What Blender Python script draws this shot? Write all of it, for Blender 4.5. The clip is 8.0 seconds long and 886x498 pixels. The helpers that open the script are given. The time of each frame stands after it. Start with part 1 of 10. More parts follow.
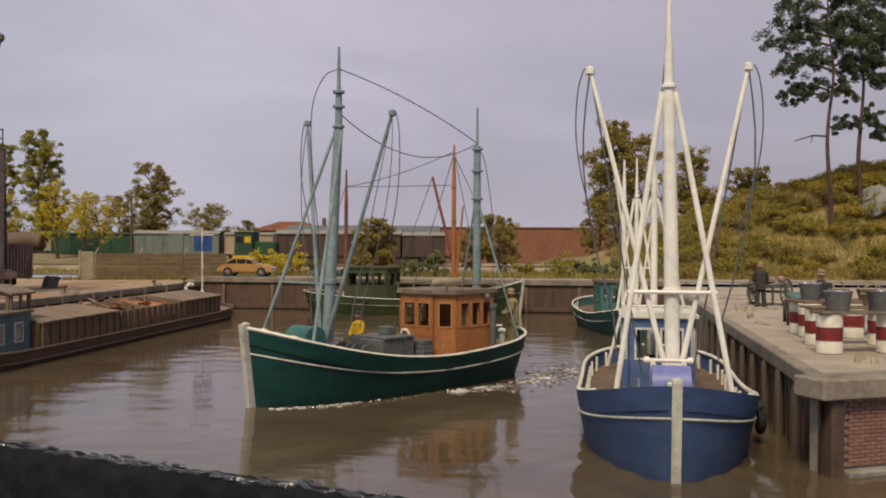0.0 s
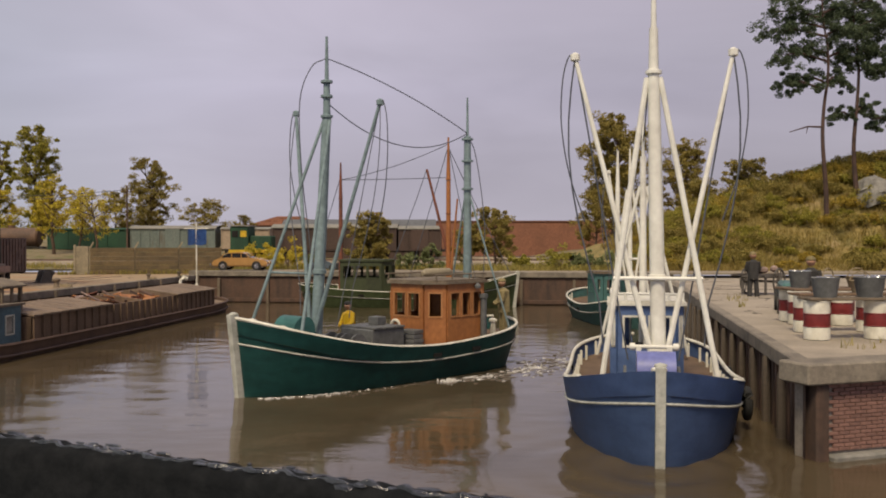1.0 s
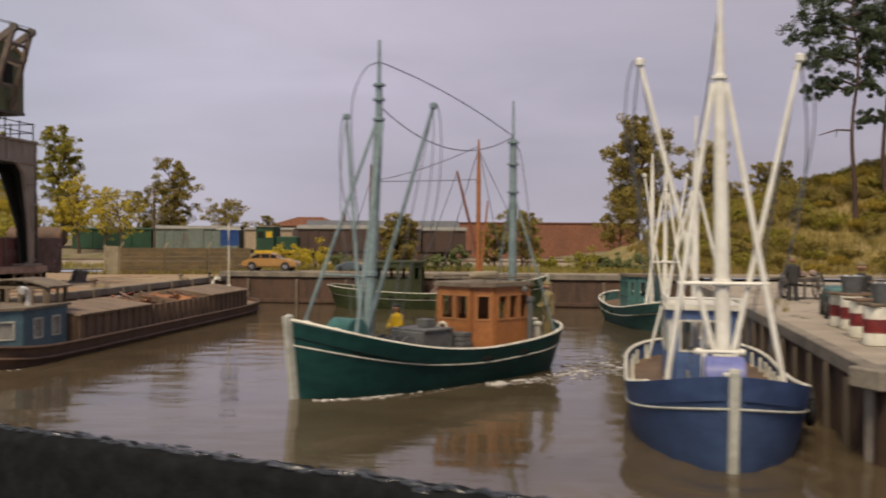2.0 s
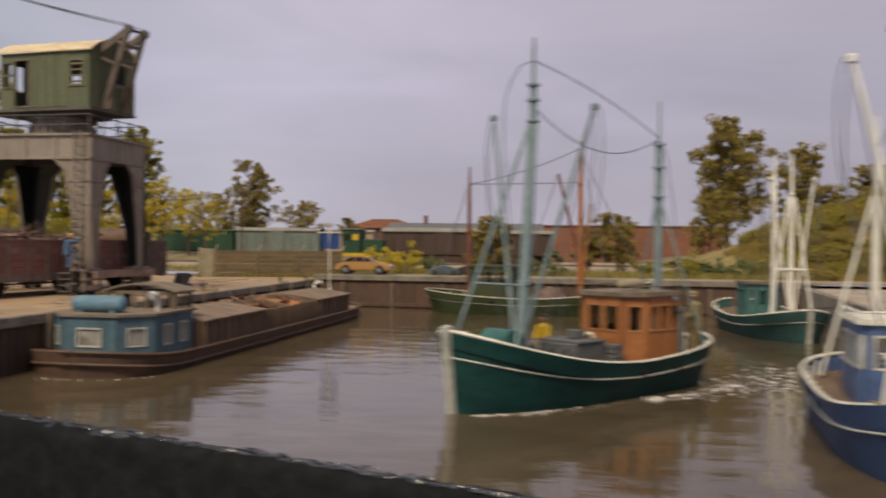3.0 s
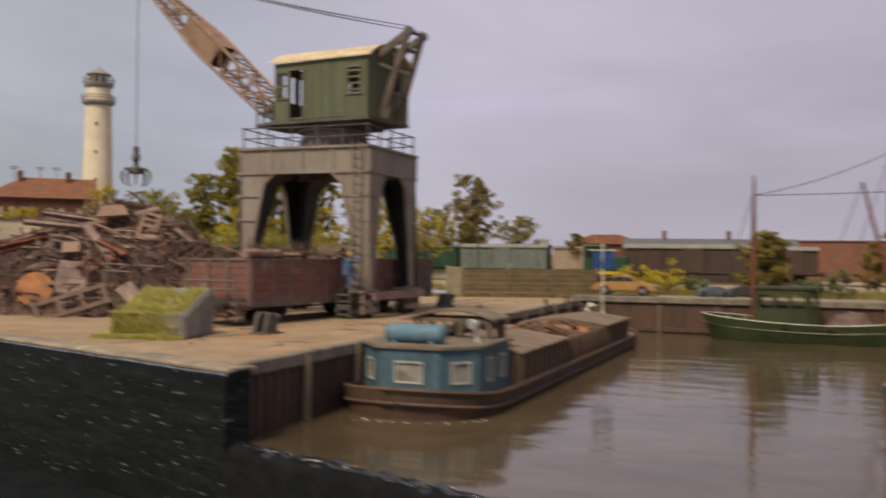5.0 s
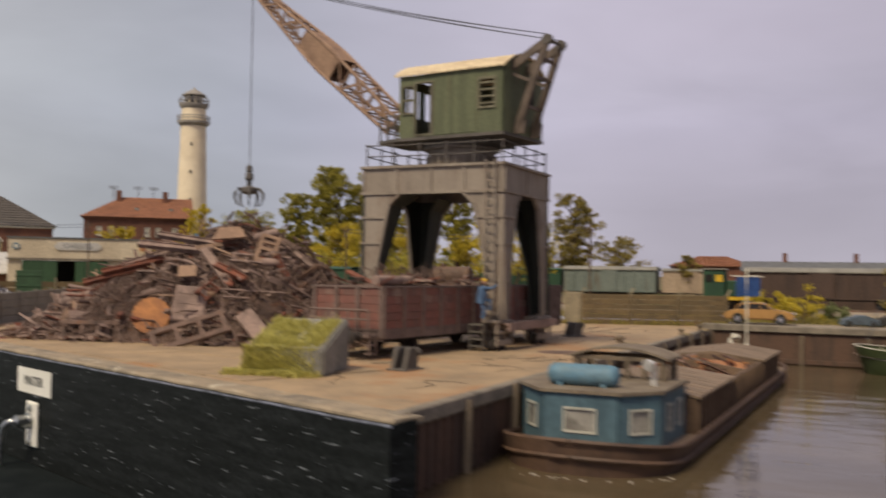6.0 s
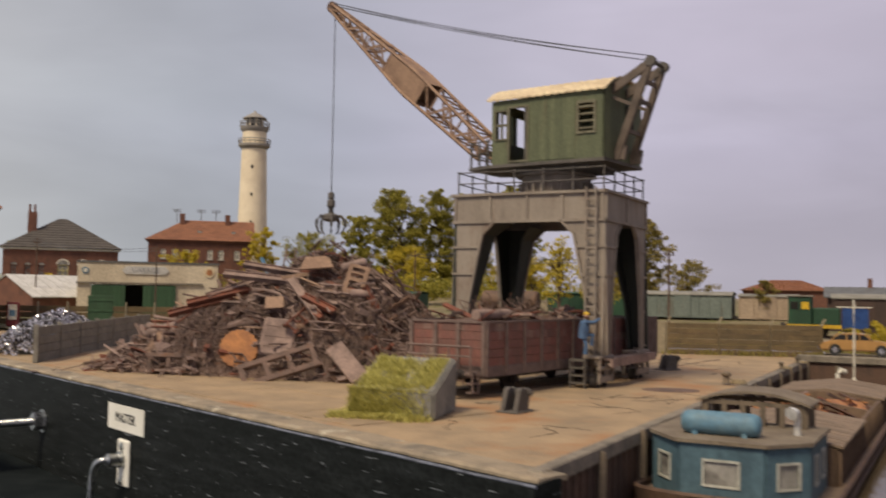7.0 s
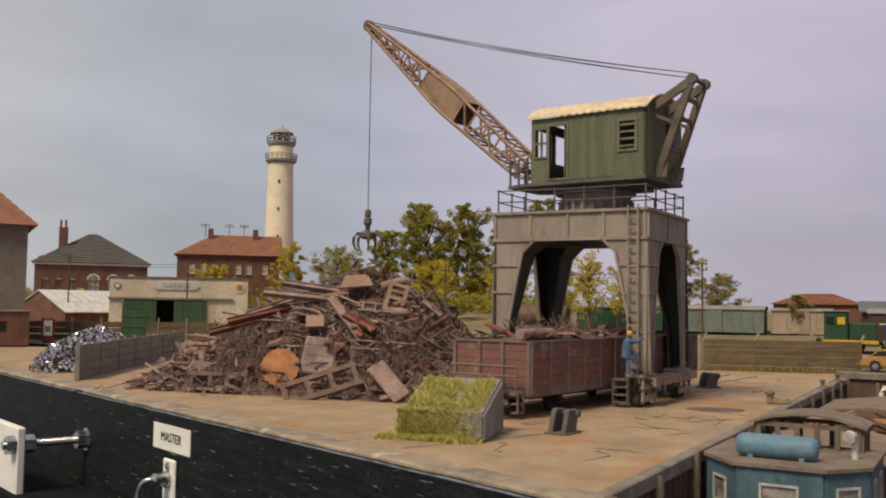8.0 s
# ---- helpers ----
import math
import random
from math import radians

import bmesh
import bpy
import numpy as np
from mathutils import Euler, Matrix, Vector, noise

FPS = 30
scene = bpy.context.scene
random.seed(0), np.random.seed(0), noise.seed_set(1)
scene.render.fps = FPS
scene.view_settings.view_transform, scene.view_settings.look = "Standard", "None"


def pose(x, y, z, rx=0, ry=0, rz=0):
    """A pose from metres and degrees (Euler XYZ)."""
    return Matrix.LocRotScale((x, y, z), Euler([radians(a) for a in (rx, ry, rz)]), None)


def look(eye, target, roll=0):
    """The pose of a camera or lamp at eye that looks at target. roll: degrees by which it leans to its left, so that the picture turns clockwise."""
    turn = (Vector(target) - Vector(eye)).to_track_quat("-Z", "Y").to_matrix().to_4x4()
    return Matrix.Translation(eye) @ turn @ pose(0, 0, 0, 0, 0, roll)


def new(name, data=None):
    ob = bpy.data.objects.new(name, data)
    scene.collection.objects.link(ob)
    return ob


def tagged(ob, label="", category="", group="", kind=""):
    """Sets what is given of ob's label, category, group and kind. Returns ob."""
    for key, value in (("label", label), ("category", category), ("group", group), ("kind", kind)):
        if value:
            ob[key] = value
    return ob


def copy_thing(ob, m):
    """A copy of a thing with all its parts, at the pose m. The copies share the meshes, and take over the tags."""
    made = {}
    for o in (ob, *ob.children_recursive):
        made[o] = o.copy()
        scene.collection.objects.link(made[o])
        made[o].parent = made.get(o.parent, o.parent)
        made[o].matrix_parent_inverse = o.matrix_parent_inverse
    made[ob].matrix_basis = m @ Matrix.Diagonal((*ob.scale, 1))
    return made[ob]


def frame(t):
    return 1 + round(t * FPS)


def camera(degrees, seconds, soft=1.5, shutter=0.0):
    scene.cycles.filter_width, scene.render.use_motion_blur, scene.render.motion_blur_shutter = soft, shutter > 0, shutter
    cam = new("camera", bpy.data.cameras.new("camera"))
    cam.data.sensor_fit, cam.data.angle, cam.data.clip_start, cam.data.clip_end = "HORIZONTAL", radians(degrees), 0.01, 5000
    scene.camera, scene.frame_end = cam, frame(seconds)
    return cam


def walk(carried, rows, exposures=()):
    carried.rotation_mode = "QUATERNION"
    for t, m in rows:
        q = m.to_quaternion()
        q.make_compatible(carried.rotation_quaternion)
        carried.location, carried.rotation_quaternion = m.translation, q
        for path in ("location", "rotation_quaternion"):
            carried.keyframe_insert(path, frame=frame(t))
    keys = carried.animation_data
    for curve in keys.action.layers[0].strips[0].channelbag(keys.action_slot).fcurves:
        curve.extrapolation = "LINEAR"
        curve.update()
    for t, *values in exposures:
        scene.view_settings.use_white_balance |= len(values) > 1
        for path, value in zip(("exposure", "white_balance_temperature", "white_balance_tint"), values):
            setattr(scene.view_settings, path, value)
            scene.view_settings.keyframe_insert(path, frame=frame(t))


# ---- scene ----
# A harbour model in 1:87. All sizes below are metres of the prototype; S brings them to the model's true size.
S = 1.0 / 87.0
cam = camera(50.0, 8.0, soft=1.9, shutter=1.2)
PATH = [
    (0, (-0.299, 1.216, 4.13), (-0.335, 3.216, 4.121), 0.3),
    (0.5, (-0.206, 1.311, 4.007), (-0.235, 3.311, 3.994), 0.2),
    (1, (-0.01, 1.25, 3.972), (-0.045, 3.249, 3.953), 0.0),
    (1.2, (-0.049, 1.172, 3.888), (-0.088, 3.172, 3.874), 0.1),
    (2.3, (-1.717, 1.148, 4.09), (-1.798, 3.146, 4.072), 0.3),
    (2.5, (-2.191, 1.431, 4.115), (-2.295, 3.428, 4.098), 0.3),
    (3, (-3.795, 2.163, 4.157), (-3.97, 4.155, 4.142), 0.6),
    (3.5, (-5.124, 2.766, 4.121), (-5.379, 4.75, 4.109), 0.6),
    (4, (-6.653, 3.687, 4.15), (-7.005, 5.656, 4.142), 0.7),
    (4.5, (-8.128, 4.664, 4.138), (-8.568, 6.615, 4.14), 0.7),
    (4.7, (-8.519, 5.152, 4.176), (-9.005, 7.092, 4.181), 0.6),
    (5.8, (-11.834, 7.601, 4.481), (-12.503, 9.485, 4.524), 0.9),
    (6, (-12.305, 8.01, 4.523), (-13.007, 9.882, 4.574), 0.9),
    (6.5, (-13.541, 8.588, 4.759), (-14.297, 10.438, 4.829), 0.9),
    (7, (-14.413, 8.686, 4.946), (-15.211, 10.517, 5.037), 1.0),
    (7.5, (-14.752, 8.632, 5.108), (-15.583, 10.448, 5.212), 1.0),
    (8, (-15.039, 8.394, 5.166), (-15.879, 10.205, 5.282), 0.9),
]
walk(cam, [(t, look(Vector(eye) * S, Vector(target) * S, roll)) for t, eye, target, roll in PATH])

# ---- light ----
world = bpy.data.worlds.new("sky")
scene.world = world
world.use_nodes = True
wn, wl = world.node_tree.nodes, world.node_tree.links
wn.clear()
w_out, w_bg = wn.new("ShaderNodeOutputWorld"), wn.new("ShaderNodeBackground")
w_tc = wn.new("ShaderNodeTexCoord")
w_map = wn.new("ShaderNodeMapping")
w_map.inputs["Scale"].default_value = (1.0, 1.0, 2.2)
w_noise = wn.new("ShaderNodeTexNoise")
w_noise.inputs["Scale"].default_value = 1.5
w_noise.inputs["Detail"].default_value = 5.0
w_noise.inputs["Roughness"].default_value = 0.45
w_cloud = wn.new("ShaderNodeMapRange")
w_cloud.inputs["From Min"].default_value, w_cloud.inputs["From Max"].default_value = 0.36, 0.64
w_cloud.inputs["To Min"].default_value, w_cloud.inputs["To Max"].default_value = 0.87, 1.13
w_sep = wn.new("ShaderNodeSeparateXYZ")
w_pos = wn.new("ShaderNodeMapRange")
w_pos.inputs["From Min"].default_value, w_pos.inputs["From Max"].default_value = -1.0, 1.0
w_ramp = wn.new("ShaderNodeValToRGB")
w_ramp.color_ramp.interpolation = "B_SPLINE"
stops = ((-0.80, (0.53, 0.53, 0.55)), (-0.70, (0.45, 0.46, 0.50)), (-0.55, (0.385, 0.40, 0.46)), (-0.42, (0.45, 0.44, 0.53)), (-0.2, (0.485, 0.445, 0.538)), (0.1, (0.405, 0.375, 0.455)), (0.5, (0.362, 0.332, 0.39)))
for k, (px, colour) in enumerate(stops):
    el = w_ramp.color_ramp.elements[k] if k < 2 else w_ramp.color_ramp.elements.new((px + 1) / 2)
    el.position, el.color = (px + 1) / 2, (*colour, 1)
w_mul = wn.new("ShaderNodeMix")
w_mul.data_type, w_mul.blend_type = "RGBA", "MULTIPLY"
w_mul.inputs[0].default_value = 1.0
wl.new(w_tc.outputs["Generated"], w_map.inputs["Vector"])
wl.new(w_map.outputs["Vector"], w_noise.inputs["Vector"])
wl.new(w_noise.outputs["Fac"], w_cloud.inputs["Value"])
wl.new(w_tc.outputs["Generated"], w_sep.inputs["Vector"])
wl.new(w_sep.outputs["X"], w_pos.inputs["Value"])
wl.new(w_pos.outputs["Result"], w_ramp.inputs["Fac"])
wl.new(w_ramp.outputs["Color"], w_mul.inputs[6])
wl.new(w_cloud.outputs["Result"], w_mul.inputs[7])
w_up = wn.new("ShaderNodeMapRange")
w_up.inputs["From Min"].default_value, w_up.inputs["From Max"].default_value = 0.0, 0.34
w_tint = wn.new("ShaderNodeValToRGB")
w_tint.color_ramp.interpolation = "B_SPLINE"
for k, (at, colour) in enumerate(((0.0, (0.97, 0.98, 0.93)), (0.45, (0.965, 0.975, 0.98)), (1.0, (1.04, 1.06, 1.15)))):
    el = w_tint.color_ramp.elements[k] if k < 2 else w_tint.color_ramp.elements.new(at)
    el.position, el.color = at, (*colour, 1)
w_band = wn.new("ShaderNodeMapping")
w_band.inputs["Scale"].default_value, w_band.inputs["Rotation"].default_value = (1.0, 1.0, 4.2), (0.0, radians(24), 0.0)
w_wisp = wn.new("ShaderNodeTexNoise")
w_wisp.inputs["Scale"].default_value, w_wisp.inputs["Detail"].default_value, w_wisp.inputs["Roughness"].default_value = 2.6, 4.0, 0.5
w_wisp.inputs["Distortion"].default_value = 0.5
w_light = wn.new("ShaderNodeMapRange")
w_light.inputs["From Min"].default_value, w_light.inputs["From Max"].default_value = 0.34, 0.68
w_light.inputs["To Min"].default_value, w_light.inputs["To Max"].default_value = 0.94, 1.09
w_mul2, w_mul3 = wn.new("ShaderNodeMix"), wn.new("ShaderNodeMix")
for node in (w_mul2, w_mul3):
    node.data_type, node.blend_type = "RGBA", "MULTIPLY"
    node.inputs[0].default_value = 1.0
wl.new(w_sep.outputs["Z"], w_up.inputs["Value"])
wl.new(w_up.outputs["Result"], w_tint.inputs["Fac"])
wl.new(w_tc.outputs["Generated"], w_band.inputs["Vector"])
wl.new(w_band.outputs["Vector"], w_wisp.inputs["Vector"])
wl.new(w_wisp.outputs["Fac"], w_light.inputs["Value"])
wl.new(w_mul.outputs[2], w_mul2.inputs[6])
wl.new(w_tint.outputs["Color"], w_mul2.inputs[7])
wl.new(w_mul2.outputs[2], w_mul3.inputs[6])
wl.new(w_light.outputs["Result"], w_mul3.inputs[7])
wl.new(w_mul3.outputs[2], w_bg.inputs["Color"])
w_bg.inputs["Strength"].default_value = 1.0
wl.new(w_bg.outputs["Background"], w_out.inputs["Surface"])

sun = new("sun", bpy.data.lights.new("sun", "SUN"))
sun.data.energy, sun.data.angle, sun.data.color = 3.2, radians(16), (1.0, 0.84, 0.61)
sun.matrix_world = look((-0.25, -1.0, 1.35), (0, 0, 0))

# ---- materials ----
def surface(name, base, second=None, rough=0.7, metal=0.0, grain=8.0, blotch=0.6, bump=0.25, depth=0.02, streak=1.0,
            mixing=(0.42, 0.66), vary=0.12, spec=0.4, third=None, third_scale=2.0, third_at=(0.56, 0.7), seamless=False):
    """Base colour with blotches of a second (and third) colour, fine grain and relief. Scales are per prototype metre; streak > 1 draws the blotches out downwards."""
    m = bpy.data.materials.new(name)
    m.use_nodes = True
    n, l = m.node_tree.nodes, m.node_tree.links
    b = n["Principled BSDF"]
    b.inputs["Metallic"].default_value = metal
    b.inputs["Specular IOR Level"].default_value = spec
    tc, mp = n.new("ShaderNodeTexCoord"), n.new("ShaderNodeMapping")
    mp.inputs["Scale"].default_value = (1 / S, 1 / S, 1 / S)
    l.new(n.new("ShaderNodeNewGeometry").outputs["Position"] if seamless else tc.outputs["Object"], mp.inputs["Vector"])
    oi = n.new("ShaderNodeObjectInfo")
    off = n.new("ShaderNodeVectorMath")
    off.operation = "MULTIPLY_ADD"
    off.inputs[1].default_value = (1, 1, 1)
    l.new(mp.outputs["Vector"], off.inputs[0])
    rnd = n.new("ShaderNodeMath")
    rnd.operation = "MULTIPLY"
    rnd.inputs[1].default_value = 0.0 if seamless else 37.0
    l.new(oi.outputs["Random"], rnd.inputs[0])
    l.new(rnd.outputs[0], off.inputs[2])
    def noise_node(scale, detail, stretch=1.0):
        v = off.outputs[0]
        if stretch != 1.0:
            m2 = n.new("ShaderNodeMapping")
            m2.inputs["Scale"].default_value = (1, 1, 1 / stretch)
            l.new(v, m2.inputs["Vector"])
            v = m2.outputs["Vector"]
        t = n.new("ShaderNodeTexNoise")
        t.inputs["Scale"].default_value, t.inputs["Detail"].default_value = scale, detail
        t.inputs["Roughness"].default_value = 0.6
        l.new(v, t.inputs["Vector"])
        return t.outputs["Fac"]
    def ramp(fac, lo, hi):
        r = n.new("ShaderNodeMapRange")
        r.inputs["From Min"].default_value, r.inputs["From Max"].default_value = lo, hi
        l.new(fac, r.inputs["Value"])
        return r.outputs["Result"]
    def blend(fac, a, c, mode="MIX"):
        x = n.new("ShaderNodeMix")
        x.data_type, x.blend_type = "RGBA", mode
        if isinstance(fac, float):
            x.inputs[0].default_value = fac
        else:
            l.new(fac, x.inputs[0])
        for i, v in ((6, a), (7, c)):
            if isinstance(v, tuple):
                x.inputs[i].default_value = (*v, 1)
            else:
                l.new(v, x.inputs[i])
        return x.outputs[2]
    second = second or tuple(c * 0.72 for c in base)
    col = blend(ramp(noise_node(blotch, 6, streak), *mixing), base, second)
    if third:
        col = blend(ramp(noise_node(third_scale, 5, streak), *third_at), col, third)
    fine = noise_node(grain, 4)
    hsv = n.new("ShaderNodeHueSaturation")
    l.new(col, hsv.inputs["Color"])
    val = n.new("ShaderNodeMapRange")
    val.inputs["From Min"].default_value, val.inputs["From Max"].default_value = 0.25, 0.75
    val.inputs["To Min"].default_value, val.inputs["To Max"].default_value = 1 - 2 * vary, 1 + 2 * vary
    l.new(fine, val.inputs["Value"])
    l.new(val.outputs["Result"], hsv.inputs["Value"])
    l.new(hsv.outputs["Color"], b.inputs["Base Color"])
    rr = n.new("ShaderNodeMapRange")
    rr.inputs["To Min"].default_value, rr.inputs["To Max"].default_value = max(0.02, rough - 0.12), min(1, rough + 0.12)
    l.new(fine, rr.inputs["Value"])
    l.new(rr.outputs["Result"], b.inputs["Roughness"])
    if bump:
        bp = n.new("ShaderNodeBump")
        bp.inputs["Strength"].default_value, bp.inputs["Distance"].default_value = bump, depth * S
        l.new(fine, bp.inputs["Height"])
        l.new(bp.outputs["Normal"], b.inputs["Normal"])
    return m


def leafage(name, dark, light, rough=0.75):
    """Leaves: each clump its own tone between dark and light."""
    m = bpy.data.materials.new(name)
    m.use_nodes = True
    n, l = m.node_tree.nodes, m.node_tree.links
    b = n["Principled BSDF"]
    g, r = n.new("ShaderNodeNewGeometry"), n.new("ShaderNodeValToRGB")
    r.color_ramp.elements[0].color, r.color_ramp.elements[1].color = (*dark, 1), (*light, 1)
    l.new(g.outputs["Random Per Island"], r.inputs["Fac"])
    l.new(r.outputs["Color"], b.inputs["Base Color"])
    b.inputs["Roughness"].default_value = rough
    b.inputs["Specular IOR Level"].default_value = 0.2
    # thin leaves let part of the light through
    tr, mx = n.new("ShaderNodeBsdfTranslucent"), n.new("ShaderNodeMixShader")
    mx.inputs[0].default_value = 0.35
    l.new(r.outputs["Color"], tr.inputs["Color"])
    l.new(b.outputs[0], mx.inputs[1])
    l.new(tr.outputs[0], mx.inputs[2])
    l.new(mx.outputs[0], n["Material Output"].inputs["Surface"])
    return m


def water_material():
    m = bpy.data.materials.new("murky_water")
    m.use_nodes = True
    n, l = m.node_tree.nodes, m.node_tree.links
    b = n["Principled BSDF"]
    b.inputs["IOR"].default_value = 1.33
    b.inputs["Specular IOR Level"].default_value = 0.5
    tc, mp = n.new("ShaderNodeTexCoord"), n.new("ShaderNodeMapping")
    mp.inputs["Scale"].default_value = (1 / S, 1 / S, 1 / S)
    l.new(tc.outputs["Object"], mp.inputs["Vector"])
    def nz(scale, detail, stretch):
        m2, t = n.new("ShaderNodeMapping"), n.new("ShaderNodeTexNoise")
        m2.inputs["Scale"].default_value = stretch
        m2.inputs["Rotation"].default_value = (0, 0, radians(12))
        l.new(mp.outputs["Vector"], m2.inputs["Vector"])
        t.inputs["Scale"].default_value, t.inputs["Detail"].default_value = scale, detail
        l.new(m2.outputs["Vector"], t.inputs["Vector"])
        return t.outputs["Fac"]
    cr = n.new("ShaderNodeValToRGB")
    cr.color_ramp.elements[0].position, cr.color_ramp.elements[1].position = 0.35, 0.7
    cr.color_ramp.elements[0].color, cr.color_ramp.elements[1].color = (0.068, 0.051, 0.029, 1), (0.115, 0.087, 0.051, 1)
    l.new(nz(0.25, 4, (1, 1, 1)), cr.inputs["Fac"])
    l.new(cr.outputs["Color"], b.inputs["Base Color"])
    b.inputs["Roughness"].default_value = 0.06
    add = n.new("ShaderNodeMath")
    add.operation = "MULTIPLY_ADD"
    add.inputs[1].default_value = 0.35
    l.new(nz(2.6, 4, (0.5, 1.3, 1)), add.inputs[0])
    l.new(nz(0.55, 2, (0.5, 1.2, 1)), add.inputs[2])
    bp = n.new("ShaderNodeBump")
    bp.inputs["Strength"].default_value, bp.inputs["Distance"].default_value = 0.5, 0.03 * S
    fine = n.new("ShaderNodeMath")
    fine.operation = "MULTIPLY_ADD"
    fine.inputs[1].default_value = 0.16
    l.new(nz(9.0, 3, (0.7, 1.2, 1)), fine.inputs[0])
    l.new(add.outputs[0], fine.inputs[2])
    l.new(fine.outputs[0], bp.inputs["Height"])
    l.new(bp.outputs["Normal"], b.inputs["Normal"])
    return m


WATER = water_material()
SAND = surface("sandy_quay_concrete", (0.378, 0.273, 0.164), (0.238, 0.179, 0.115), rough=0.87, grain=16, blotch=0.6, bump=0.35, depth=0.03, third=(0.335, 0.185, 0.09), third_scale=0.32, third_at=(0.535, 0.66), mixing=(0.38, 0.7), vary=0.09, seamless=True)
EDGECONC = surface("dirty_edge_concrete", (0.31, 0.25, 0.175), (0.17, 0.145, 0.11), rough=0.88, grain=14, blotch=0.9, bump=0.4, depth=0.03, third=(0.42, 0.37, 0.28), third_scale=1.6, third_at=(0.56, 0.68), seamless=True)
PALE = surface("pale_quay_concrete", (0.37, 0.315, 0.245), (0.265, 0.23, 0.18), rough=0.85, grain=16, blotch=0.5, bump=0.3)
COPING = surface("weathered_coping", (0.245, 0.212, 0.165), (0.14, 0.122, 0.097), rough=0.8, grain=12, blotch=1.4, bump=0.4, depth=0.03)
PILING = surface("rusty_sheet_piling", (0.108, 0.064, 0.044), (0.058, 0.040, 0.032), rough=0.8, grain=10, blotch=1.5, bump=0.4, streak=4)
TIMBER = surface("grey_timber", (0.185, 0.145, 0.102), (0.095, 0.077, 0.056), rough=0.85, grain=14, blotch=1.5, bump=0.4, streak=5)
BLACKBOARD = surface("black_painted_board", (0.0105, 0.0125, 0.0125), (0.018, 0.021, 0.022), rough=0.55, grain=9, blotch=0.5, bump=0.2, depth=0.02, streak=0.12, vary=0.3, spec=0.06, third=(0.15, 0.165, 0.18), third_scale=1.5, third_at=(0.64, 0.675))
LEDGE = surface("dark_board_edge", (0.009, 0.012, 0.013), (0.015, 0.019, 0.020), rough=0.8, grain=9, blotch=1.0, bump=0.1, spec=0.04)
WORN = surface("worn_board_edge", (0.15, 0.165, 0.21), (0.05, 0.055, 0.07), rough=0.55, grain=10, blotch=2.0, bump=0.3)
RESIN = surface("black_board_front", (0.009, 0.010, 0.011), (0.015, 0.016, 0.017), rough=0.75, grain=5, blotch=2.0, bump=0.5, depth=0.05, spec=0.06)
LIP = surface("wet_black_resin", (0.012, 0.014, 0.017), (0.05, 0.055, 0.065), rough=0.08, grain=4, blotch=3.0, bump=0.9, depth=0.08, spec=0.6)
CRANE = surface("weathered_grey_paint", (0.29, 0.25, 0.205), (0.205, 0.172, 0.14), rough=0.75, grain=10, blotch=1.1, bump=0.2, streak=3, third=(0.165, 0.11, 0.078), third_scale=1.5, third_at=(0.55, 0.75), vary=0.05)
# shade on the legs' inward faces, put into a dark greenish colour
CRANE_SHADED = surface("shade_darkened_steel", (0.040, 0.046, 0.036), (0.026, 0.028, 0.024), rough=0.7, grain=10, blotch=1.2, bump=0.2, streak=2)
CRANE_DARK = surface("grimy_grey_steel", (0.115, 0.103, 0.092), (0.075, 0.068, 0.06), rough=0.75, grain=10, blotch=1.4, bump=0.2)
CABGREEN = surface("faded_green_boards", (0.125, 0.14, 0.078), (0.085, 0.098, 0.056), rough=0.7, grain=9, blotch=1.2, bump=0.25, streak=5, third=(0.115, 0.070, 0.040), third_scale=1.6, third_at=(0.6, 0.78))
CABTRIM = surface("olive_grey_trim", (0.175, 0.165, 0.11), (0.11, 0.10, 0.065), rough=0.7, grain=10, blotch=2)
AFRAME = surface("dull_brown_frame_paint", (0.15, 0.118, 0.095), (0.095, 0.075, 0.062), rough=0.75, grain=9, blotch=1.6, bump=0.2, vary=0.08)
CABROOF = surface("cream_corrugated_roof", (0.66, 0.55, 0.36), (0.50, 0.39, 0.25), rough=0.75, grain=8, blotch=1.4, bump=0.2)
RUST = surface("rusty_jib_steel", (0.30, 0.195, 0.13), (0.20, 0.125, 0.085), rough=0.75, grain=10, blotch=1.4, bump=0.25)
RUSTDARK = surface("dark_rust", (0.165, 0.108, 0.086), (0.085, 0.06, 0.05), rough=0.85, grain=12, blotch=1.8, bump=0.4, third=(0.19, 0.085, 0.04), third_scale=2.2, third_at=(0.58, 0.75))
RUSTRED = surface("rust_red_iron", (0.21, 0.075, 0.045), (0.115, 0.05, 0.036), rough=0.8, grain=12, blotch=2.0, bump=0.4)
RUSTORANGE = surface("orange_rust_plate", (0.42, 0.19, 0.075), (0.26, 0.12, 0.06), rough=0.85, grain=10, blotch=1.6, bump=0.3)
RUSTGREY = surface("brown_grey_scrap", (0.30, 0.215, 0.18), (0.165, 0.118, 0.10), rough=0.85, grain=12, blotch=1.8, bump=0.4)
WAGRED = surface("red_brown_wagon_boards", (0.208, 0.088, 0.070), (0.14, 0.08, 0.067), rough=0.8, grain=9, blotch=1.4, bump=0.3, streak=5, third=(0.25, 0.19, 0.155), third_scale=1.2, third_at=(0.55, 0.72))
WAGFRAME = surface("dusty_wagon_iron", (0.18, 0.13, 0.112), (0.115, 0.085, 0.075), rough=0.85, grain=10, blotch=1.6, bump=0.3)
WHEELDARK = surface("grimy_running_gear", (0.035, 0.028, 0.025), (0.02, 0.017, 0.016), rough=0.8, grain=10, blotch=2, bump=0.2)
GREENHULL = surface("dark_green_hull_paint", (0.027, 0.112, 0.106), (0.021, 0.083, 0.079), rough=0.42, grain=4, blotch=0.9, bump=0.12, streak=0.3, vary=0.08)
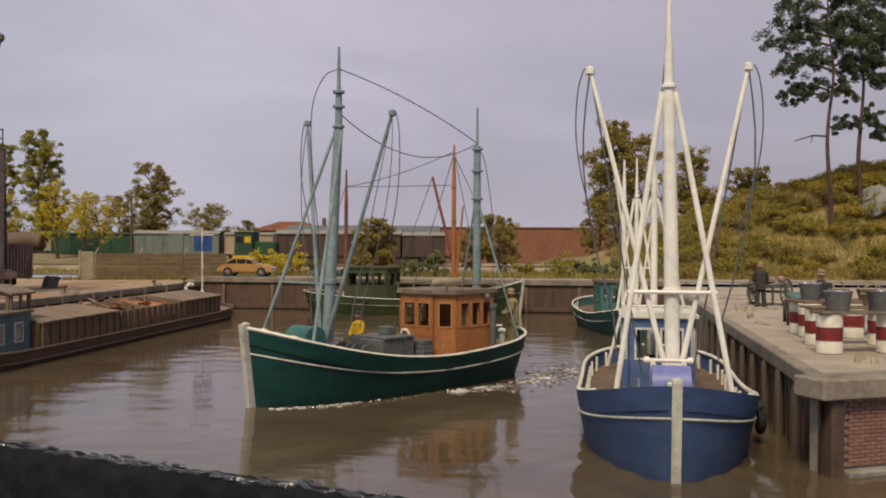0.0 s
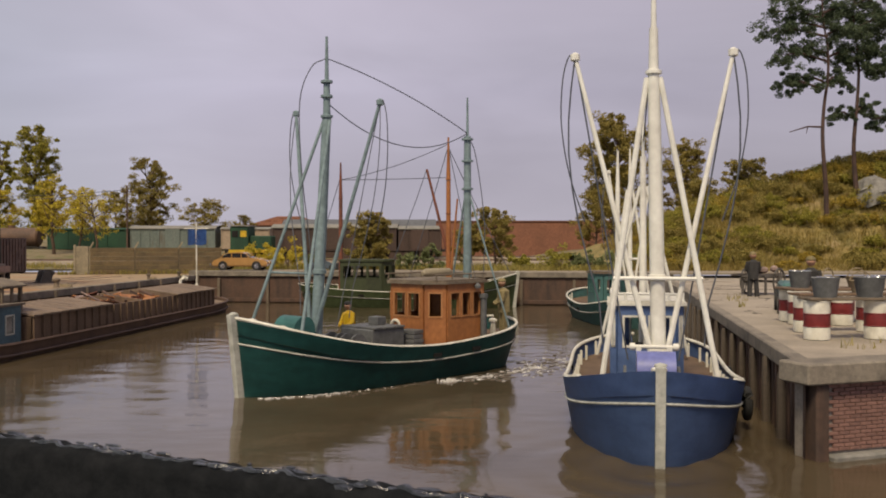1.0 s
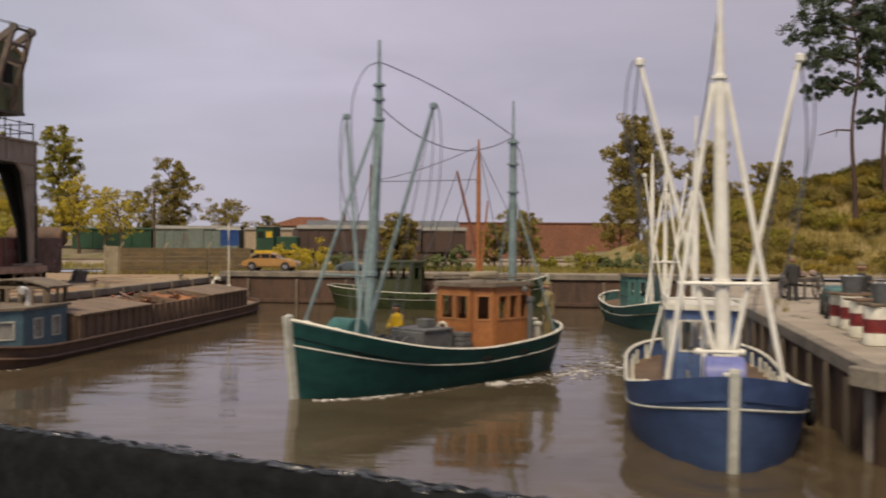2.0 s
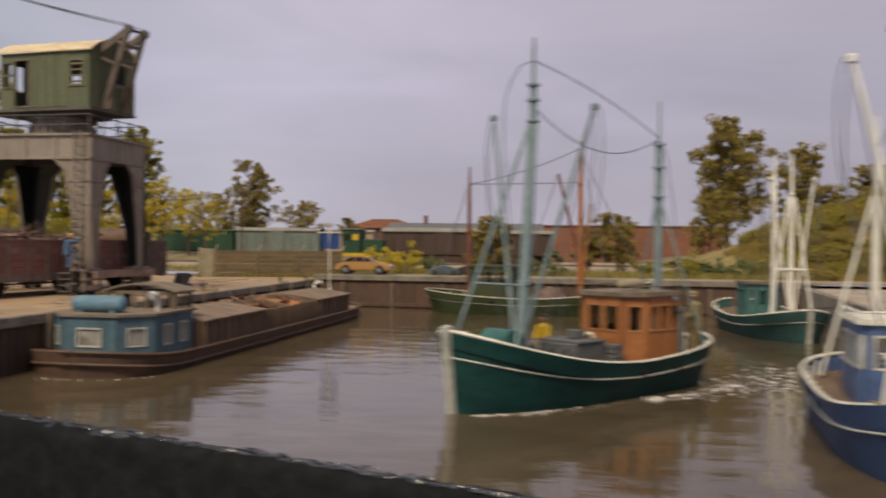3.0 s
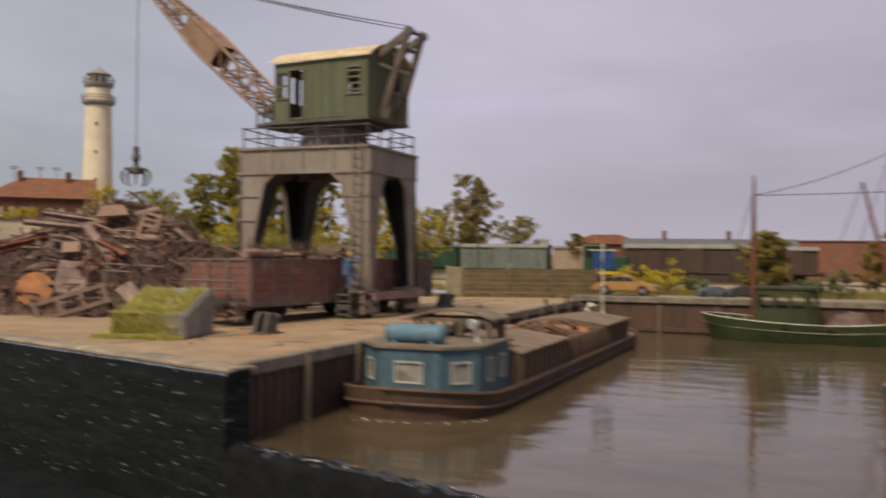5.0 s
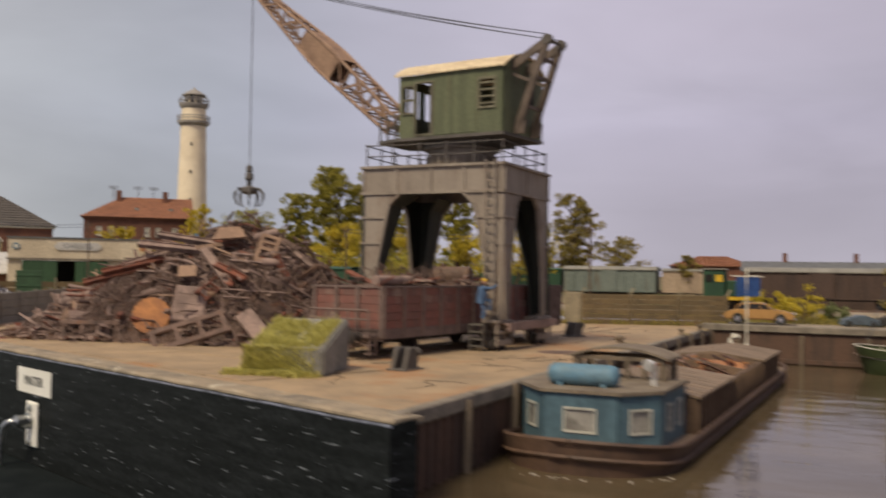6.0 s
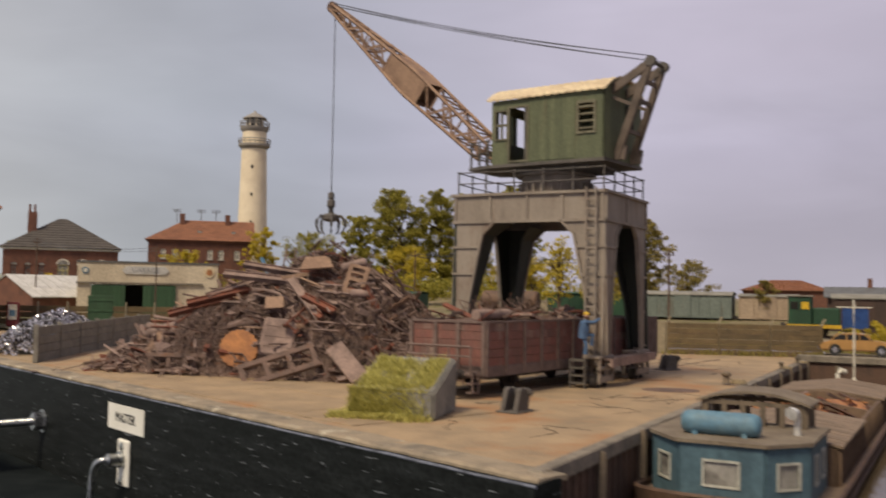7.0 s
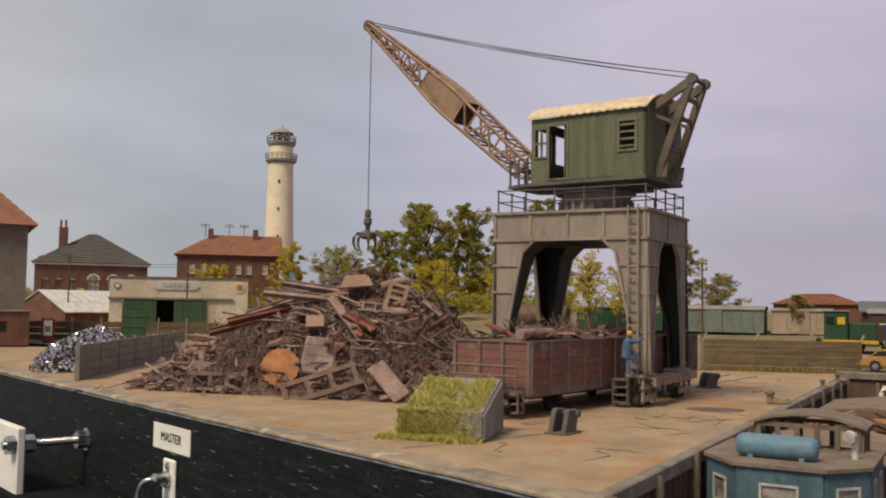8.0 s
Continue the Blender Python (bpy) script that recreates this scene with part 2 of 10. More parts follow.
OLIVEHULL = surface("olive_green_hull_paint", (0.125, 0.165, 0.072), (0.09, 0.12, 0.055), rough=0.5, grain=5, blotch=0.9, bump=0.12)
TEALHULL = surface("pale_teal_hull_paint", (0.075, 0.175, 0.165), (0.055, 0.12, 0.115), rough=0.5, grain=5, blotch=0.9, bump=0.12)
BLUEHULL = surface("blue_hull_paint", (0.104, 0.166, 0.33), (0.08, 0.13, 0.265), rough=0.42, grain=4, blotch=0.9, bump=0.15, streak=0.3, vary=0.08)
WHITE = surface("worn_white_paint", (0.74, 0.72, 0.62), (0.55, 0.52, 0.42), rough=0.5, grain=8, blotch=2.2, bump=0.12, vary=0.06)
WHITEMAST = surface("white_mast_paint", (0.80, 0.79, 0.71), (0.68, 0.66, 0.58), rough=0.45, grain=6, blotch=1.2, bump=0.08, vary=0.05)
TEALMAST = surface("blue_grey_mast_paint", (0.20, 0.268, 0.28), (0.145, 0.20, 0.21), rough=0.55, grain=7, blotch=1.4, bump=0.1)
TEALGEAR = surface("teal_winch_paint", (0.045, 0.145, 0.135), (0.03, 0.10, 0.095), rough=0.5, grain=7, blotch=1.6)
GREYGEAR = surface("grey_deck_gear", (0.13, 0.135, 0.135), (0.085, 0.088, 0.088), rough=0.6, grain=9, blotch=2, bump=0.2)
DECKWOOD = surface("brown_deck_planks", (0.17, 0.115, 0.075), (0.11, 0.075, 0.05), rough=0.8, grain=12, blotch=1.5, bump=0.3)
HOUSEWOOD = surface("orange_brown_varnish", (0.36, 0.145, 0.048), (0.26, 0.10, 0.036), rough=0.5, grain=7, blotch=1.3, bump=0.12, streak=4)
HOUSETRIM = surface("varnished_trim", (0.43, 0.20, 0.08), (0.30, 0.14, 0.055), rough=0.5, grain=7, blotch=2)
ROOFFELT = surface("brown_grey_roof_felt", (0.20, 0.165, 0.12), (0.14, 0.11, 0.08), rough=0.85, grain=9, blotch=1.4, bump=0.25)
DARKGLASS = surface("dark_glazing", (0.02, 0.02, 0.022), (0.03, 0.028, 0.026), rough=0.12, grain=3, blotch=1, bump=0, spec=0.6)
PANE = surface("dusty_window_pane", (0.30, 0.29, 0.26), (0.12, 0.11, 0.10), rough=0.2, grain=5, blotch=2.2, bump=0, spec=0.5)
BARGEHULL = surface("brown_black_barge_hull", (0.115, 0.070, 0.047), (0.07, 0.045, 0.034), rough=0.65, grain=8, blotch=1.2, bump=0.25, streak=2)
BARGEDECK = surface("dusty_brown_hatch_boards", (0.225, 0.165, 0.115), (0.155, 0.115, 0.08), rough=0.85, grain=9, blotch=1.1, bump=0.3)
BARGESIDE = surface("dark_coaming_boards", (0.175, 0.116, 0.074), (0.105, 0.072, 0.048), rough=0.8, grain=9, blotch=1.2, bump=0.3, streak=4)
BARGEBLUE = surface("dull_blue_cabin_paint", (0.075, 0.135, 0.17), (0.052, 0.095, 0.122), rough=0.6, grain=7, blotch=1.2, bump=0.15, streak=3)
TANKBLUE = surface("light_blue_tank_paint", (0.10, 0.20, 0.275), (0.14, 0.22, 0.255), rough=0.6, grain=6, blotch=2.2, bump=0.2)
CHROME = surface("bright_metal", (0.75, 0.75, 0.74), (0.55, 0.55, 0.54), rough=0.25, metal=1.0, grain=6, blotch=2, bump=0.05)
STEEL = surface("plated_steel", (0.52, 0.53, 0.52), (0.36, 0.38, 0.38), rough=0.3, metal=1.0, grain=10, blotch=2, bump=0.1)
WIRE = surface("grey_rigging", (0.10, 0.11, 0.13), (0.07, 0.075, 0.09), rough=0.7, grain=8, blotch=2, bump=0)
ROPE = surface("hemp_rope", (0.30, 0.24, 0.15), (0.2, 0.16, 0.1), rough=0.9, grain=20, blotch=3)
BRICK = surface("red_brick", (0.245, 0.135, 0.108), (0.165, 0.092, 0.076), rough=0.85, grain=14, blotch=2.5, bump=0.4)
BRICKDARK = surface("dark_red_brick", (0.165, 0.075, 0.05), (0.11, 0.052, 0.038), rough=0.85, grain=10, blotch=1.0, bump=0.2)
MORTAR = surface("grey_mortar", (0.27, 0.24, 0.21), (0.18, 0.16, 0.14), rough=0.9, grain=14, blotch=1.5)
FENCEWOOD = surface("olive_brown_planks", (0.150, 0.108, 0.056), (0.095, 0.073, 0.042), rough=0.85, grain=9, blotch=0.9, bump=0.3)
FENCEEND = surface("pale_fence_panel", (0.31, 0.265, 0.18), (0.22, 0.19, 0.13), rough=0.85, grain=9, blotch=1.2)
PANELGREY = surface("grey_concrete_panel", (0.20, 0.185, 0.155), (0.145, 0.132, 0.11), rough=0.85, grain=10, blotch=1.2, bump=0.3)
EARTH = surface("dry_earth", (0.22, 0.175, 0.105), (0.145, 0.125, 0.065), rough=0.95, grain=6, blotch=0.3, bump=0.6, depth=0.06, third=(0.12, 0.125, 0.04), third_scale=0.5, third_at=(0.5, 0.66))
ROADGREY = surface("grey_road", (0.30, 0.25, 0.185), (0.215, 0.175, 0.13), rough=0.9, grain=10, blotch=0.5, bump=0.2)
HILLSOIL = surface("grassy_hill_soil", (0.27, 0.205, 0.075), (0.17, 0.145, 0.045), rough=0.95, grain=5, blotch=0.5, bump=0.8, depth=0.12, third=(0.30, 0.225, 0.12), third_scale=0.35, third_at=(0.56, 0.68))
BARK = surface("brown_bark", (0.115, 0.075, 0.052), (0.065, 0.045, 0.034), rough=0.9, grain=10, blotch=2, bump=0.6)
PINEBARK = surface("dark_pine_bark", (0.085, 0.052, 0.042), (0.045, 0.03, 0.026), rough=0.9, grain=10, blotch=2, bump=0.6)
TILES = surface("red_clay_tiles", (0.28, 0.125, 0.068), (0.20, 0.09, 0.052), rough=0.8, grain=8, blotch=0.8, bump=0.2)
SLATE = surface("grey_slate", (0.090, 0.079, 0.069), (0.064, 0.056, 0.05), rough=0.8, grain=8, blotch=0.8, bump=0.2)
RENDER = surface("cream_render", (0.62, 0.54, 0.40), (0.46, 0.39, 0.28), rough=0.9, grain=7, blotch=0.5, bump=0.2, streak=4)
SIGNWHITE = surface("faded_white_sign", (0.58, 0.57, 0.54), (0.44, 0.43, 0.40), rough=0.7, grain=7, blotch=1.0)
OLIVEDARK = surface("dark_olive_deckhouse", (0.05, 0.062, 0.026), (0.036, 0.042, 0.02), rough=0.6, grain=6, blotch=1.0)
LHWHITE = surface("warm_white_tower", (0.80, 0.70, 0.52), (0.68, 0.58, 0.42), rough=0.7, grain=4, blotch=0.3, bump=0.1, vary=0.03)
LHGREY = surface("grey_tower_gallery", (0.30, 0.28, 0.25), (0.22, 0.205, 0.185), rough=0.7, grain=6, blotch=0.6)
DOORGREEN = surface("green_garage_door", (0.045, 0.10, 0.050), (0.032, 0.07, 0.036), rough=0.7, grain=8, blotch=0.8, streak=4)
VOID = surface("dark_interior", (0.012, 0.011, 0.010), (0.016, 0.014, 0.012), rough=0.9, grain=6, blotch=1, bump=0)
GREYWALL = surface("taupe_wall", (0.185, 0.158, 0.128), (0.145, 0.122, 0.098), rough=0.85, grain=8, blotch=0.6, bump=0.2)
CARBLUE = surface("dusty_blue_grey_paint", (0.09, 0.12, 0.15), (0.06, 0.075, 0.09), rough=0.5, grain=5, blotch=1.5)
CARPAINT = surface("golden_orange_car_paint", (0.50, 0.285, 0.10), (0.44, 0.25, 0.085), metal=0.25, rough=0.22, grain=3, blotch=0.8, bump=0, vary=0.04, spec=0.6)
RUBBER = surface("black_rubber", (0.018, 0.018, 0.018), (0.03, 0.03, 0.028), rough=0.75, grain=10, blotch=2, bump=0.1)
WAGGREEN = surface("dark_green_wagon", (0.022, 0.068, 0.036), (0.017, 0.05, 0.028), rough=0.65, grain=6, blotch=0.7, streak=4)
WAGGREY = surface("grey_green_wagon", (0.155, 0.185, 0.165), (0.115, 0.14, 0.125), rough=0.75, grain=6, blotch=0.8, streak=5, third=(0.115, 0.09, 0.065), third_scale=0.7, third_at=(0.6, 0.75))
WAGROOF = surface("pale_grey_wagon_roof", (0.25, 0.24, 0.205), (0.18, 0.17, 0.145), rough=0.8, grain=6, blotch=0.7)
WAGBEIGE = surface("beige_wagon", (0.36, 0.28, 0.20), (0.25, 0.19, 0.135), rough=0.8, grain=6, blotch=0.8, streak=4)
WAGBROWN = surface("dark_brown_wagon", (0.075, 0.048, 0.038), (0.05, 0.034, 0.028), rough=0.8, grain=6, blotch=0.8, streak=4)
TANKRUST = surface("rusty_tank", (0.145, 0.088, 0.058), (0.09, 0.058, 0.042), rough=0.7, grain=6, blotch=0.6)
YELLOW = surface("yellow_paint", (0.55, 0.36, 0.022), (0.48, 0.30, 0.02), rough=0.55, grain=5, blotch=1.5)
YELLOWCOAT = surface("yellow_oilskin", (0.66, 0.43, 0.012), (0.52, 0.32, 0.01), rough=0.5, grain=5, blotch=2.5)
BLUECLOTH = surface("blue_overalls", (0.075, 0.135, 0.24), (0.05, 0.09, 0.17), rough=0.85, grain=8, blotch=3)
DARKCLOTH = surface("dark_cloth", (0.045, 0.043, 0.042), (0.03, 0.029, 0.028), rough=0.9, grain=8, blotch=3)
OLIVECLOTH = surface("khaki_cloth", (0.25, 0.205, 0.10), (0.18, 0.145, 0.07), rough=0.9, grain=8, blotch=3)
SKIN = surface("figure_face_paint", (0.42, 0.24, 0.16), (0.36, 0.2, 0.13), rough=0.6, grain=5, blotch=3)
DRUMRED = surface("dark_red_drum_paint", (0.19, 0.022, 0.022), (0.14, 0.02, 0.02), rough=0.5, grain=6, blotch=2)
FLAGBLUE = surface("blue_flag_cloth", (0.055, 0.13, 0.36), (0.045, 0.105, 0.30), rough=0.8, grain=6, blotch=2)
PLASTERGREY = surface("rough_concrete_block", (0.235, 0.225, 0.20), (0.155, 0.15, 0.135), rough=0.9, grain=7, blotch=1.5, bump=0.5, depth=0.04)
SILVER = surface("crushed_bright_metal", (0.80, 0.79, 0.82), (0.50, 0.48, 0.52), rough=0.25, metal=0.8, grain=6, blotch=3, bump=0.2)
LABELWHITE = surface("white_label", (0.78, 0.77, 0.70), (0.72, 0.71, 0.63), rough=0.5, grain=4, blotch=1, bump=0, vary=0.03)
INK = surface("black_ink", (0.015, 0.015, 0.015), (0.02, 0.02, 0.02), rough=0.6, bump=0)
BLUEPAINT = surface("light_blue_steel", (0.10, 0.20, 0.29), (0.07, 0.14, 0.21), rough=0.6, grain=8, blotch=2)
FOAM_GLINT = surface("white_wash_and_glints", (0.68, 0.67, 0.64), (0.40, 0.38, 0.34), rough=0.12, grain=14, blotch=4, bump=0.5, depth=0.03)
RIPPLE = surface("clear_resin_crest", (0.19, 0.165, 0.125), (0.12, 0.10, 0.075), rough=0.06, grain=10, blotch=3, bump=0.3, spec=0.8)
TRIM = surface("worn_grey_white_trim", (0.50, 0.50, 0.44), (0.33, 0.33, 0.28), rough=0.55, grain=9, blotch=2.5, bump=0.15, vary=0.1)
HOODBLUE = surface("violet_blue_hood_paint", (0.15, 0.17, 0.40), (0.11, 0.13, 0.32), rough=0.45, grain=5, blotch=1.2, bump=0.1)
POSTDARK = surface("dark_wet_timber", (0.105, 0.082, 0.06), (0.06, 0.047, 0.036), rough=0.8, grain=14, blotch=1.5, bump=0.4, streak=5)
YELLOWFRAME = surface("pale_yellow_casement", (0.52, 0.47, 0.22), (0.40, 0.36, 0.17), rough=0.6, grain=8, blotch=2, bump=0.1)
FADEDINK = surface("faded_grey_lettering", (0.30, 0.31, 0.31), (0.22, 0.23, 0.23), rough=0.7, grain=8, blotch=2, bump=0)
LEAF_A = leafage("olive_leaves", (0.17, 0.165, 0.03), (0.50, 0.44, 0.085))
LEAF_B = leafage("dark_autumn_leaves", (0.165, 0.142, 0.038), (0.48, 0.385, 0.115))
LEAF_Y = leafage("yellow_leaves", (0.36, 0.30, 0.03), (0.78, 0.63, 0.09))
LEAF_G = leafage("grey_green_weeds", (0.12, 0.15, 0.06), (0.32, 0.35, 0.16))
LEAF_P = leafage("pine_needles", (0.05, 0.075, 0.044), (0.17, 0.21, 0.12))
LEAF_H = leafage("gold_brown_scrub", (0.20, 0.155, 0.026), (0.60, 0.44, 0.08))
GRASS = leafage("yellow_green_turf", (0.30, 0.28, 0.07), (0.80, 0.74, 0.26))
GRASS_H = leafage("golden_hill_grass", (0.17, 0.132, 0.036), (0.42, 0.32, 0.10))
GRASS_D = leafage("dull_verge_grass", (0.18, 0.165, 0.04), (0.46, 0.38, 0.12))

# ---- mesh tools (prototype metres) ----
def finish(name, bm, material, smooth=False):
    me = bpy.data.meshes.new(name)
    bmesh.ops.recalc_face_normals(bm, faces=bm.faces)
    bmesh.ops.scale(bm, vec=(S, S, S), verts=bm.verts)
    bm.to_mesh(me)
    bm.free()
    for m in (material if isinstance(material, (list, tuple)) else [material]):
        me.materials.append(m)
    if smooth:
        me.polygons.foreach_set("use_smooth", [True] * len(me.polygons))
        me.set_sharp_from_angle(angle=radians(38))
    return me


def part(name, bm, material, parent, label="", smooth=False, at=None):
    """One mesh object under a thing or a part; the bmesh is in the parent's own space unless at (a pose) is given."""
    ob = new(name, finish(name, bm, material, smooth))
    ob.parent = parent
    if at is not None:
        ob.matrix_basis = small(at)
    if label:
        ob["label"] = label
    return ob


def small(m):
    """A pose in prototype metres, brought to model size."""
    m = m.copy()
    m.translation *= S
    return m


def thing(name, at, label, category, group="", kind=""):
    ob = new(name)
    ob.empty_display_size = 0.5 * S
    ob.matrix_basis = small(at)
    return tagged(ob, label, category, group, kind)


def solo(name, bm, material, at, label, category, group="", kind="", smooth=False):
    ob = new(name, finish(name, bm, material, smooth))
    ob.matrix_basis = small(at)
    return tagged(ob, label, category, group, kind)


def share(name, me, parent, at, label=""):
    ob = new(name, me)
    ob.parent = parent
    ob.matrix_basis = small(at)
    if label:
        ob["label"] = label
    return ob


def B():
    return bmesh.new()


def faces_of(bm, verts, faces, mi=0):
    vs = [bm.verts.new(v) for v in verts]
    out = []
    for f in faces:
        try:
            fc = bm.faces.new([vs[i] for i in f])
            fc.material_index = mi
            out.append(fc)
        except ValueError:
            pass
    return vs


def box(bm, x0, x1, y0, y1, z0, z1, m=None, mi=0, bev=0.0):
    """A box; bev chamfers its edges."""
    if bev > 0:
        b2 = bmesh.new()
        box(b2, x0, x1, y0, y1, z0, z1, None, mi)
        bmesh.ops.bevel(b2, geom=list(b2.edges), offset=bev, segments=1, affect="EDGES")
        absorb(bm, b2, m, mi)
        return
    c = [Vector((x, y, z)) for x in (x0, x1) for y in (y0, y1) for z in (z0, z1)]
    if m is not None:
        c = [m @ v for v in c]
    faces_of(bm, c, ((0, 1, 3, 2), (4, 6, 7, 5), (0, 4, 5, 1), (2, 3, 7, 6), (0, 2, 6, 4), (1, 5, 7, 3)), mi)


def absorb(bm, other, m=None, mi=0):
    vs = {v: bm.verts.new((m @ v.co) if m is not None else v.co) for v in other.verts}
    for f in other.faces:
        fc = bm.faces.new([vs[v] for v in f.verts])
        fc.material_index = mi
    other.free()


def ring_frame(d):
    d = d.normalized()
    a = Vector((0, 0, 1)) if abs(d.z) < 0.9 else Vector((1, 0, 0))
    u = d.cross(a).normalized()
    return u, d.cross(u)


def tube(bm, pts, r, seg=8, mi=0, cap=True):
    """A round bar along points; r is one radius or one per point."""
    pts = [Vector(p) for p in pts]
    rs = r if isinstance(r, (list, tuple)) else [r] * len(pts)
    rows = []
    for i, p in enumerate(pts):
        d = pts[min(i + 1, len(pts) - 1)] - pts[max(i - 1, 0)]
        u, v = ring_frame(d)
        rows.append([bm.verts.new(p + rs[i] * (math.cos(2 * math.pi * k / seg) * u + math.sin(2 * math.pi * k / seg) * v)) for k in range(seg)])
    for a, b in zip(rows, rows[1:]):
        for k in range(seg):
            f = bm.faces.new((a[k], a[(k + 1) % seg], b[(k + 1) % seg], b[k]))
            f.material_index = mi
    if cap:
        for row in (rows[0], rows[-1]):
            bm.faces.new(row).material_index = mi


def beam(bm, p0, p1, w, h, mi=0):
    """A square bar from p0 to p1, w wide and h high."""
    p0, p1 = Vector(p0), Vector(p1)
    d = (p1 - p0).normalized()
    side = d.cross(Vector((0, 0, 1)))
    if side.length < 1e-4:
        side = Vector((1, 0, 0))
    side.normalize()
    up = side.cross(d)
    c = [p + a * side * w / 2 + b * up * h / 2 for p in (p0, p1) for a, b in ((-1, -1), (1, -1), (1, 1), (-1, 1))]
    faces_of(bm, c, ((3, 2, 1, 0), (4, 5, 6, 7), (0, 1, 5, 4), (1, 2, 6, 5), (2, 3, 7, 6), (3, 0, 4, 7)), mi)


def lathe(bm, profile, seg=16, m=None, mi=0):
    """A turned body from (radius, height) pairs about z."""
    rows = []
    for r, z in profile:
        row = [Vector((r * math.cos(2 * math.pi * k / seg), r * math.sin(2 * math.pi * k / seg), z)) for k in range(seg)]
        rows.append([bm.verts.new(m @ v if m is not None else v) for v in row])
    for a, b in zip(rows, rows[1:]):
        for k in range(seg):
            bm.faces.new((a[k], a[(k + 1) % seg], b[(k + 1) % seg], b[k])).material_index = mi
    bm.faces.new(rows[0]).material_index = mi
    bm.faces.new(rows[-1]).material_index = mi


def prism(bm, poly, lo, hi, axis="z", m=None, mi=0):
    """A polygon of pairs drawn out from lo to hi along an axis; the pairs are the other two axes in order."""
    def put(p, h):
        v = {"z": (p[0], p[1], h), "y": (p[0], h, p[1]), "x": (h, p[0], p[1])}[axis]
        return m @ Vector(v) if m is not None else Vector(v)
    n = len(poly)
    a = [bm.verts.new(put(p, lo)) for p in poly]
    b = [bm.verts.new(put(p, hi)) for p in poly]
    for k in range(n):
        bm.faces.new((a[k], a[(k + 1) % n], b[(k + 1) % n], b[k])).material_index = mi
    bm.faces.new(a).material_index = mi
    bm.faces.new(b[::-1]).material_index = mi


def flow(pts, n=5):
    """A smooth line through the points."""
    p = [Vector(q) for q in pts]
    p = [2 * p[0] - p[1], *p, 2 * p[-1] - p[-2]]
    out = []
    for a, b, c, d in zip(p, p[1:], p[2:], p[3:]):
        for i in range(n):
            t = i / n
            out.append(0.5 * (2 * b + (c - a) * t + (2 * a - 5 * b + 4 * c - d) * t * t + (3 * b - a - 3 * c + d) * t * t * t))
    return out + [p[-2]]


def sag(p0, p1, drop, n=10):
    p0, p1 = Vector(p0), Vector(p1)
    return [p0.lerp(p1, i / n) + Vector((0, 0, -drop * 4 * (i / n) * (1 - i / n))) for i in range(n + 1)]


def opening_wall(bm, x0, x1, z0, z1, y0, y1, holes, m=None, mi=0):
    """A wall in the xz plane from y0 to y1 thick, with rectangular holes (x0, x1, z0, z1) going through."""
    xs = sorted({x0, x1, *(h[0] for h in holes), *(h[1] for h in holes)})
    zs = sorted({z0, z1, *(h[2] for h in holes), *(h[3] for h in holes)})
    xs, zs = [x for x in xs if x0 <= x <= x1], [z for z in zs if z0 <= z <= z1]
    def solid(i, j):
        if not (0 <= i < len(xs) - 1 and 0 <= j < len(zs) - 1):
            return False
        cx, cz = (xs[i] + xs[i + 1]) / 2, (zs[j] + zs[j + 1]) / 2
        return not any(h[0] < cx < h[1] and h[2] < cz < h[3] for h in holes)
    def quad(*vs):
        vs = [Vector(v) for v in vs]
        faces_of(bm, [m @ v if m is not None else v for v in vs], ((0, 1, 2, 3),), mi)
    for i in range(len(xs) - 1):
        for j in range(len(zs) - 1):
            if not solid(i, j):
                continue
            a, b, c, d = xs[i], xs[i + 1], zs[j], zs[j + 1]
            quad((a, y0, c), (b, y0, c), (b, y0, d), (a, y0, d))
            quad((a, y1, c), (a, y1, d), (b, y1, d), (b, y1, c))
            if not solid(i - 1, j):
                quad((a, y0, c), (a, y0, d), (a, y1, d), (a, y1, c))
            if not solid(i + 1, j):
                quad((b, y0, c), (b, y1, c), (b, y1, d), (b, y0, d))
            if not solid(i, j - 1):
                quad((a, y0, c), (a, y1, c), (b, y1, c), (b, y0, c))
            if not solid(i, j + 1):
                quad((a, y0, d), (b, y0, d), (b, y1, d), (a, y1, d))
    bmesh.ops.remove_doubles(bm, verts=bm.verts, dist=1e-4)


def lettering(name, text, height, material, parent, at, label=""):
    """Raised letters of the built-in font, as a mesh; they lie in the pose's xy plane, centred."""
    cu = bpy.data.curves.new(name, "FONT")
    cu.body, cu.size, cu.extrude, cu.align_x, cu.align_y = text, height * 1.4 * S, 0.01 * S, "CENTER", "CENTER"
    tmp = bpy.data.objects.new(name, cu)
    scene.collection.objects.link(tmp)
    bpy.context.view_layer.update()
    me = bpy.data.meshes.new_from_object(tmp.evaluated_get(bpy.context.evaluated_depsgraph_get()))
    bpy.data.objects.remove(tmp)
    bpy.data.curves.remove(cu)
    me.materials.clear()
    me.materials.append(material)
    return share(name, me, parent, at, label)


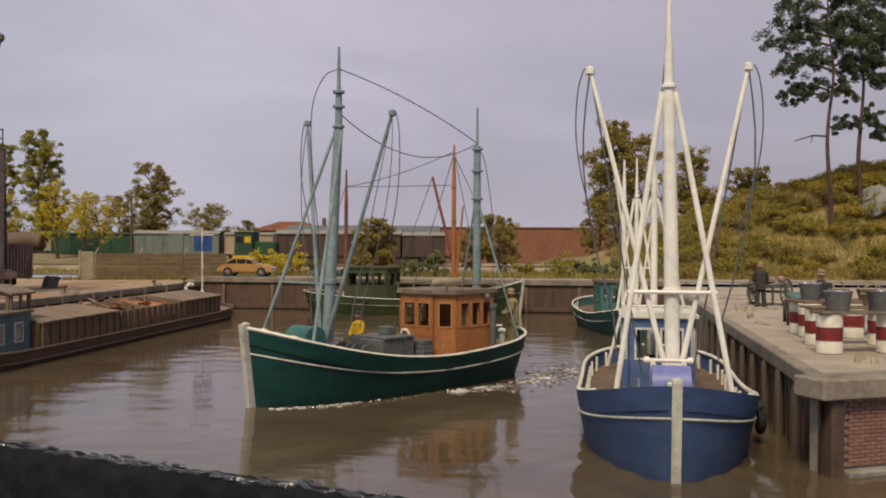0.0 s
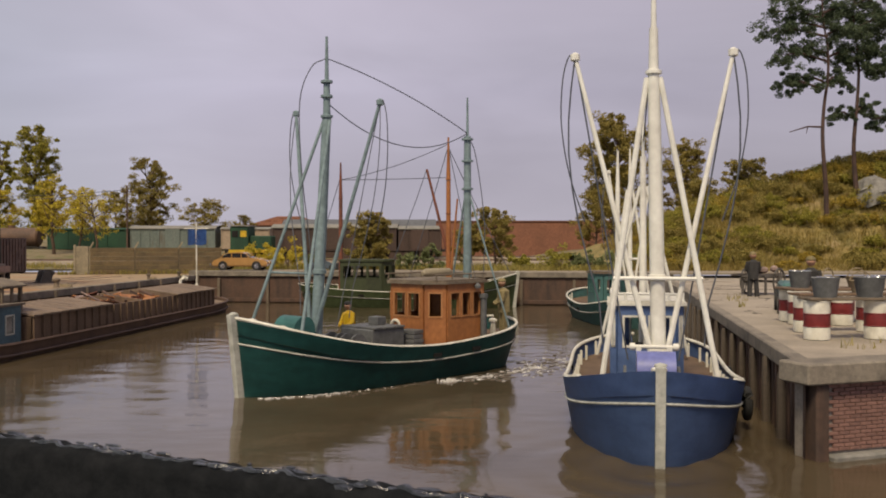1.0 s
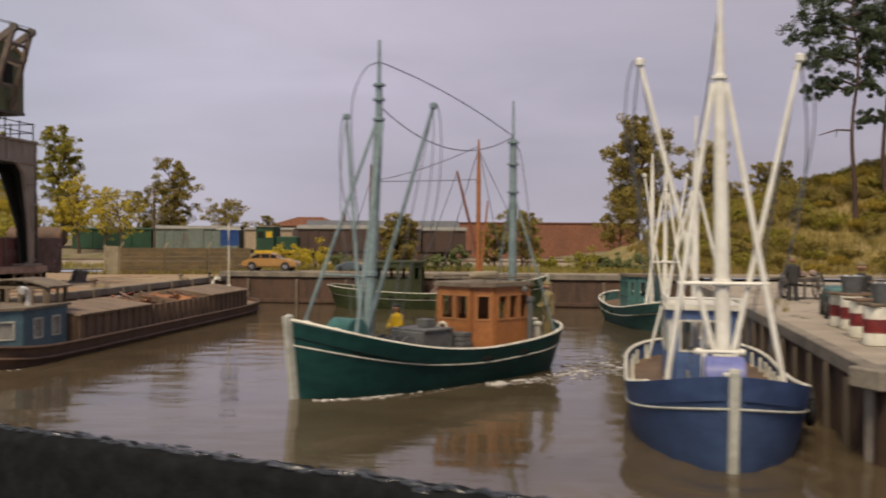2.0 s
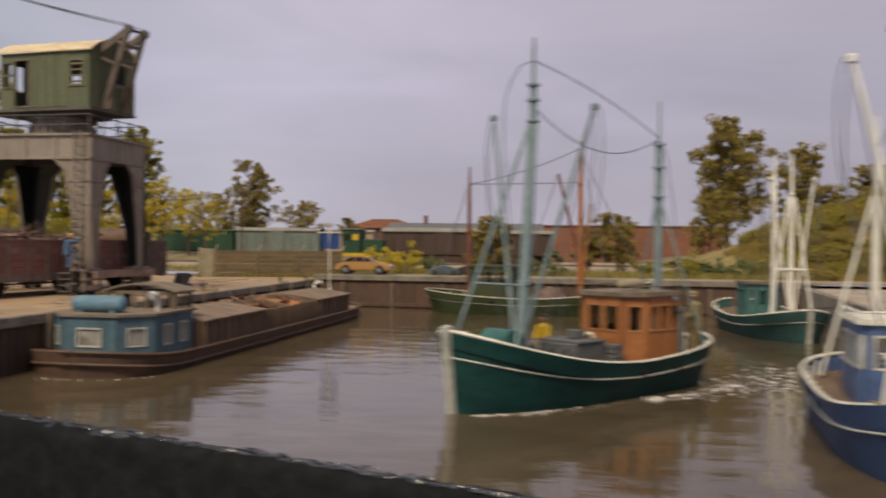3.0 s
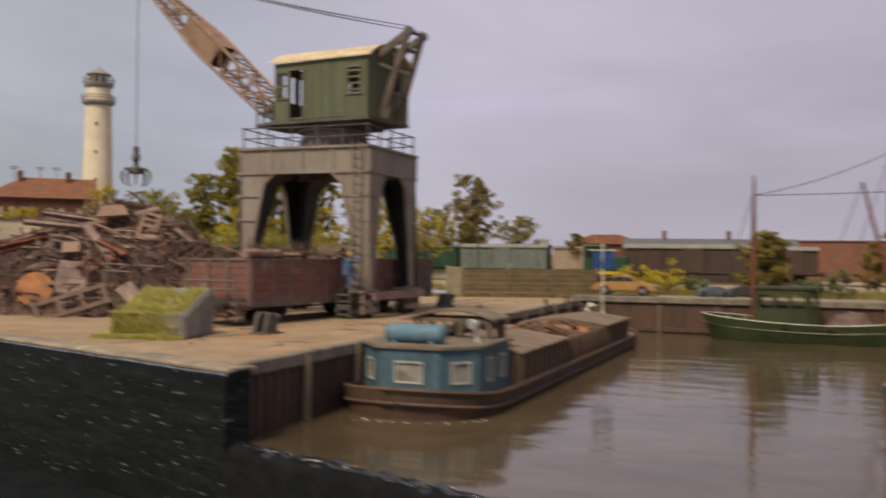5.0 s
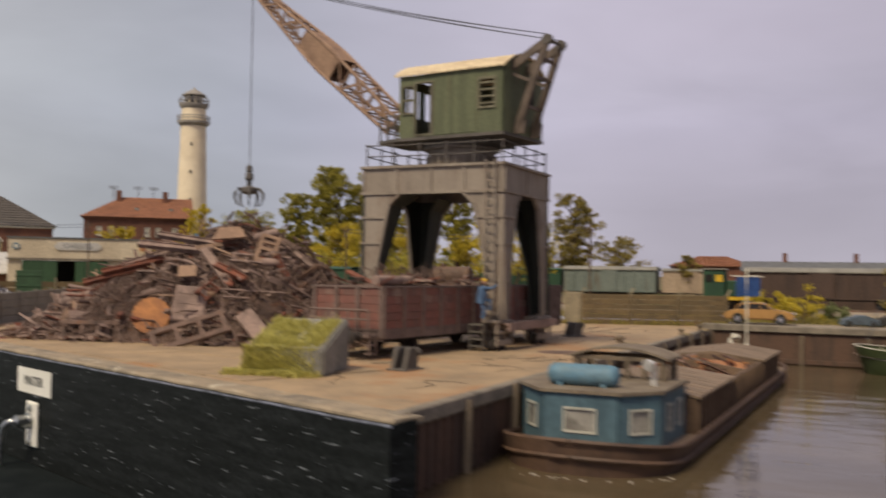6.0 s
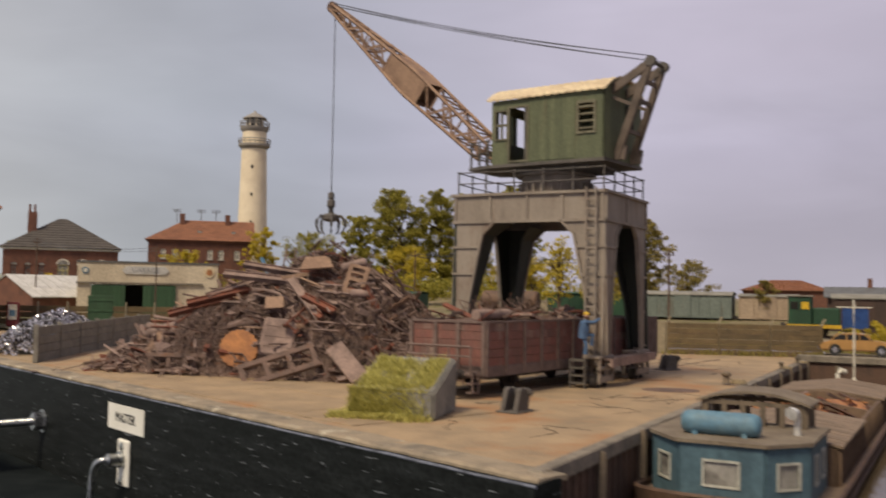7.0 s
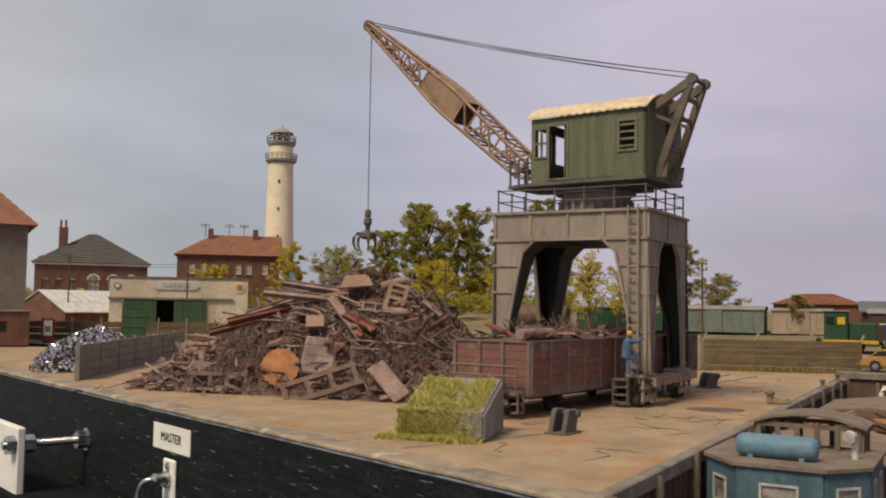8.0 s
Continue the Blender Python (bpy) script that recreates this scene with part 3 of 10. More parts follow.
def tufts(bm, spots, h, spread, n, rng, width=0.02):
    """Blades of grass at each spot."""
    for x, y, z in spots:
        for _ in range(n):
            a, r = rng.uniform(0, 6.283), spread * math.sqrt(rng.random())
            px, py = x + r * math.cos(a), y + r * math.sin(a)
            hh, t = h * rng.uniform(0.5, 1.2), rng.uniform(0, 6.283)
            lx, ly = rng.uniform(-0.5, 0.5) * hh, rng.uniform(-0.5, 0.5) * hh
            wx, wy = width * math.cos(t), width * math.sin(t)
            faces_of(bm, ((px - wx, py - wy, z), (px + wx, py + wy, z), (px + lx + wx * 0.3, py + ly + wy * 0.3, z + hh), (px + lx - wx * 0.3, py + ly - wy * 0.3, z + hh)), ((0, 1, 2, 3),))


# ---- the ground, the basin and its walls ----
Q = 1.71          # quay level over the water
LAND = 1.95       # level of the land behind
FR = 154.6        # bearing of the layout's front board


def front_y(x):
    return 24.9 - 0.475 * (x + 19.0)


def water():
    bm = B()
    nx, ny = 170, 200
    rows = []
    for i in range(nx + 1):
        x = -20.5 + 33.5 * i / nx
        y0 = front_y(x) - 0.25
        row = []
        for j in range(ny + 1):
            y = y0 + (63.5 - y0) * (j / ny) ** 1.15
            z = 0.010 * noise.noise((x * 0.6, y * 1.1, 0.3)) + 0.005 * noise.noise((x * 1.7, y * 2.6, 4.0))
            d = math.hypot((x - 2.2) * 1.0, (y - 32.5) * 1.0)
            z += 0.045 * math.exp(-(d / 4.0) ** 2) * noise.noise((x * 1.9, y * 2.4, 9.0))
            db = math.hypot(x - 3.4, y - 17.6)
            z += 0.02 * math.exp(-(db / 3.0) ** 2) * math.sin(db * 7.0)
            row.append(bm.verts.new((x, y, z)))
        rows.append(row)
    for a, b in zip(rows, rows[1:]):
        for j in range(ny):
            bm.faces.new((a[j], b[j], b[j + 1], a[j + 1]))
    solo("water", bm, WATER, pose(0, 0, 0), "murky brown harbour water with small ripples", "water", kind="structure", smooth=True)


def land():
    """One sheet of ground behind the basin, out to the horizon, with low swells."""
    bm = B()
    xs = [-420, -300, -220, -170, -140, -120, -105, -92, -80, -70, -60, -52, -46, -40, -34, -28, -24, -20, -16, -12, -8, -4, 0, 4, 8, 12, 16, 20, 25, 30, 36, 44, 55, 70, 90, 120, 180, 300]
    ys = [57.8, 59.5, 61.7, 64, 67, 70, 73, 77, 81, 85, 90, 95, 100, 106, 112, 120, 130, 142, 160, 190, 240, 320, 420]
    def z(x, y):
        h = LAND
        if y > 84:
            h += min(2.6, (y - 84) * 0.10) * (1 if x < -18 else max(0.0, 1 - (x + 18) / 16)) * (0.82 + 0.28 * noise.noise((x * 0.05, y * 0.05, 2)))
        if y > 88 and x > 6:
            h += min(1.2, (y - 88) * 0.12) * min(1, (x - 6) / 8)
        return h
    vs = [[bm.verts.new((x, y, z(x, y))) for y in ys] for x in xs]
    for a, b in zip(vs, vs[1:]):
        for j in range(len(ys) - 1):
            # the basin and the left quay's own slab lie in front of the land
            cx = (a[j].co.x + b[j].co.x) / 2
            if (ys[j] < 61.6 and -60 < cx < 11) or (ys[j] < 66.9 and -60 < cx < -16):
                continue
            bm.faces.new((a[j], b[j], b[j + 1], a[j + 1]))
    solo("ground", bm, EARTH, pose(0, 0, -0.03), "dry earth and grass behind the harbour", "ground", kind="structure", smooth=True)
    bm = B()
    prism(bm, [(-600, -300), (500, -300), (500, 700), (-600, 700)], -96.5, -96, "z")
    solo("floor", bm, LEDGE, pose(0, 0, 0), "dark floor of the exhibition hall", "floor", kind="structure")


def left_quay():
    bm = B()
    front = [(x, front_y(x) + 0.15) for x in (-19.9, -40, -70, -140)]
    prism(bm, [(-19.9, front_y(-19.9) + 0.15), (-17.0, 64.2), (-16.05, 64.3), (-16.05, 67.3), (-150, 71), (-150, front_y(-150)), *front[::-1][:3]], -2.0, Q - 0.004, "z")
    slab = solo("left_quay", bm, SAND, pose(0, 0, 0), "sandy rust-stained concrete quay", "quay", kind="structure")
    # loose concrete plates along the front, slightly uneven, with open joints
    rng = random.Random(11)
    u = Vector((math.cos(radians(FR)), math.sin(radians(FR)), 0))
    v = Vector((-u.y, u.x, 0)) * -1
    n = 0
    for row in range(3):
        s = 1.2 + (row % 2) * 1.3
        while s < 46:
            w = rng.uniform(2.2, 3.6)
            dep = 1.55
            o = Vector((-19.0, 24.9, 0)) + u * s + v * (0.75 + row * (dep + 0.03))
            bm = B()
            box(bm, 0.02, w - 0.02, 0.015, dep - 0.015, -0.05, 0.012 + rng.uniform(0, 0.012), bev=0.01)
            if o.x < -22.5 and n < 60:
                b2 = B()
                absorb(b2, bm, Matrix.Scale(-1, 4, (0, 1, 0)))
                m2 = Matrix.Translation((o.x, o.y, Q)) @ pose(0, 0, 0, rng.uniform(-0.2, 0.2), rng.uniform(-0.2, 0.2), FR)
                part("concrete_plate", b2, SAND, slab, at=m2)
                n += 1
            else:
                bm.free()
            s += w
    # thin open cracks in the concrete and a rust-stained patch
    for k in range(70):
        x, y = rng.uniform(-31.5, -19.6), rng.uniform(27.5, 60)
        if -28 < x < -22.2 and y > 36 or y < front_y(x) + 1.2:
            continue
        a0 = rng.uniform(0, 6.283)
        pts = [Vector((x, y, Q - 0.003))]
        for _ in range(rng.randint(7, 18)):
            a1 = a0 + rng.gauss(0, 0.75)
            pts.append(pts[-1] + Vector((math.cos(a1), math.sin(a1), 0)) * rng.uniform(0.05, 0.24))
        bm = B()
        tube(bm, pts, [0.004 + rng.uniform(0.002, 0.011) * math.sin(math.pi * (i + 0.5) / len(pts)) for i in range(len(pts))], 4)
        part("crack", bm, VOID, slab)
    # the rust-stained patch, laid on as a flat oval disc
    bm = B()
    lathe(bm, [(0.02, 0.02), (0.55, 0.018), (0.75, 0.008), (0.78, -0.02)], 22, pose(-20.3, 42.1, Q, 0, 0, 20) @ Matrix.Diagonal((1.3, 1.0, 1, 1)))
    part("manhole_cover", bm, RUSTDARK, slab, "flat rust-stained patch on the concrete")
    # sheet piling under the edge
    e0, e1 = Vector((-19.83, 25.35, 0)), Vector((-16.95, 62.0, 0))
    w = sheet_pile_wall("left_quay_wall", e0, e1, Q, 13)
    bm = B()
    tube(bm, [(0.06, -0.3, -1.5), (0.06, -0.3, Q - 0.12), (0.06, -0.3, Q - 0.04)], [0.19, 0.175, 0.13], 12)
    part("corner_post", bm, TIMBER, w, "pale thick corner post", smooth=True)


def sheet_pile_wall(name, e0, e1, top, posts, coping=COPING, wood=TIMBER, slim=1.0, skip=0.0):
    d = (e1 - e0)
    length = d.length
    rz = math.degrees(math.atan2(d.y, d.x))
    w = thing(name, pose(e0.x, e0.y, 0, 0, 0, rz), "rusty sheet-pile quay wall with timber posts and a weathered coping", "quay wall", kind="structure")
    bm = B()
    prof, x, k = [], 0.0, 0
    while x < length:
        prof += [(x, -0.02), (x + 0.14, -0.02), (x + 0.2, -0.14), (x + 0.36, -0.14)]
        x += 0.42
    a = [bm.verts.new((p[0], p[1], -1.5)) for p in prof]
    b = [bm.verts.new((p[0], p[1], top - 0.25)) for p in prof]
    for i in range(len(prof) - 1):
        bm.faces.new((a[i], a[i + 1], b[i + 1], b[i]))
    part("sheet_piling", bm, PILING, w)
    bm = B()
    box(bm, 0, length, -0.22, 0.1, top - 0.3, top + 0.035, bev=0.03)
    part("coping", bm, coping, w, "weathered concrete coping")
    bm = B()
    tube(bm, [(0, 0, -1.5), (0, 0, top - 0.36), (0, 0, top - 0.28)] if slim < 1 else [(0, 0, -1.5), (0, 0, top - 0.1), (0, 0, top + 0.02)], [0.135 * slim, 0.125 * slim, 0.09 * slim], 8)
    me = finish("post", bm, wood, True)
    for i in range(posts):
        share("post", me, w, pose(0.25 + (length - 0.6 - skip) * i / max(1, posts - 1), -0.21, random.Random(i).uniform(-0.1, 0.02)))
    return w


def right_quay():
    bm = B()
    prism(bm, [(6.45, 18.55), (60, 38.0), (60, 62), (12.5, 61.9)], -2.0, Q - 0.004, "z")
    slab = solo("right_quay", bm, PALE, pose(0, 0, 0), "pale cracked concrete quay", "quay", kind="structure")
    rng = random.Random(23)
    for k in range(26):
        pts, a0 = [Vector((rng.uniform(9.0, 14), rng.uniform(22.0, 55), Q - 0.003))], rng.uniform(0, 6.283)
        for _ in range(rng.randint(7, 16)):
            a1 = a0 + rng.gauss(0, 0.75)
            pts.append(pts[-1] + Vector((math.cos(a1), math.sin(a1), 0)) * rng.uniform(0.08, 0.3))
        bm = B()
        tube(bm, pts, [0.004 + rng.uniform(0.003, 0.012) * math.sin(math.pi * (i + 0.5) / len(pts)) for i in range(len(pts))], 4)
        part("crack", bm, VOID, slab)
    sheet_pile_wall("right_quay_wall", Vector((12.45, 58.6, 0)), Vector((6.35, 18.45, 0)), Q, 22, wood=POSTDARK, slim=0.75, skip=1.5)
    # brick end wall with single bricks and a grey coping
    a = 20.0
    end = thing("right_quay_end_wall", pose(6.35, 18.4, 0, 0, 0, a), "red brick end wall of the quay under a grey coping", "brick wall", kind="structure")
    bm = B()
    box(bm, 0.0, 9, 0.03, 0.5, -1.5, Q - 0.3)
    part("mortar_bed", bm, MORTAR, end)
    bm = B()
    box(bm, -0.3, 9, -0.22, 0.6, Q - 0.32, Q + 0.058, bev=0.03)
    part("coping", bm, COPING, end, "grey stone coping")
    bm = B()
    box(bm, -0.02, 0.27, -0.12, 0.3, -1.5, Q - 0.33, bev=0.04)
    part("corner_post", bm, PILING, end, "weathered timber corner post")
    bm = B()
    box(bm, 0.3, 9, -0.22, 0.05, -1.5, 0.1, bev=0.04)
    part("footing", bm, PLASTERGREY, end, "grey concrete footing at the waterline")
    bm = B()
    box(bm, 0.008, 0.242, -0.012, 0.06, 0.006, 0.066, bev=0.006)
    me = finish("brick", bm, BRICK)
    for row in range(17):
        for k in range(14):
            share("brick", me, end, pose(0.3 + 0.25 * k + 0.125 * (row % 2), 0.0, 0.14 + 0.072 * row))


def far_quay():
    e0, e1 = Vector((-16.9, 61.78, 0)), Vector((12.5, 58.48, 0))
    d = e1 - e0
    rz = math.degrees(math.atan2(d.y, d.x))
    w = thing("far_quay_wall", pose(e0.x, e0.y, 0, 0, 0, rz), "dark brown quay wall with posts and grey coping", "quay wall", kind="structure")
    bm = B()
    box(bm, 0, d.length, -0.05, 0.6, -1.5, LAND - 0.28)
    part("wall", bm, PILING, w)
    bm = B()
    box(bm, 0, d.length, -0.12, -0.045, 0.05, 0.3, bev=0.02)
    part("wale", bm, PILING, w, "low timber along the waterline")
    bm = B()
    box(bm, -0.4, d.length + 0.3, -0.2, 0.7, LAND - 0.28, LAND + 0.06, bev=0.03)
    part("coping", bm, COPING, w)
    bm = B()
    box(bm, -0.09, 0.09, -0.2, -0.05, -1.5, LAND - 0.25, bev=0.02)
    me = finish("post", bm, TIMBER)
    for k in range(9):
        share("post", me, w, pose(1.6 + 3.2 * k, -0.04, -0.15))
    bm = B()
    prism(bm, [(-16.0, 62.4), (11.5, 59.2), (60, 59.0), (60, 63.2), (11.5, 63.6), (-16.0, 65.6)], LAND - 0.06, LAND + 0.02, "z")
    solo("road", bm, ROADGREY, pose(0, 0, 0), "grey quayside road along the far basin wall", "road", kind="structure")


def fascia():
    """The layout's front board: black, higher along the quay, low along the water."""
    f = thing("front_board", pose(-19.0, 24.9, 0, 0, 0, FR), "black painted front board with a worn top edge", "front board", kind="structure")
    rng = random.Random(5)
    bm = B()
    n = 160
    prof = lambda s: Q - 0.10 + 0.02 * noise.noise((s * 0.8, 0, 0))
    rows = []
    for i in range(n + 1):
        s = 0.36 + 130 * i / n
        z = prof(s)
        rows.append([bm.verts.new(p) for p in ((s, 0.5, -14), (s, 0.5, z - 0.05), (s, 0.42, z), (s, 0.03, z + 0.05), (s, -0.2, z + 0.05), (s, -0.2, -14))])
    for a, b in zip(rows, rows[1:]):
        for k in range(6):
            bm.faces.new((a[k], a[(k + 1) % 6], b[(k + 1) % 6], b[k]))
    bm.faces.new(rows[0])
    part("high_board", bm, BLACKBOARD, f)
    bm = B()
    pts = [(0.36 + 130 * i / n, 0.47, prof(0.36 + 130 * i / n) - 0.03) for i in range(n + 1)]
    tube(bm, pts, [0.03 + 0.025 * abs(noise.noise((p[0] * 1.3, 3, 0))) for p in pts], 6)
    part("worn_edge", bm, WORN, f, "scuffed pale edge of the board", smooth=True)
    bm = B()
    rows = []
    for i in range(n * 2 + 1):
        s = 0.42 + 130 * i / (2 * n)
        y1 = 0.37 + 0.05 * noise.noise((s * 1.4, 2, 0)) + 0.03 * noise.noise((s * 5.0, 4, 0))
        z = Q + 0.004 + 0.02 * noise.noise((s * 0.9, 6, 0))
        rows.append([bm.verts.new(p) for p in ((s, -0.42, Q - 0.1), (s, -0.42, z + 0.004), (s, y1 - 0.08, z), (s, y1, z - 0.05), (s, y1, Q - 0.1))])
    for a, b in zip(rows, rows[1:]):
        for k in range(5):
            bm.faces.new((a[k], a[(k + 1) % 5], b[(k + 1) % 5], b[k]))
    bm.faces.new(rows[0])
    part("concrete_edge", bm, EDGECONC, f, "crumbling concrete edge behind the board")
    # low board along the water with a lumpy resin lip
    bm = B()
    rows = []
    m = 420
    for i in range(m + 1):
        s = 0.4 - 46.4 * i / m
        lump = 0.05 * noise.noise((s * 1.1, 1, 0)) + 0.05 * noise.noise((s * 3.1, 7, 0)) + 0.02 * noise.noise((s * 7.0, 2, 0))
        z = 0.03 + lump
        y = 0.1 * noise.noise((s * 2.2, 5, 1))
        rows.append([bm.verts.new(p) for p in ((s, 0.5, -14), (s, 0.5, z - 0.25), (s, 0.42 + 0.4 * y, z - 0.08), (s, 0.22 + y, z + 0.03), (s, -0.02 + y, z + 0.02), (s, -0.25 + y, z - 0.12), (s, -0.3, -14))])
    for a, b in zip(rows, rows[1:]):
        for k in range(7):
            bm.faces.new((a[k], a[(k + 1) % 7], b[(k + 1) % 7], b[k]))
    part("low_board", bm, RESIN, f, "black lumpy edge along the water", smooth=True)
    # wet resin beads along the lip
    bm = B()
    for i in range(330):
        s = -46 * rng.random()
        r = rng.uniform(0.02, 0.07) if i % 3 else rng.uniform(0.07, 0.15)
        z = (0.05 if i % 3 else 0.0) + 0.05 * noise.noise((s * 1.1, 1, 0)) + 0.05 * noise.noise((s * 3.1, 7, 0))
        lathe(bm, [(0.01, -r * 0.7), (r, -r * 0.3), (r * 0.8, r * 0.35), (0.01, r * 0.6)], 6, Matrix.Translation((s, rng.uniform(-0.2, 0.3), z)) @ Matrix.Diagonal((rng.uniform(1, 4), 1, 0.8, 1)))
    pts = [Vector((-46 * i / 600, 0.2 + 0.16 * noise.noise((i * 0.17, 5, 1)), 0.045 + 0.05 * noise.noise((-46 * i / 600 * 1.1, 1, 0)) + 0.05 * noise.noise((-46 * i / 600 * 3.1, 7, 0)))) for i in range(601)]
    tube(bm, pts, [max(0.015, 0.05 + 0.07 * noise.noise((i * 0.23, 9, 4))) for i in range(601)], 6)
    part("resin_lip", bm, LIP, f, "wet glinting resin beads along the edge", smooth=True)
    bm = B()
    box(bm, -46, 130, 0.5, 3.2, -14, -1.75, bev=0.1)
    part("ledge", bm, LEDGE, f, "dark lower ledge of the layout frame")
    return f


water()
land()
left_quay()
right_quay()
far_quay()
fascia()

# ---- the portal crane ----
def portal_crane():
    base = pose(-25.22, 44.75, Q, 0, 0, -5.2)
    inv = base.inverted()
    c = thing("portal_crane", base, "weathered grey portal crane with a green cab and rusty lattice jib", "crane")
    W, H, G = 3.0, 6.95, 5.9
    Y0, Y1 = -3.0, 1.85          # near and far face of the portal
    CY, HY = (Y0 + Y1) / 2, (Y1 - Y0) / 2
    def leg(sx, sy):
        """An angle-section leg: a front and a side plate, broad under the girder and narrow at the foot."""
        fy = Y0 if sy < 0 else Y1
        prof = [(3.0, G + 0.02), (1.3, G + 0.02), (1.82, G - 0.48), (2.0, G - 1.3), (2.34, 2.9), (2.48, 1.15), (3.14, 1.15), (3.05, 4.2)]
        def yy(p):
            return CY + sy * (p - 3.0 + HY)
        front, side = B(), B()
        prism(front, [(sx * p[0], p[1]) for p in prof], fy, fy - sy * 0.1, "y")
        prism(side, [(yy(p[0]), p[1]) for p in prof], sx * 3.0, sx * 2.9, "x")
        bm = B()
        prism(bm, [(sx * 3.0, fy), (sx * 2.3, fy), (sx * 2.3, fy - sy * 0.15), (sx * 2.85, fy - sy * 0.15), (sx * 2.85, fy - sy * 0.7), (sx * 3.0, fy - sy * 0.7)], 1.0, 1.2, "z")
        lg = part("leg", bm, CRANE, c)
        # far and left plates turn their insides to view; their shade is coloured in
        part("front_plate", front, CRANE_SHADED if sy > 0 else CRANE, lg)
        part("side_plate", side, CRANE_SHADED if sx < 0 else CRANE, lg)
        # curved inner lining from foot to girder, its shade put into the colour
        bm = B()
        inner = [(q[0], q[1]) for q in prof[1:6]]
        for q0, q1 in zip(inner, inner[1:]):
            faces_of(bm, [(sx * q0[0], fy, q0[1]), (sx * q1[0], fy, q1[1]), (sx * q1[0], yy(q1[0]), q1[1]), (sx * q0[0], yy(q0[0]), q0[1]),
                          (sx * (q0[0] + 0.06), fy, q0[1]), (sx * (q1[0] + 0.06), fy, q1[1]), (sx * (q1[0] + 0.06), yy(q1[0] + 0.06), q1[1]), (sx * (q0[0] + 0.06), yy(q0[0] + 0.06), q0[1])],
                     ((0, 1, 2, 3), (4, 7, 6, 5), (0, 4, 5, 1), (3, 2, 6, 7), (0, 3, 7, 4), (1, 5, 6, 2)))
        part("lining", bm, CRANE_SHADED, lg)
        for z in (1.3, 2.6, 3.95, 4.95, G - 0.02):
            k = [p for p in ((2.46, 1.15), (2.34, 2.9), (2.12, 3.95), (1.95, 4.8), (1.35, G)) if p[1] <= z + 0.3][-1][0]
            bm = B()
            box(bm, *sorted((sx * k, sx * 3.05)), *sorted((fy - sy * 0.03, fy + sy * 0.06)), z - 0.04, z + 0.04)
            part("rib", bm, CRANE, lg)
            bm = B()
            box(bm, *sorted((sx * 2.97, sx * 3.06)), *sorted((yy(k), yy(3.05))), z - 0.04, z + 0.04)
            part("rib", bm, CRANE, lg)
        for q0, q1 in zip(prof[1:5], prof[2:6]):
            bm = B()
            beam(bm, (sx * q0[0], fy, q0[1]), (sx * q1[0], fy, q1[1]), 0.14, 0.08)
            part("flange", bm, CRANE, lg)
            bm = B()
            beam(bm, (sx * 3.0, yy(q0[0]), q0[1]), (sx * 3.0, yy(q1[0]), q1[1]), 0.14, 0.08)
            part("flange", bm, CRANE, lg)
        bm = B()
        cx, cy = sx * 2.72, fy - sy * 0.25
        box(bm, cx - 0.3, cx + 0.3, cy - 0.8, cy + 0.8, 1.02, 1.12, bev=0.02)
        bg = part("bogie", bm, CRANE, c, "grimy wheel bogie of the crane leg")
        for e in (-0.27, 0.27):
            for hw, hd, z0, z1 in ((0.04, 0.78, 0.2, 0.42), (0.06, 0.8, 0.62, 0.74)):
                bm = B()
                box(bm, cx + e - hw, cx + e + hw, cy - hd, cy + hd, z0, z1, bev=0.02)
                part("side_beam", bm, CRANE, bg)
            for d in (-0.66, 0.0, 0.66):
                bm = B()
                box(bm, cx + e - 0.05, cx + e + 0.05, cy + d - 0.06, cy + d + 0.06, 0.15, 1.03)
                part("strut", bm, CRANE, bg)
        for d in (-0.4, 0.4):
            bm = B()
            tube(bm, [(cx - 0.12, cy + d, 0.2), (cx + 0.12, cy + d, 0.2)], 0.22, 14)
            part("wheel", bm, WHEELDARK, bg, smooth=True)
    for sx in (-1, 1):
        for sy in (-1, 1):
            leg(sx, sy)
    # girder box and its ribs
    for m, hw, hd in ((pose(0, CY, 0), W, HY), (pose(0, CY, 0, 0, 0, 180), W, HY), (pose(0, CY, 0, 0, 0, 90), HY, W), (pose(0, CY, 0, 0, 0, -90), HY, W)):
        bm = B()
        e = 0.0 if hd < W else 0.12
        box(bm, -hw + e, hw - e, -hd, -hd + 0.12, G, H, m)
        gd = part("girder", bm, CRANE, c)
        for x in ([-0.985, -0.5, 0.0, 0.46, 0.97] if hw > 2.9 else [-0.98, -0.02, 0.97]):
            bm = B()
            box(bm, x * hw - 0.05, x * hw + 0.05, -hd - 0.06, -hd + 0.01, G + 0.05, H - 0.08, m)
            part("rib", bm, CRANE, gd)
        for z0, z1, o in ((G - 0.05, G + 0.05, 0.07), (H - 0.08, H + 0.02, 0.1)):
            bm = B()
            box(bm, -hw - o, hw + (o if hd < W else -0.06), -hd - o, -hd + 0.02, z0, z1 - (0 if hd < W else 0.004), m)
            part("flange", bm, CRANE, gd)
    bm = B()
    box(bm, -W + 0.1, W - 0.1, Y0 + 0.1, Y1 - 0.1, H - 0.12, H - 0.02)
    part("deck", bm, CRANE_DARK, c)
    bm = B()
    box(bm, -W + 0.12, W - 0.12, CY - 0.06, CY + 0.06, G + 0.2, H - 0.12)
    part("web", bm, CRANE_DARK, c)
    # ladder on the near corner leg
    bm = B()
    for x in (2.36, 2.72):
        box(bm, x - 0.03, x + 0.03, -3.24, -3.17, 0.9, H + 0.1)
    for i in range(17):
        z = 1.1 + i * 0.345
        box(bm, 2.37, 2.71, -3.23, -3.18, z - 0.03, z + 0.03)
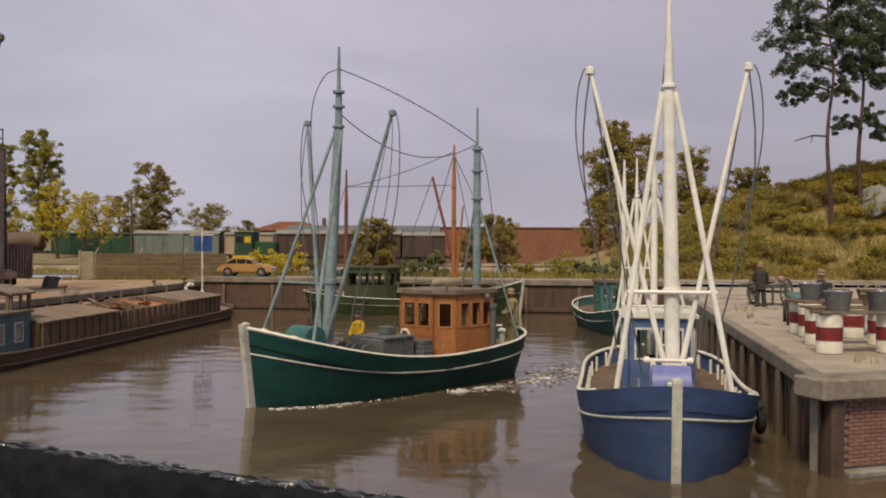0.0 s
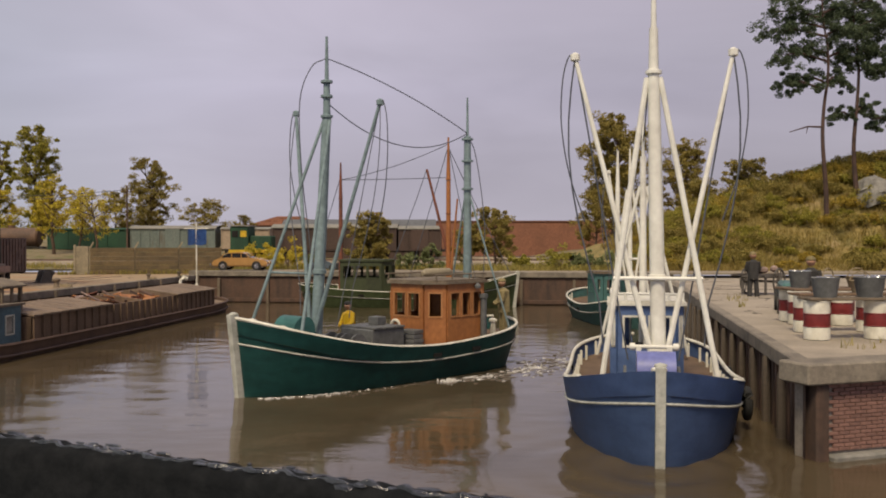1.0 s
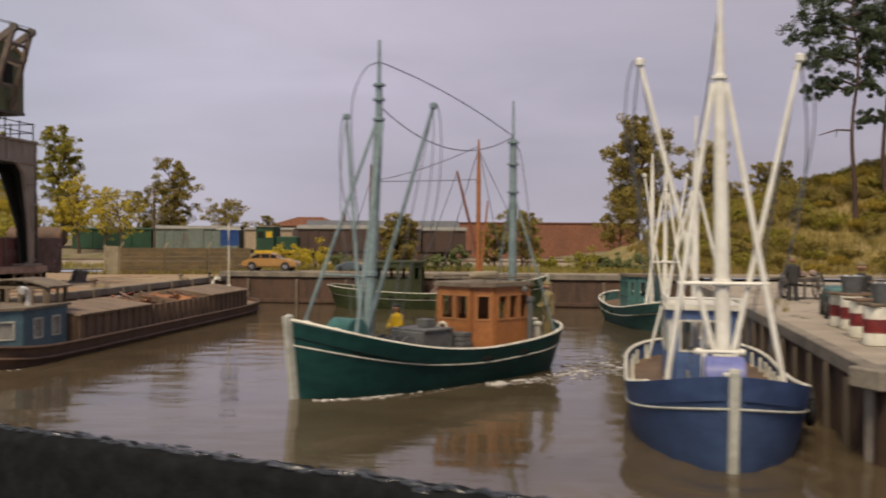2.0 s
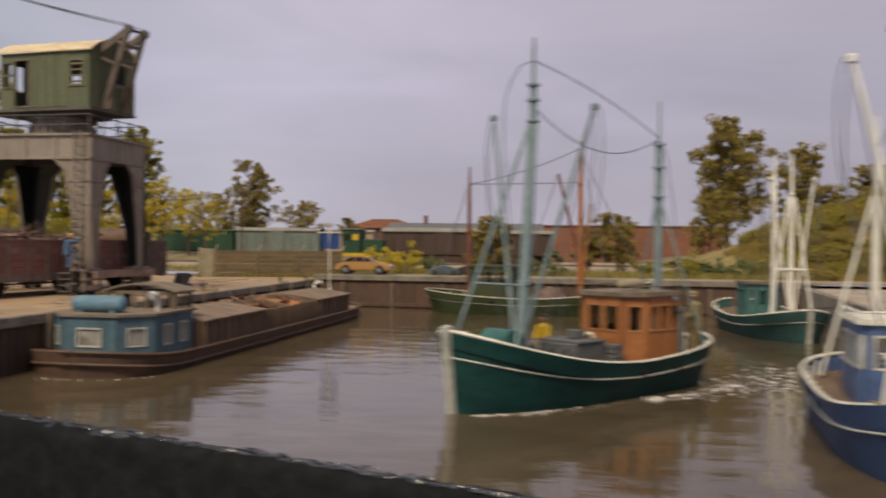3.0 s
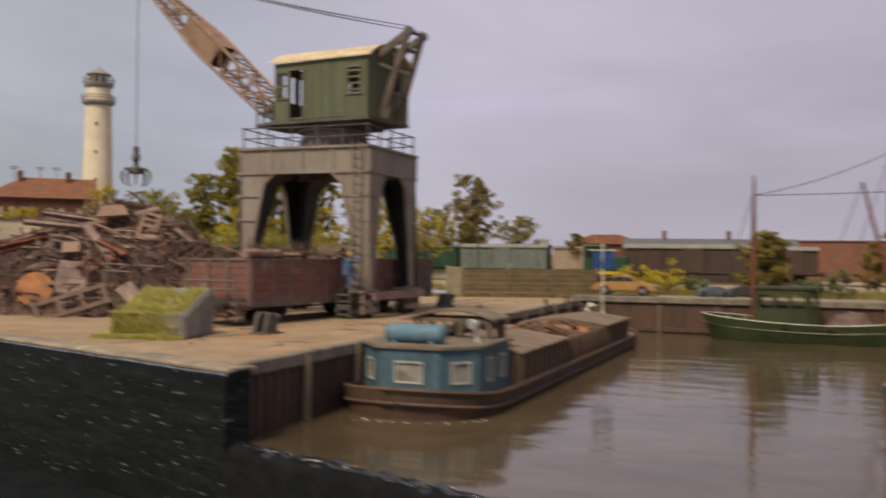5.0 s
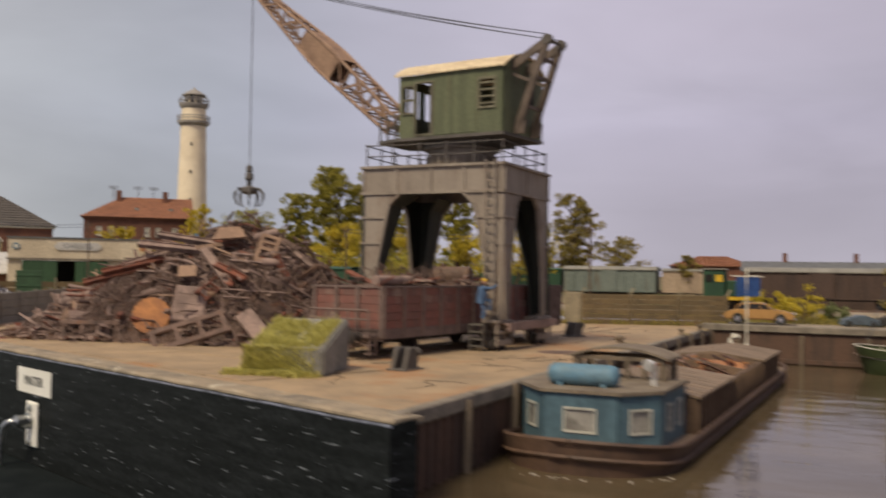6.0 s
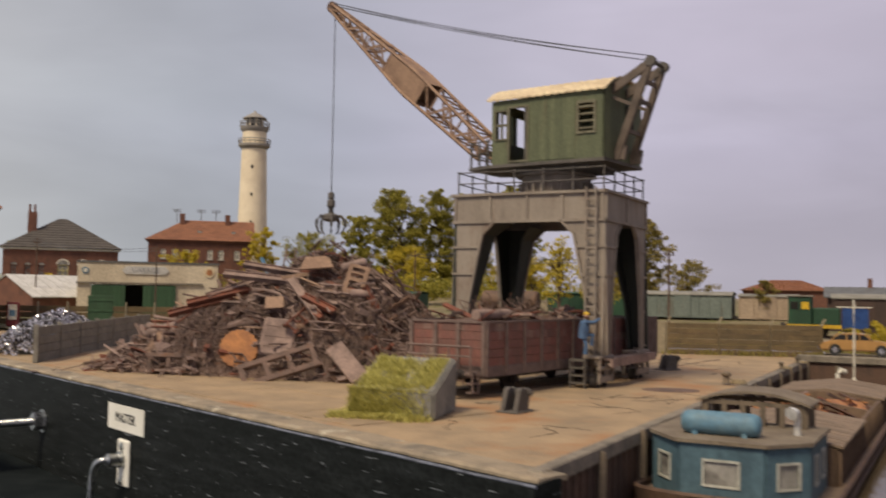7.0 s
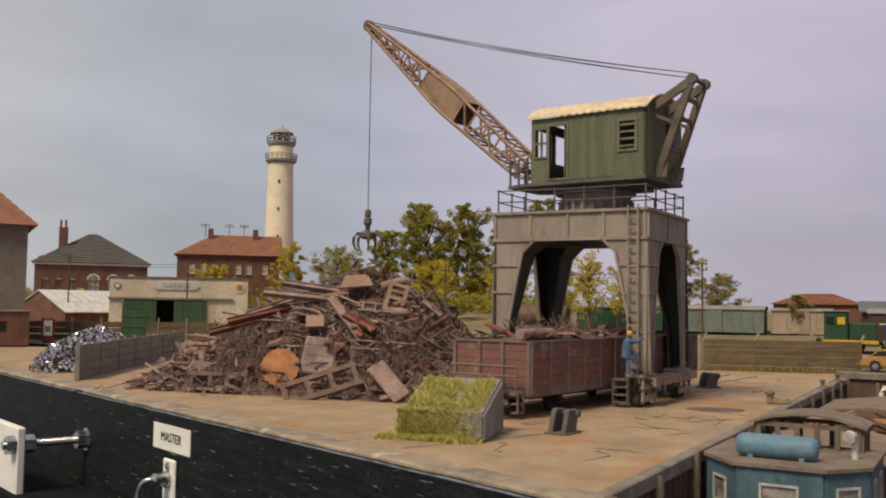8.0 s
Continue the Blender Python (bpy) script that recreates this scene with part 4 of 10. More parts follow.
    part("ladder", bm, CRANE, c, "steel ladder")
    # side walkway beam and steps at the foot
    bm = B()
    box(bm, 2.75, 3.25, -2.95, Y1 + 0.5, 0.95, 1.02, bev=0.01)
    box(bm, 3.2, 3.3, -2.95, Y1 + 0.5, 0.72, 1.02)
    box(bm, 2.72, 2.78, -2.95, Y1 + 0.5, 0.78, 0.95)
    part("walkway", bm, RUSTGREY, c, "rusty side beam and walkway")
    for i in range(4):
        bm = B()
        box(bm, 1.95, 2.55, -3.65, -3.15, 0.14 + 0.26 * i, 0.2 + 0.26 * i)
        part("step", bm, CRANE_DARK, c)
    for x in (1.95, 2.49):
        for y in (-3.62, -3.2):
            bm = B()
            box(bm, x, x + 0.06, y, y + 0.07, 0.0, 1.0)
            part("step_post", bm, CRANE_DARK, c)
    # railing round the top
    def railing(pts, h, name, closed=False):
        segs = list(zip(pts, pts[1:] + (pts[:1] if closed else [])))[: len(pts) if closed else len(pts) - 1]
        for a, b in segs:
            a, b = Vector(a), Vector(b)
            for f in (0.5, 1.0):
                bm = B()
                tube(bm, sag(a + Vector((0, 0, h * f)), b + Vector((0, 0, h * f)), 0.03, 4), 0.025, 5)
                part(name + "_bar", bm, CRANE_DARK, c)
        bm = B()
        tube(bm, [(0, 0, 0), (0, 0, h * 0.97)], 0.032, 6)
        tube(bm, [(0, 0, h * 0.97), (0, 0, h * 1.05)], 0.055, 6)
        me = finish("railing_post", bm, CRANE_DARK, True)
        seen = set()
        for a, b in segs:
            a, b = Vector(a), Vector(b)
            n = max(1, round((b - a).length / 1.25))
            for i in range(n + 1):
                p = a.lerp(b, i / n)
                key = (round(p.x, 1), round(p.y, 1))
                if key not in seen:
                    seen.add(key)
                    share("railing_post", me, c, Matrix.Translation(p))
    railing([(-2.9, Y0 + 0.1, H), (2.9, Y0 + 0.1, H), (2.9, Y1 - 0.1, H), (-2.9, Y1 - 0.1, H)], 0.85, "railing", True)
    # slewing ring
    bm = B()
    lathe(bm, [(1.6, H), (1.6, H + 0.15), (1.35, H + 0.15), (1.35, 7.75), (1.55, 7.75), (1.55, 7.86)], 28, Matrix.Translation((0.1, CY + 0.15, 0)))
    part("slewing_ring", bm, CRANE, c, smooth=True)
    bm = B()
    box(bm, 1.32, 1.46, -0.06, 0.06, H + 0.15, H + 0.55)
    me = finish("ring_rib", bm, CRANE)
    for i in range(24):
        share("ring_rib", me, c, pose(0.1, CY + 0.15, 0, 0, 0, 15 * i))
    # cab: x runs towards the jib, y towards the open quay side
    cm = inv @ pose(-22.64, 41.79, 9.86, 0, 0, 168)
    L, D, E = 4.76, 3.15, 2.46
    bm = B()
    opening_wall(bm, 0, L, 0.0, E, -0.1, 0.0, [(0.42, 1.02, 1.0, 2.02), (3.2, 3.95, 0.12, 2.12), (4.08, 4.56, 0.98, 2.02)])
    cab = part("cab", bm, CABGREEN, c, "faded green boarded crane cab", at=cm)
    bm = B()
    opening_wall(bm, 0, L, 0.0, E, -D, -D + 0.1, [(2.9, 3.9, 0.9, 2.05), (4.0, 4.5, 0.98, 2.0)])
    part("side_wall", bm, CABGREEN, cab)
    bm = B()
    prof = [(-y, E + 0.62 * (1 - ((y - D / 2) / (D / 2)) ** 2)) for y in [D * i / 10 for i in range(11)]]
    prism(bm, [(0, 0), (0, E)] + prof[1:-1] + [(-D, E), (-D, 0)], 0.0, 0.1, "x")
    part("end_wall", bm, CABGREEN, cab)
    bm = B()
    opening_wall(bm, 0.1, D - 0.1, 0.0, E, L - 0.1, L, [(0.35, 1.4, 0.95, 2.1), (1.7, 2.7, 0.95, 2.1)], m=pose(0, 0, 0, 0, 0, -90) @ Matrix.Scale(1, 4))
    part("front_wall", bm, CABGREEN, cab)
    # vertical boards, slightly proud
    bm = B()
    box(bm, -0.085, 0.085, 0.0, 0.02, 0.05, E - 0.02, bev=0.006)
    me = finish("board", bm, CABGREEN)
    for i in range(11):
        x = 1.26 + 0.17 * i
        share("board", me, cab, pose(x, 0.0, 0))
    # roof with corrugations across
    bm = B()
    n, k = 64, 9
    rows = []
    for i in range(n + 1):
        x = -0.12 + (L + 0.3) * i / n
        w = 0.045 * (0.5 + 0.5 * math.cos(i * math.pi * 0.5))
        rows.append([bm.verts.new((x, 0.13 - (D + 0.26) * j / k, E + 0.02 + w + 0.64 * (1 - ((j / k - 0.5) * 2) ** 2))) for j in range(k + 1)])
    for a, b in zip(rows, rows[1:]):
        for j in range(k):
            bm.faces.new((a[j], b[j], b[j + 1], a[j + 1]))
    r = bmesh.ops.extrude_face_region(bm, geom=list(bm.faces))
    bmesh.ops.translate(bm, verts=[v for v in r["geom"] if isinstance(v, bmesh.types.BMVert)], vec=(0, 0, -0.06))
    part("roof", bm, CABROOF, cab, "cream corrugated roof", smooth=True)
    # window and door surrounds, louvre
    def surround(x0, x1, z0, z1, y=0.0, w=0.09):
        bm = B()
        for a, b, e, f in ((x0 - w, x0, z0 - w, z1 + w), (x1, x1 + w, z0 - w, z1 + w), (x0, x1, z1, z1 + w), (x0, x1, z0 - w, z0)):
            box(bm, a, b, y - 0.02, y + 0.05, e, f)
        return bm
    win = part("louvre_window", surround(0.42, 1.02, 1.0, 2.02), CABTRIM, cab, "pale louvred window")
    for i in range(4):
        bm = B()
        box(bm, 0.42, 1.02, -0.08, 0.02, 1.08 + 0.26 * i, 1.15 + 0.26 * i)
        part("slat", bm, CABTRIM, win)
    part("door_frame", surround(3.2, 3.95, 0.12, 2.12, w=0.07), CABTRIM, cab)
    wf = part("window_frame", surround(4.08, 4.56, 0.98, 2.02, w=0.06), CABTRIM, cab)
    bm = B()
    box(bm, 4.29, 4.35, -0.06, 0.02, 0.98, 2.02)
    box(bm, 4.08, 4.56, -0.06, 0.02, 1.46, 1.54)
    part("glazing_bar", bm, CABTRIM, wf)
    bm = B()
    box(bm, 3.28, 3.34, -0.09, -0.03, 0.12, 2.12)
    box(bm, 3.3, 3.8, -D + 0.1, -D + 0.2, 1.3, 1.4)
    box(bm, 3.4, 3.75, -1.4, -1.0, 0.1, 1.0)
    part("control_desk", bm, CRANE_DARK, cab)
    bm = B()
    prism(bm, [(-0.04, 0.06), (4.85, 0.08), (6.0, -0.3), (6.0, -2.6), (4.85, -D - 0.05), (-0.04, -D - 0.05)], -0.12, 0.0, "z")
    prism(bm, [(0.9, -0.5), (3.9, -0.5), (3.9, -2.7), (0.9, -2.7)], -0.30, -0.12, "z")
    part("platform", bm, CRANE_DARK, cab, "dark steel platform under the cab")
    bm = B()
    pts = [(4.9, 0.05, 0), (5.9, -0.3, 0), (5.9, -2.6, 0)]
    for a, b in zip(pts, pts[1:]):
        for f in (0.5, 0.95):
            tube(bm, [Vector(a) + Vector((0, 0, f)), Vector(b) + Vector((0, 0, f))], 0.025, 5)
    for p in (pts[0], (5.4, -0.12, 0), pts[1], (5.9, -1.4, 0), pts[2]):
        tube(bm, [p, Vector(p) + Vector((0, 0, 1.0))], 0.045, 6)
    part("platform_railing", bm, CRANE_DARK, cab)
    # dark machinery opening in the end wall
    bm = B()
    box(bm, -0.05, 0.02, -2.35, -1.75, 1.25, 2.1)
    part("opening", bm, VOID, cab)
    # A-frames at the back end carry the stay ropes
    tops, legs = [], []
    for y, foot in ((-0.55, -0.85), (-1.7, -2.2)):
        bm = B()
        top, low = Vector((-1.45, y, 3.32)), Vector((-0.06, foot, 0.06))
        beam(bm, low, top, 0.12, 0.3)
        beam(bm, (0.1, y - 0.1, 2.5), top, 0.12, 0.3)
        beam(bm, low.lerp(top, 0.56), (-0.02, y - 0.1, 2.25), 0.08, 0.12)
        prism(bm, [(-0.03, 0.0), (-0.42, 0.0), (-0.5, 0.5), (-0.03, 0.34)], foot - 0.07, foot + 0.07, "y")
        fr = part("back_frame", bm, AFRAME, cab, "rusty riveted backstay frame")
        legs.append((low, top))
        bm = B()
        tube(bm, [(-1.5, y - 0.1, 3.38), (-1.5, y + 0.1, 3.38)], 0.19, 16)
        part("pulley", bm, CRANE_DARK, fr, smooth=True)
        tops.append(cm @ Vector((-1.5, y, 3.57)))
    for f in (0.3, 0.62, 0.82):
        bm = B()
        beam(bm, legs[0][0].lerp(legs[0][1], f), legs[1][0].lerp(legs[1][1], f), 0.09, 0.14)
        part("cross_tie", bm, AFRAME, cab)
    bm = B()
    tube(bm, [(-1.5, -0.55, 3.38), (-1.5, -1.7, 3.38)], 0.07, 8)
    part("cross_shaft", bm, CRANE_DARK, cab)
    # jib
    p0, p1 = inv @ Vector((-27.9, 44.4, 10.55)), inv @ Vector((-37.08, 47.15, 18.3))
    d = (p1 - p0).normalized()
    side = d.cross(Vector((0, 0, 1))).normalized()
    up = side.cross(d)
    def st(t, a, b):
        hw = 0.62 + (0.5 - 0.62) * min(1, t / 0.5) if t < 0.5 else 0.5 + (0.14 - 0.5) * (t - 0.5) / 0.5
        hd = 0.36 + (0.58 - 0.36) * min(1, t / 0.45) if t < 0.45 else 0.58 + (0.13 - 0.58) * (t - 0.45) / 0.55
        return p0.lerp(p1, t) + side * hw * a + up * hd * b
    N = 14
    bm = B()
    tube(bm, [st(0, -1.25, 0), st(0, 1.25, 0)], 0.12, 10)
    jib = part("jib", bm, RUST, c, "rusty lattice jib with plated middle")
    def brace(p, q, w, d, name="brace"):
        bm = B()
        beam(bm, p, q, w, d)
        part(name, bm, RUST, jib)
    for i in range(N):
        t0, t1 = i / N, (i + 1) / N
        s = 1 if i % 2 else -1
        if not 5 <= i < 8:
            for a in (-1, 1):
                brace(st(t0, a, s), st(t1, a, -s), 0.06, 0.1)
                brace(st(t0, a, -1), st(t0, a, 1), 0.05, 0.07)
            for b in (-1, 1):
                brace(st(t0, s, b), st(t1, -s, b), 0.06, 0.07)
                brace(st(t0, -1, b), st(t0, 1, b), 0.05, 0.06)
    for a in (-1, 1):
        for b in (-1, 1):
            bm = B()
            tube(bm, [st(i / N, a, b) for i in range(N + 1)], 0.078, 4)
            part("chord", bm, RUST, jib)
    bm = B()
    for i in (5, 6, 7):
        t0, t1 = i / N, (i + 1) / N
        for a in (-1, 1):
            faces_of(bm, [st(t0, a * 1.02, -1), st(t1, a * 1.02, -1), st(t1, a * 1.02, 1), st(t0, a * 1.02, 1)], ((0, 1, 2, 3),))
        for b in (-1, 1):
            faces_of(bm, [st(t0, -1, b * 1.02), st(t1, -1, b * 1.02), st(t1, 1, b * 1.02), st(t0, 1, b * 1.02)], ((0, 1, 2, 3),))
    part("plate", bm, RUST, jib)
    bm = B()
    tube(bm, [p1 - side * 0.12, p1 + side * 0.12], 0.26, 16)
    part("head_pulley", bm, RUSTDARK, jib, smooth=True)
    # stay ropes, hoist rope
    for k, tp in enumerate(tops):
        for off in (-0.06, 0.06):
            bm = B()
            tube(bm, sag(tp, p1 + side * (0.1 if k else -0.1) + Vector((0, 0, 0.15 + off)), 0.2, 16), 0.016, 5)
            part("stay_rope", bm, WIRE, c)
    hang = inv @ Vector((-36.95, 47.2, 9.5))
    bm = B()
    tube(bm, [Vector((hang.x, hang.y, p1.z - 0.1)), hang], 0.024, 5)
    part("hoist_rope", bm, WIRE, c)
    # orange-peel grab
    bm = B()
    lathe(bm, [(0.05, 0.05), (0.14, 0.0), (0.16, -0.25), (0.1, -0.3), (0.18, -0.36), (0.2, -0.62), (0.12, -0.72), (0.12, -0.95), (0.3, -1.0), (0.42, -1.08), (0.42, -1.25), (0.2, -1.35)], 12)
    g = part("grab", bm, CRANE_DARK, c, "black orange-peel grab", smooth=True, at=Matrix.Translation(hang))
    for i in range(5):
        a = math.radians(72 * i + 20)
        bm = B()
        pts = [(0.26, -1.1), (0.5, -1.1), (0.68, -1.3), (0.7, -1.55), (0.6, -1.8), (0.42, -1.95)]
        tube(bm, [(r * math.cos(a), r * math.sin(a), z) for r, z in pts], [0.07, 0.08, 0.075, 0.065, 0.05, 0.015], 6)
        part("claw", bm, CRANE_DARK, g, smooth=True)
    return c


# ---- railway wagons ----
def wheelset(parent, x, gauge=0.72, r=0.45, z=0.45):
    bm = B()
    tube(bm, [(x, -gauge, z), (x, gauge, z)], 0.08, 8)
    for s in (-1, 1):
        tube(bm, [(x, s * (gauge - 0.07), z), (x, s * (gauge + 0.05), z)], r, 18)
        tube(bm, [(x, s * (gauge - 0.1), z), (x, s * (gauge - 0.07), z)], r + 0.03, 18)
    part("wheelset", bm, WHEELDARK, parent, smooth=True)
    for s in (-1, 1):
        bm = B()
        box(bm, x - 0.12, x + 0.12, s * 0.98 - 0.08, s * 0.98 + 0.08, z - 0.14, z + 0.16, bev=0.02)
        for i in range(5):
            w = 0.62 - 0.11 * i
            box(bm, x - w, x + w, s * 0.98 - 0.05, s * 0.98 + 0.05, z + 0.38 - 0.045 * i, z + 0.42 - 0.045 * i)
        prism(bm, [(x - 0.35, z + 0.45), (x + 0.35, z + 0.45), (x + 0.16, z - 0.15), (x - 0.16, z - 0.15)], s * 0.88, s * 0.9, "y")
        part("axlebox", bm, WHEELDARK, parent)


def buffers(parent, x, sx, z=1.0):
    for s in (-0.85, 0.85):
        bm = B()
        m = pose(x, s, z, 0, 90 * sx, 0)
        lathe(bm, [(0.16, 0), (0.16, 0.06), (0.1, 0.08), (0.09, 0.4), (0.2, 0.42), (0.22, 0.48), (0.16, 0.52)], 12, m)
        part("buffer", bm, WHEELDARK, parent, smooth=True)


def open_wagon(at, label, L, Wd, side_h, loaded):
    w = thing("open_wagon", at, label, "railway wagon")
    z0 = 0.82
    bm = B()
    box(bm, 0, L, -Wd / 2, Wd / 2, z0, z0 + 0.14)
    for s in (-1, 1):
        box(bm, 0, L, *sorted((s * (Wd / 2 - 0.06), s * (Wd / 2 + 0.02))), z0 - 0.2, z0 + 0.1)
    for x in (0, L - 0.1):
        box(bm, x, x + 0.1, -Wd / 2, Wd / 2, z0 - 0.26, z0 + 0.1)
    part("underframe", bm, WAGFRAME, w)
    nb = 5
    bh = side_h / nb
    for i in range(nb):
        for s in (-1, 1):
            bm = B()
            box(bm, 0.02, L - 0.02, *sorted((s * (Wd / 2 - 0.06), s * Wd / 2)), z0 + 0.12 + bh * i, z0 + 0.12 + bh * (i + 1) - 0.01, bev=0.006)
            part("side_plank", bm, WAGRED, w)
        for x in (0.0, L - 0.06):
            bm = B()
            box(bm, x, x + 0.06, -Wd / 2 + 0.06, Wd / 2 - 0.06, z0 + 0.12 + bh * i, z0 + 0.12 + bh * (i + 1) - 0.01, bev=0.006)
            part("end_plank", bm, WAGRED, w)
    n = 9
    bm = B()
    box(bm, -0.06, 0.06, -0.04, 0.04, z0 - 0.15, z0 + side_h + 0.12)
    me = finish("stanchion", bm, WAGFRAME)
    for i in range(n + 1):
        for s in (-1, 1):
            share("stanchion", me, w, pose(0.06 + (L - 0.12) * i / n, s * (Wd / 2 + 0.03), 0))
    for y in (-Wd / 2 + 0.05, -0.43, 0.43, Wd / 2 - 0.05):
        for x in (-0.025, L + 0.025):
            share("stanchion", me, w, pose(x, y, 0, 0, 0, 90))
    for s in (-1, 1):
        bm = B()
        box(bm, -0.05, L + 0.05, *sorted((s * (Wd / 2 - 0.08), s * (Wd / 2 + 0.05))), z0 + side_h + 0.1, z0 + side_h + 0.17)
        part("top_rail", bm, WAGFRAME, w)
    for x in (-0.05, L - 0.05):
        bm = B()
        box(bm, x, x + 0.1, -Wd / 2, Wd / 2, z0 + side_h + 0.1, z0 + side_h + 0.165)
        part("end_rail", bm, WAGFRAME, w)
    bm = B()
    for s in (-1, 1):
        for x in (L * 0.62, ):
            beam(bm, (x, s * (Wd / 2 + 0.05), z0), (x + 0.75, s * (Wd / 2 + 0.05), z0 + side_h), 0.05, 0.1)
    part("top_rail", bm, WAGFRAME, w)
    # end platform railing and step
    bm = B()
    for y in (-1.2, -0.4, 0.4, 1.2):
        tube(bm, [(-0.5, y, z0 - 0.1), (-0.5, y, z0 + 0.75)], 0.035, 6)
    for z in (z0 + 0.45, z0 + 0.75):
        tube(bm, [(-0.5, -1.2, z), (-0.5, 1.2, z)], 0.035, 6)
    box(bm, -0.55, 0.0, -1.25, 1.25, z0 - 0.12, z0 - 0.06)
    for s in (-1, 1):
        for z in (0.15, 0.42):
            box(bm, -0.5, -0.15, *sorted((s * 1.05, s * 1.3)), z, z + 0.05)
        for x in (-0.5, -0.18):
            box(bm, x, x + 0.05, *sorted((s * 1.25, s * 1.3)), 0.15, z0)
    part("brake_platform", bm, WAGFRAME, w)
    buffers(w, -0.5, -1, 0.72)
    buffers(w, L, 1, 0.72)
    for x in (0.8, L - 0.8) if L < 8 else (2.6, L - 2.4):
        wheelset(w, x, r=0.42, z=0.42)
    bm = B()
    for s in (-1, 1):
        beam(bm, (0.9, s * 0.85, 0.5), (L - 0.9, s * 0.85, 0.5), 0.06, 0.08)
        for x in (L * 0.4, L * 0.6):
            box(bm, x - 0.05, x + 0.05, s * 0.85 - 0.05, s * 0.85 + 0.05, 0.45, z0)
    part("truss_rod", bm, WHEELDARK, w)
    if loaded:
        rng = random.Random(21)
        bm = B()
        rows = []
        for i in range(25):
            x = 0.1 + (L - 0.2) * i / 24
            rows.append([bm.verts.new((x, -Wd / 2 + 0.08 + (Wd - 0.16) * j / 8, z0 + side_h - 0.15 + 0.42 * math.sin(math.pi * j / 8) * (0.8 + 0.5 * noise.noise((x, j * 0.5, 4))) + 0.12 * noise.noise((x * 3, j, 2)))) for j in range(9)])
        for a, b in zip(rows, rows[1:]):
            for j in range(8):
                bm.faces.new((a[j], b[j], b[j + 1], a[j + 1]))
        part("scrap_load", bm, RUSTDARK, w)
        for i in range(46):
            bm = B()
            ln = rng.uniform(0.4, 1.9)
            r = rng.choice((0.03, 0.04, 0.06))
            if i % 4 == 0:
                box(bm, -ln / 2, ln / 2, -0.09, 0.09, -0.04, 0.04)
            elif i % 4 == 1:
                tube(bm, [(-ln / 2, 0, 0), (0, 0.08, 0.05), (ln / 2, 0, 0)], r, 6)
            else:
                beam(bm, (-ln / 2, 0, 0), (ln / 2, 0, 0), r * 2.4, r * 1.2)
            x, y = rng.uniform(0.8, L - 0.8), rng.uniform(-Wd / 2 + 0.5, Wd / 2 - 0.5)
            part("scrap_piece", bm, rng.choice((RUSTDARK, RUSTGREY, RUSTGREY, RUSTRED)), w, at=pose(x, y, z0 + side_h + 0.22 + 0.12 * math.cos(y), rng.uniform(-25, 25), rng.uniform(-22, 22), rng.gauss(0, 50)))
        bm = B()
        tube(bm, [(-0.2, -0.9, 0), (2.1, -0.75, 0.0)], 0.17, 12)
        part("pipe", bm, RUSTGREY, w, "thick rusty pipe on the load", smooth=True, at=pose(0.9, 0.3, z0 + side_h + 0.34))
        bm = B()
        for k in range(80):
            a = rng.uniform(0, 6.28)
            x, y = rng.uniform(1.2, 6.6), rng.uniform(-0.5, 0.7)
            pts = [Vector((x, y, z0 + side_h + 0.2))]
            for q in range(4):
                pts.append(pts[-1] + Vector((rng.uniform(-0.22, 0.22), rng.uniform(-0.22, 0.22), rng.uniform(0.0, 0.26))))
            tube(bm, pts, 0.016, 4)
        part("wire_tangle", bm, RUSTDARK, w)["kind"] = "stuff"
    return w


def rail_track(name, x0, y0, x1, y1, z, label):
    d = Vector((x1 - x0, y1 - y0, 0))
    t = thing(name, pose(x0, y0, z, 0, 0, math.degrees(math.atan2(d.y, d.x))), label, "railway track", kind="structure")
    for s in (-0.72, 0.72):
        bm = B()
        prism(bm, [(s - 0.07, 0), (s + 0.07, 0), (s + 0.03, 0.03), (s + 0.035, 0.13), (s - 0.035, 0.13), (s - 0.03, 0.03)], 0, d.length, "x")
        part("rail", bm, RUSTDARK, t)
    return t


def quay_wagons():
    ang = 79.0
    u = Vector((math.cos(math.radians(ang)), math.sin(math.radians(ang)), 0))
    v = Vector((-u.y, u.x, 0))
    o = Vector((-24.86, 36.05, Q + 0.02)) + v * 1.42
    open_wagon(pose(o.x, o.y, o.z, 0, 0, ang), "rust-red open goods wagon heaped with scrap iron on the quay track", 10.6, 2.84, 1.36, True)
    p = o + u * 11.5
    open_wagon(pose(p.x, p.y, p.z, 0, 0, ang), "rust-red open goods wagon behind the crane legs on the quay track", 2.2, 2.84, 1.36, False)
    a, b = o - u * 1.2, o + u * 24
    rail_track("quay_track", a.x, a.y, b.x, b.y, Q - 0.112, "rails sunk into the sandy quay under the crane")


portal_crane()
quay_wagons()

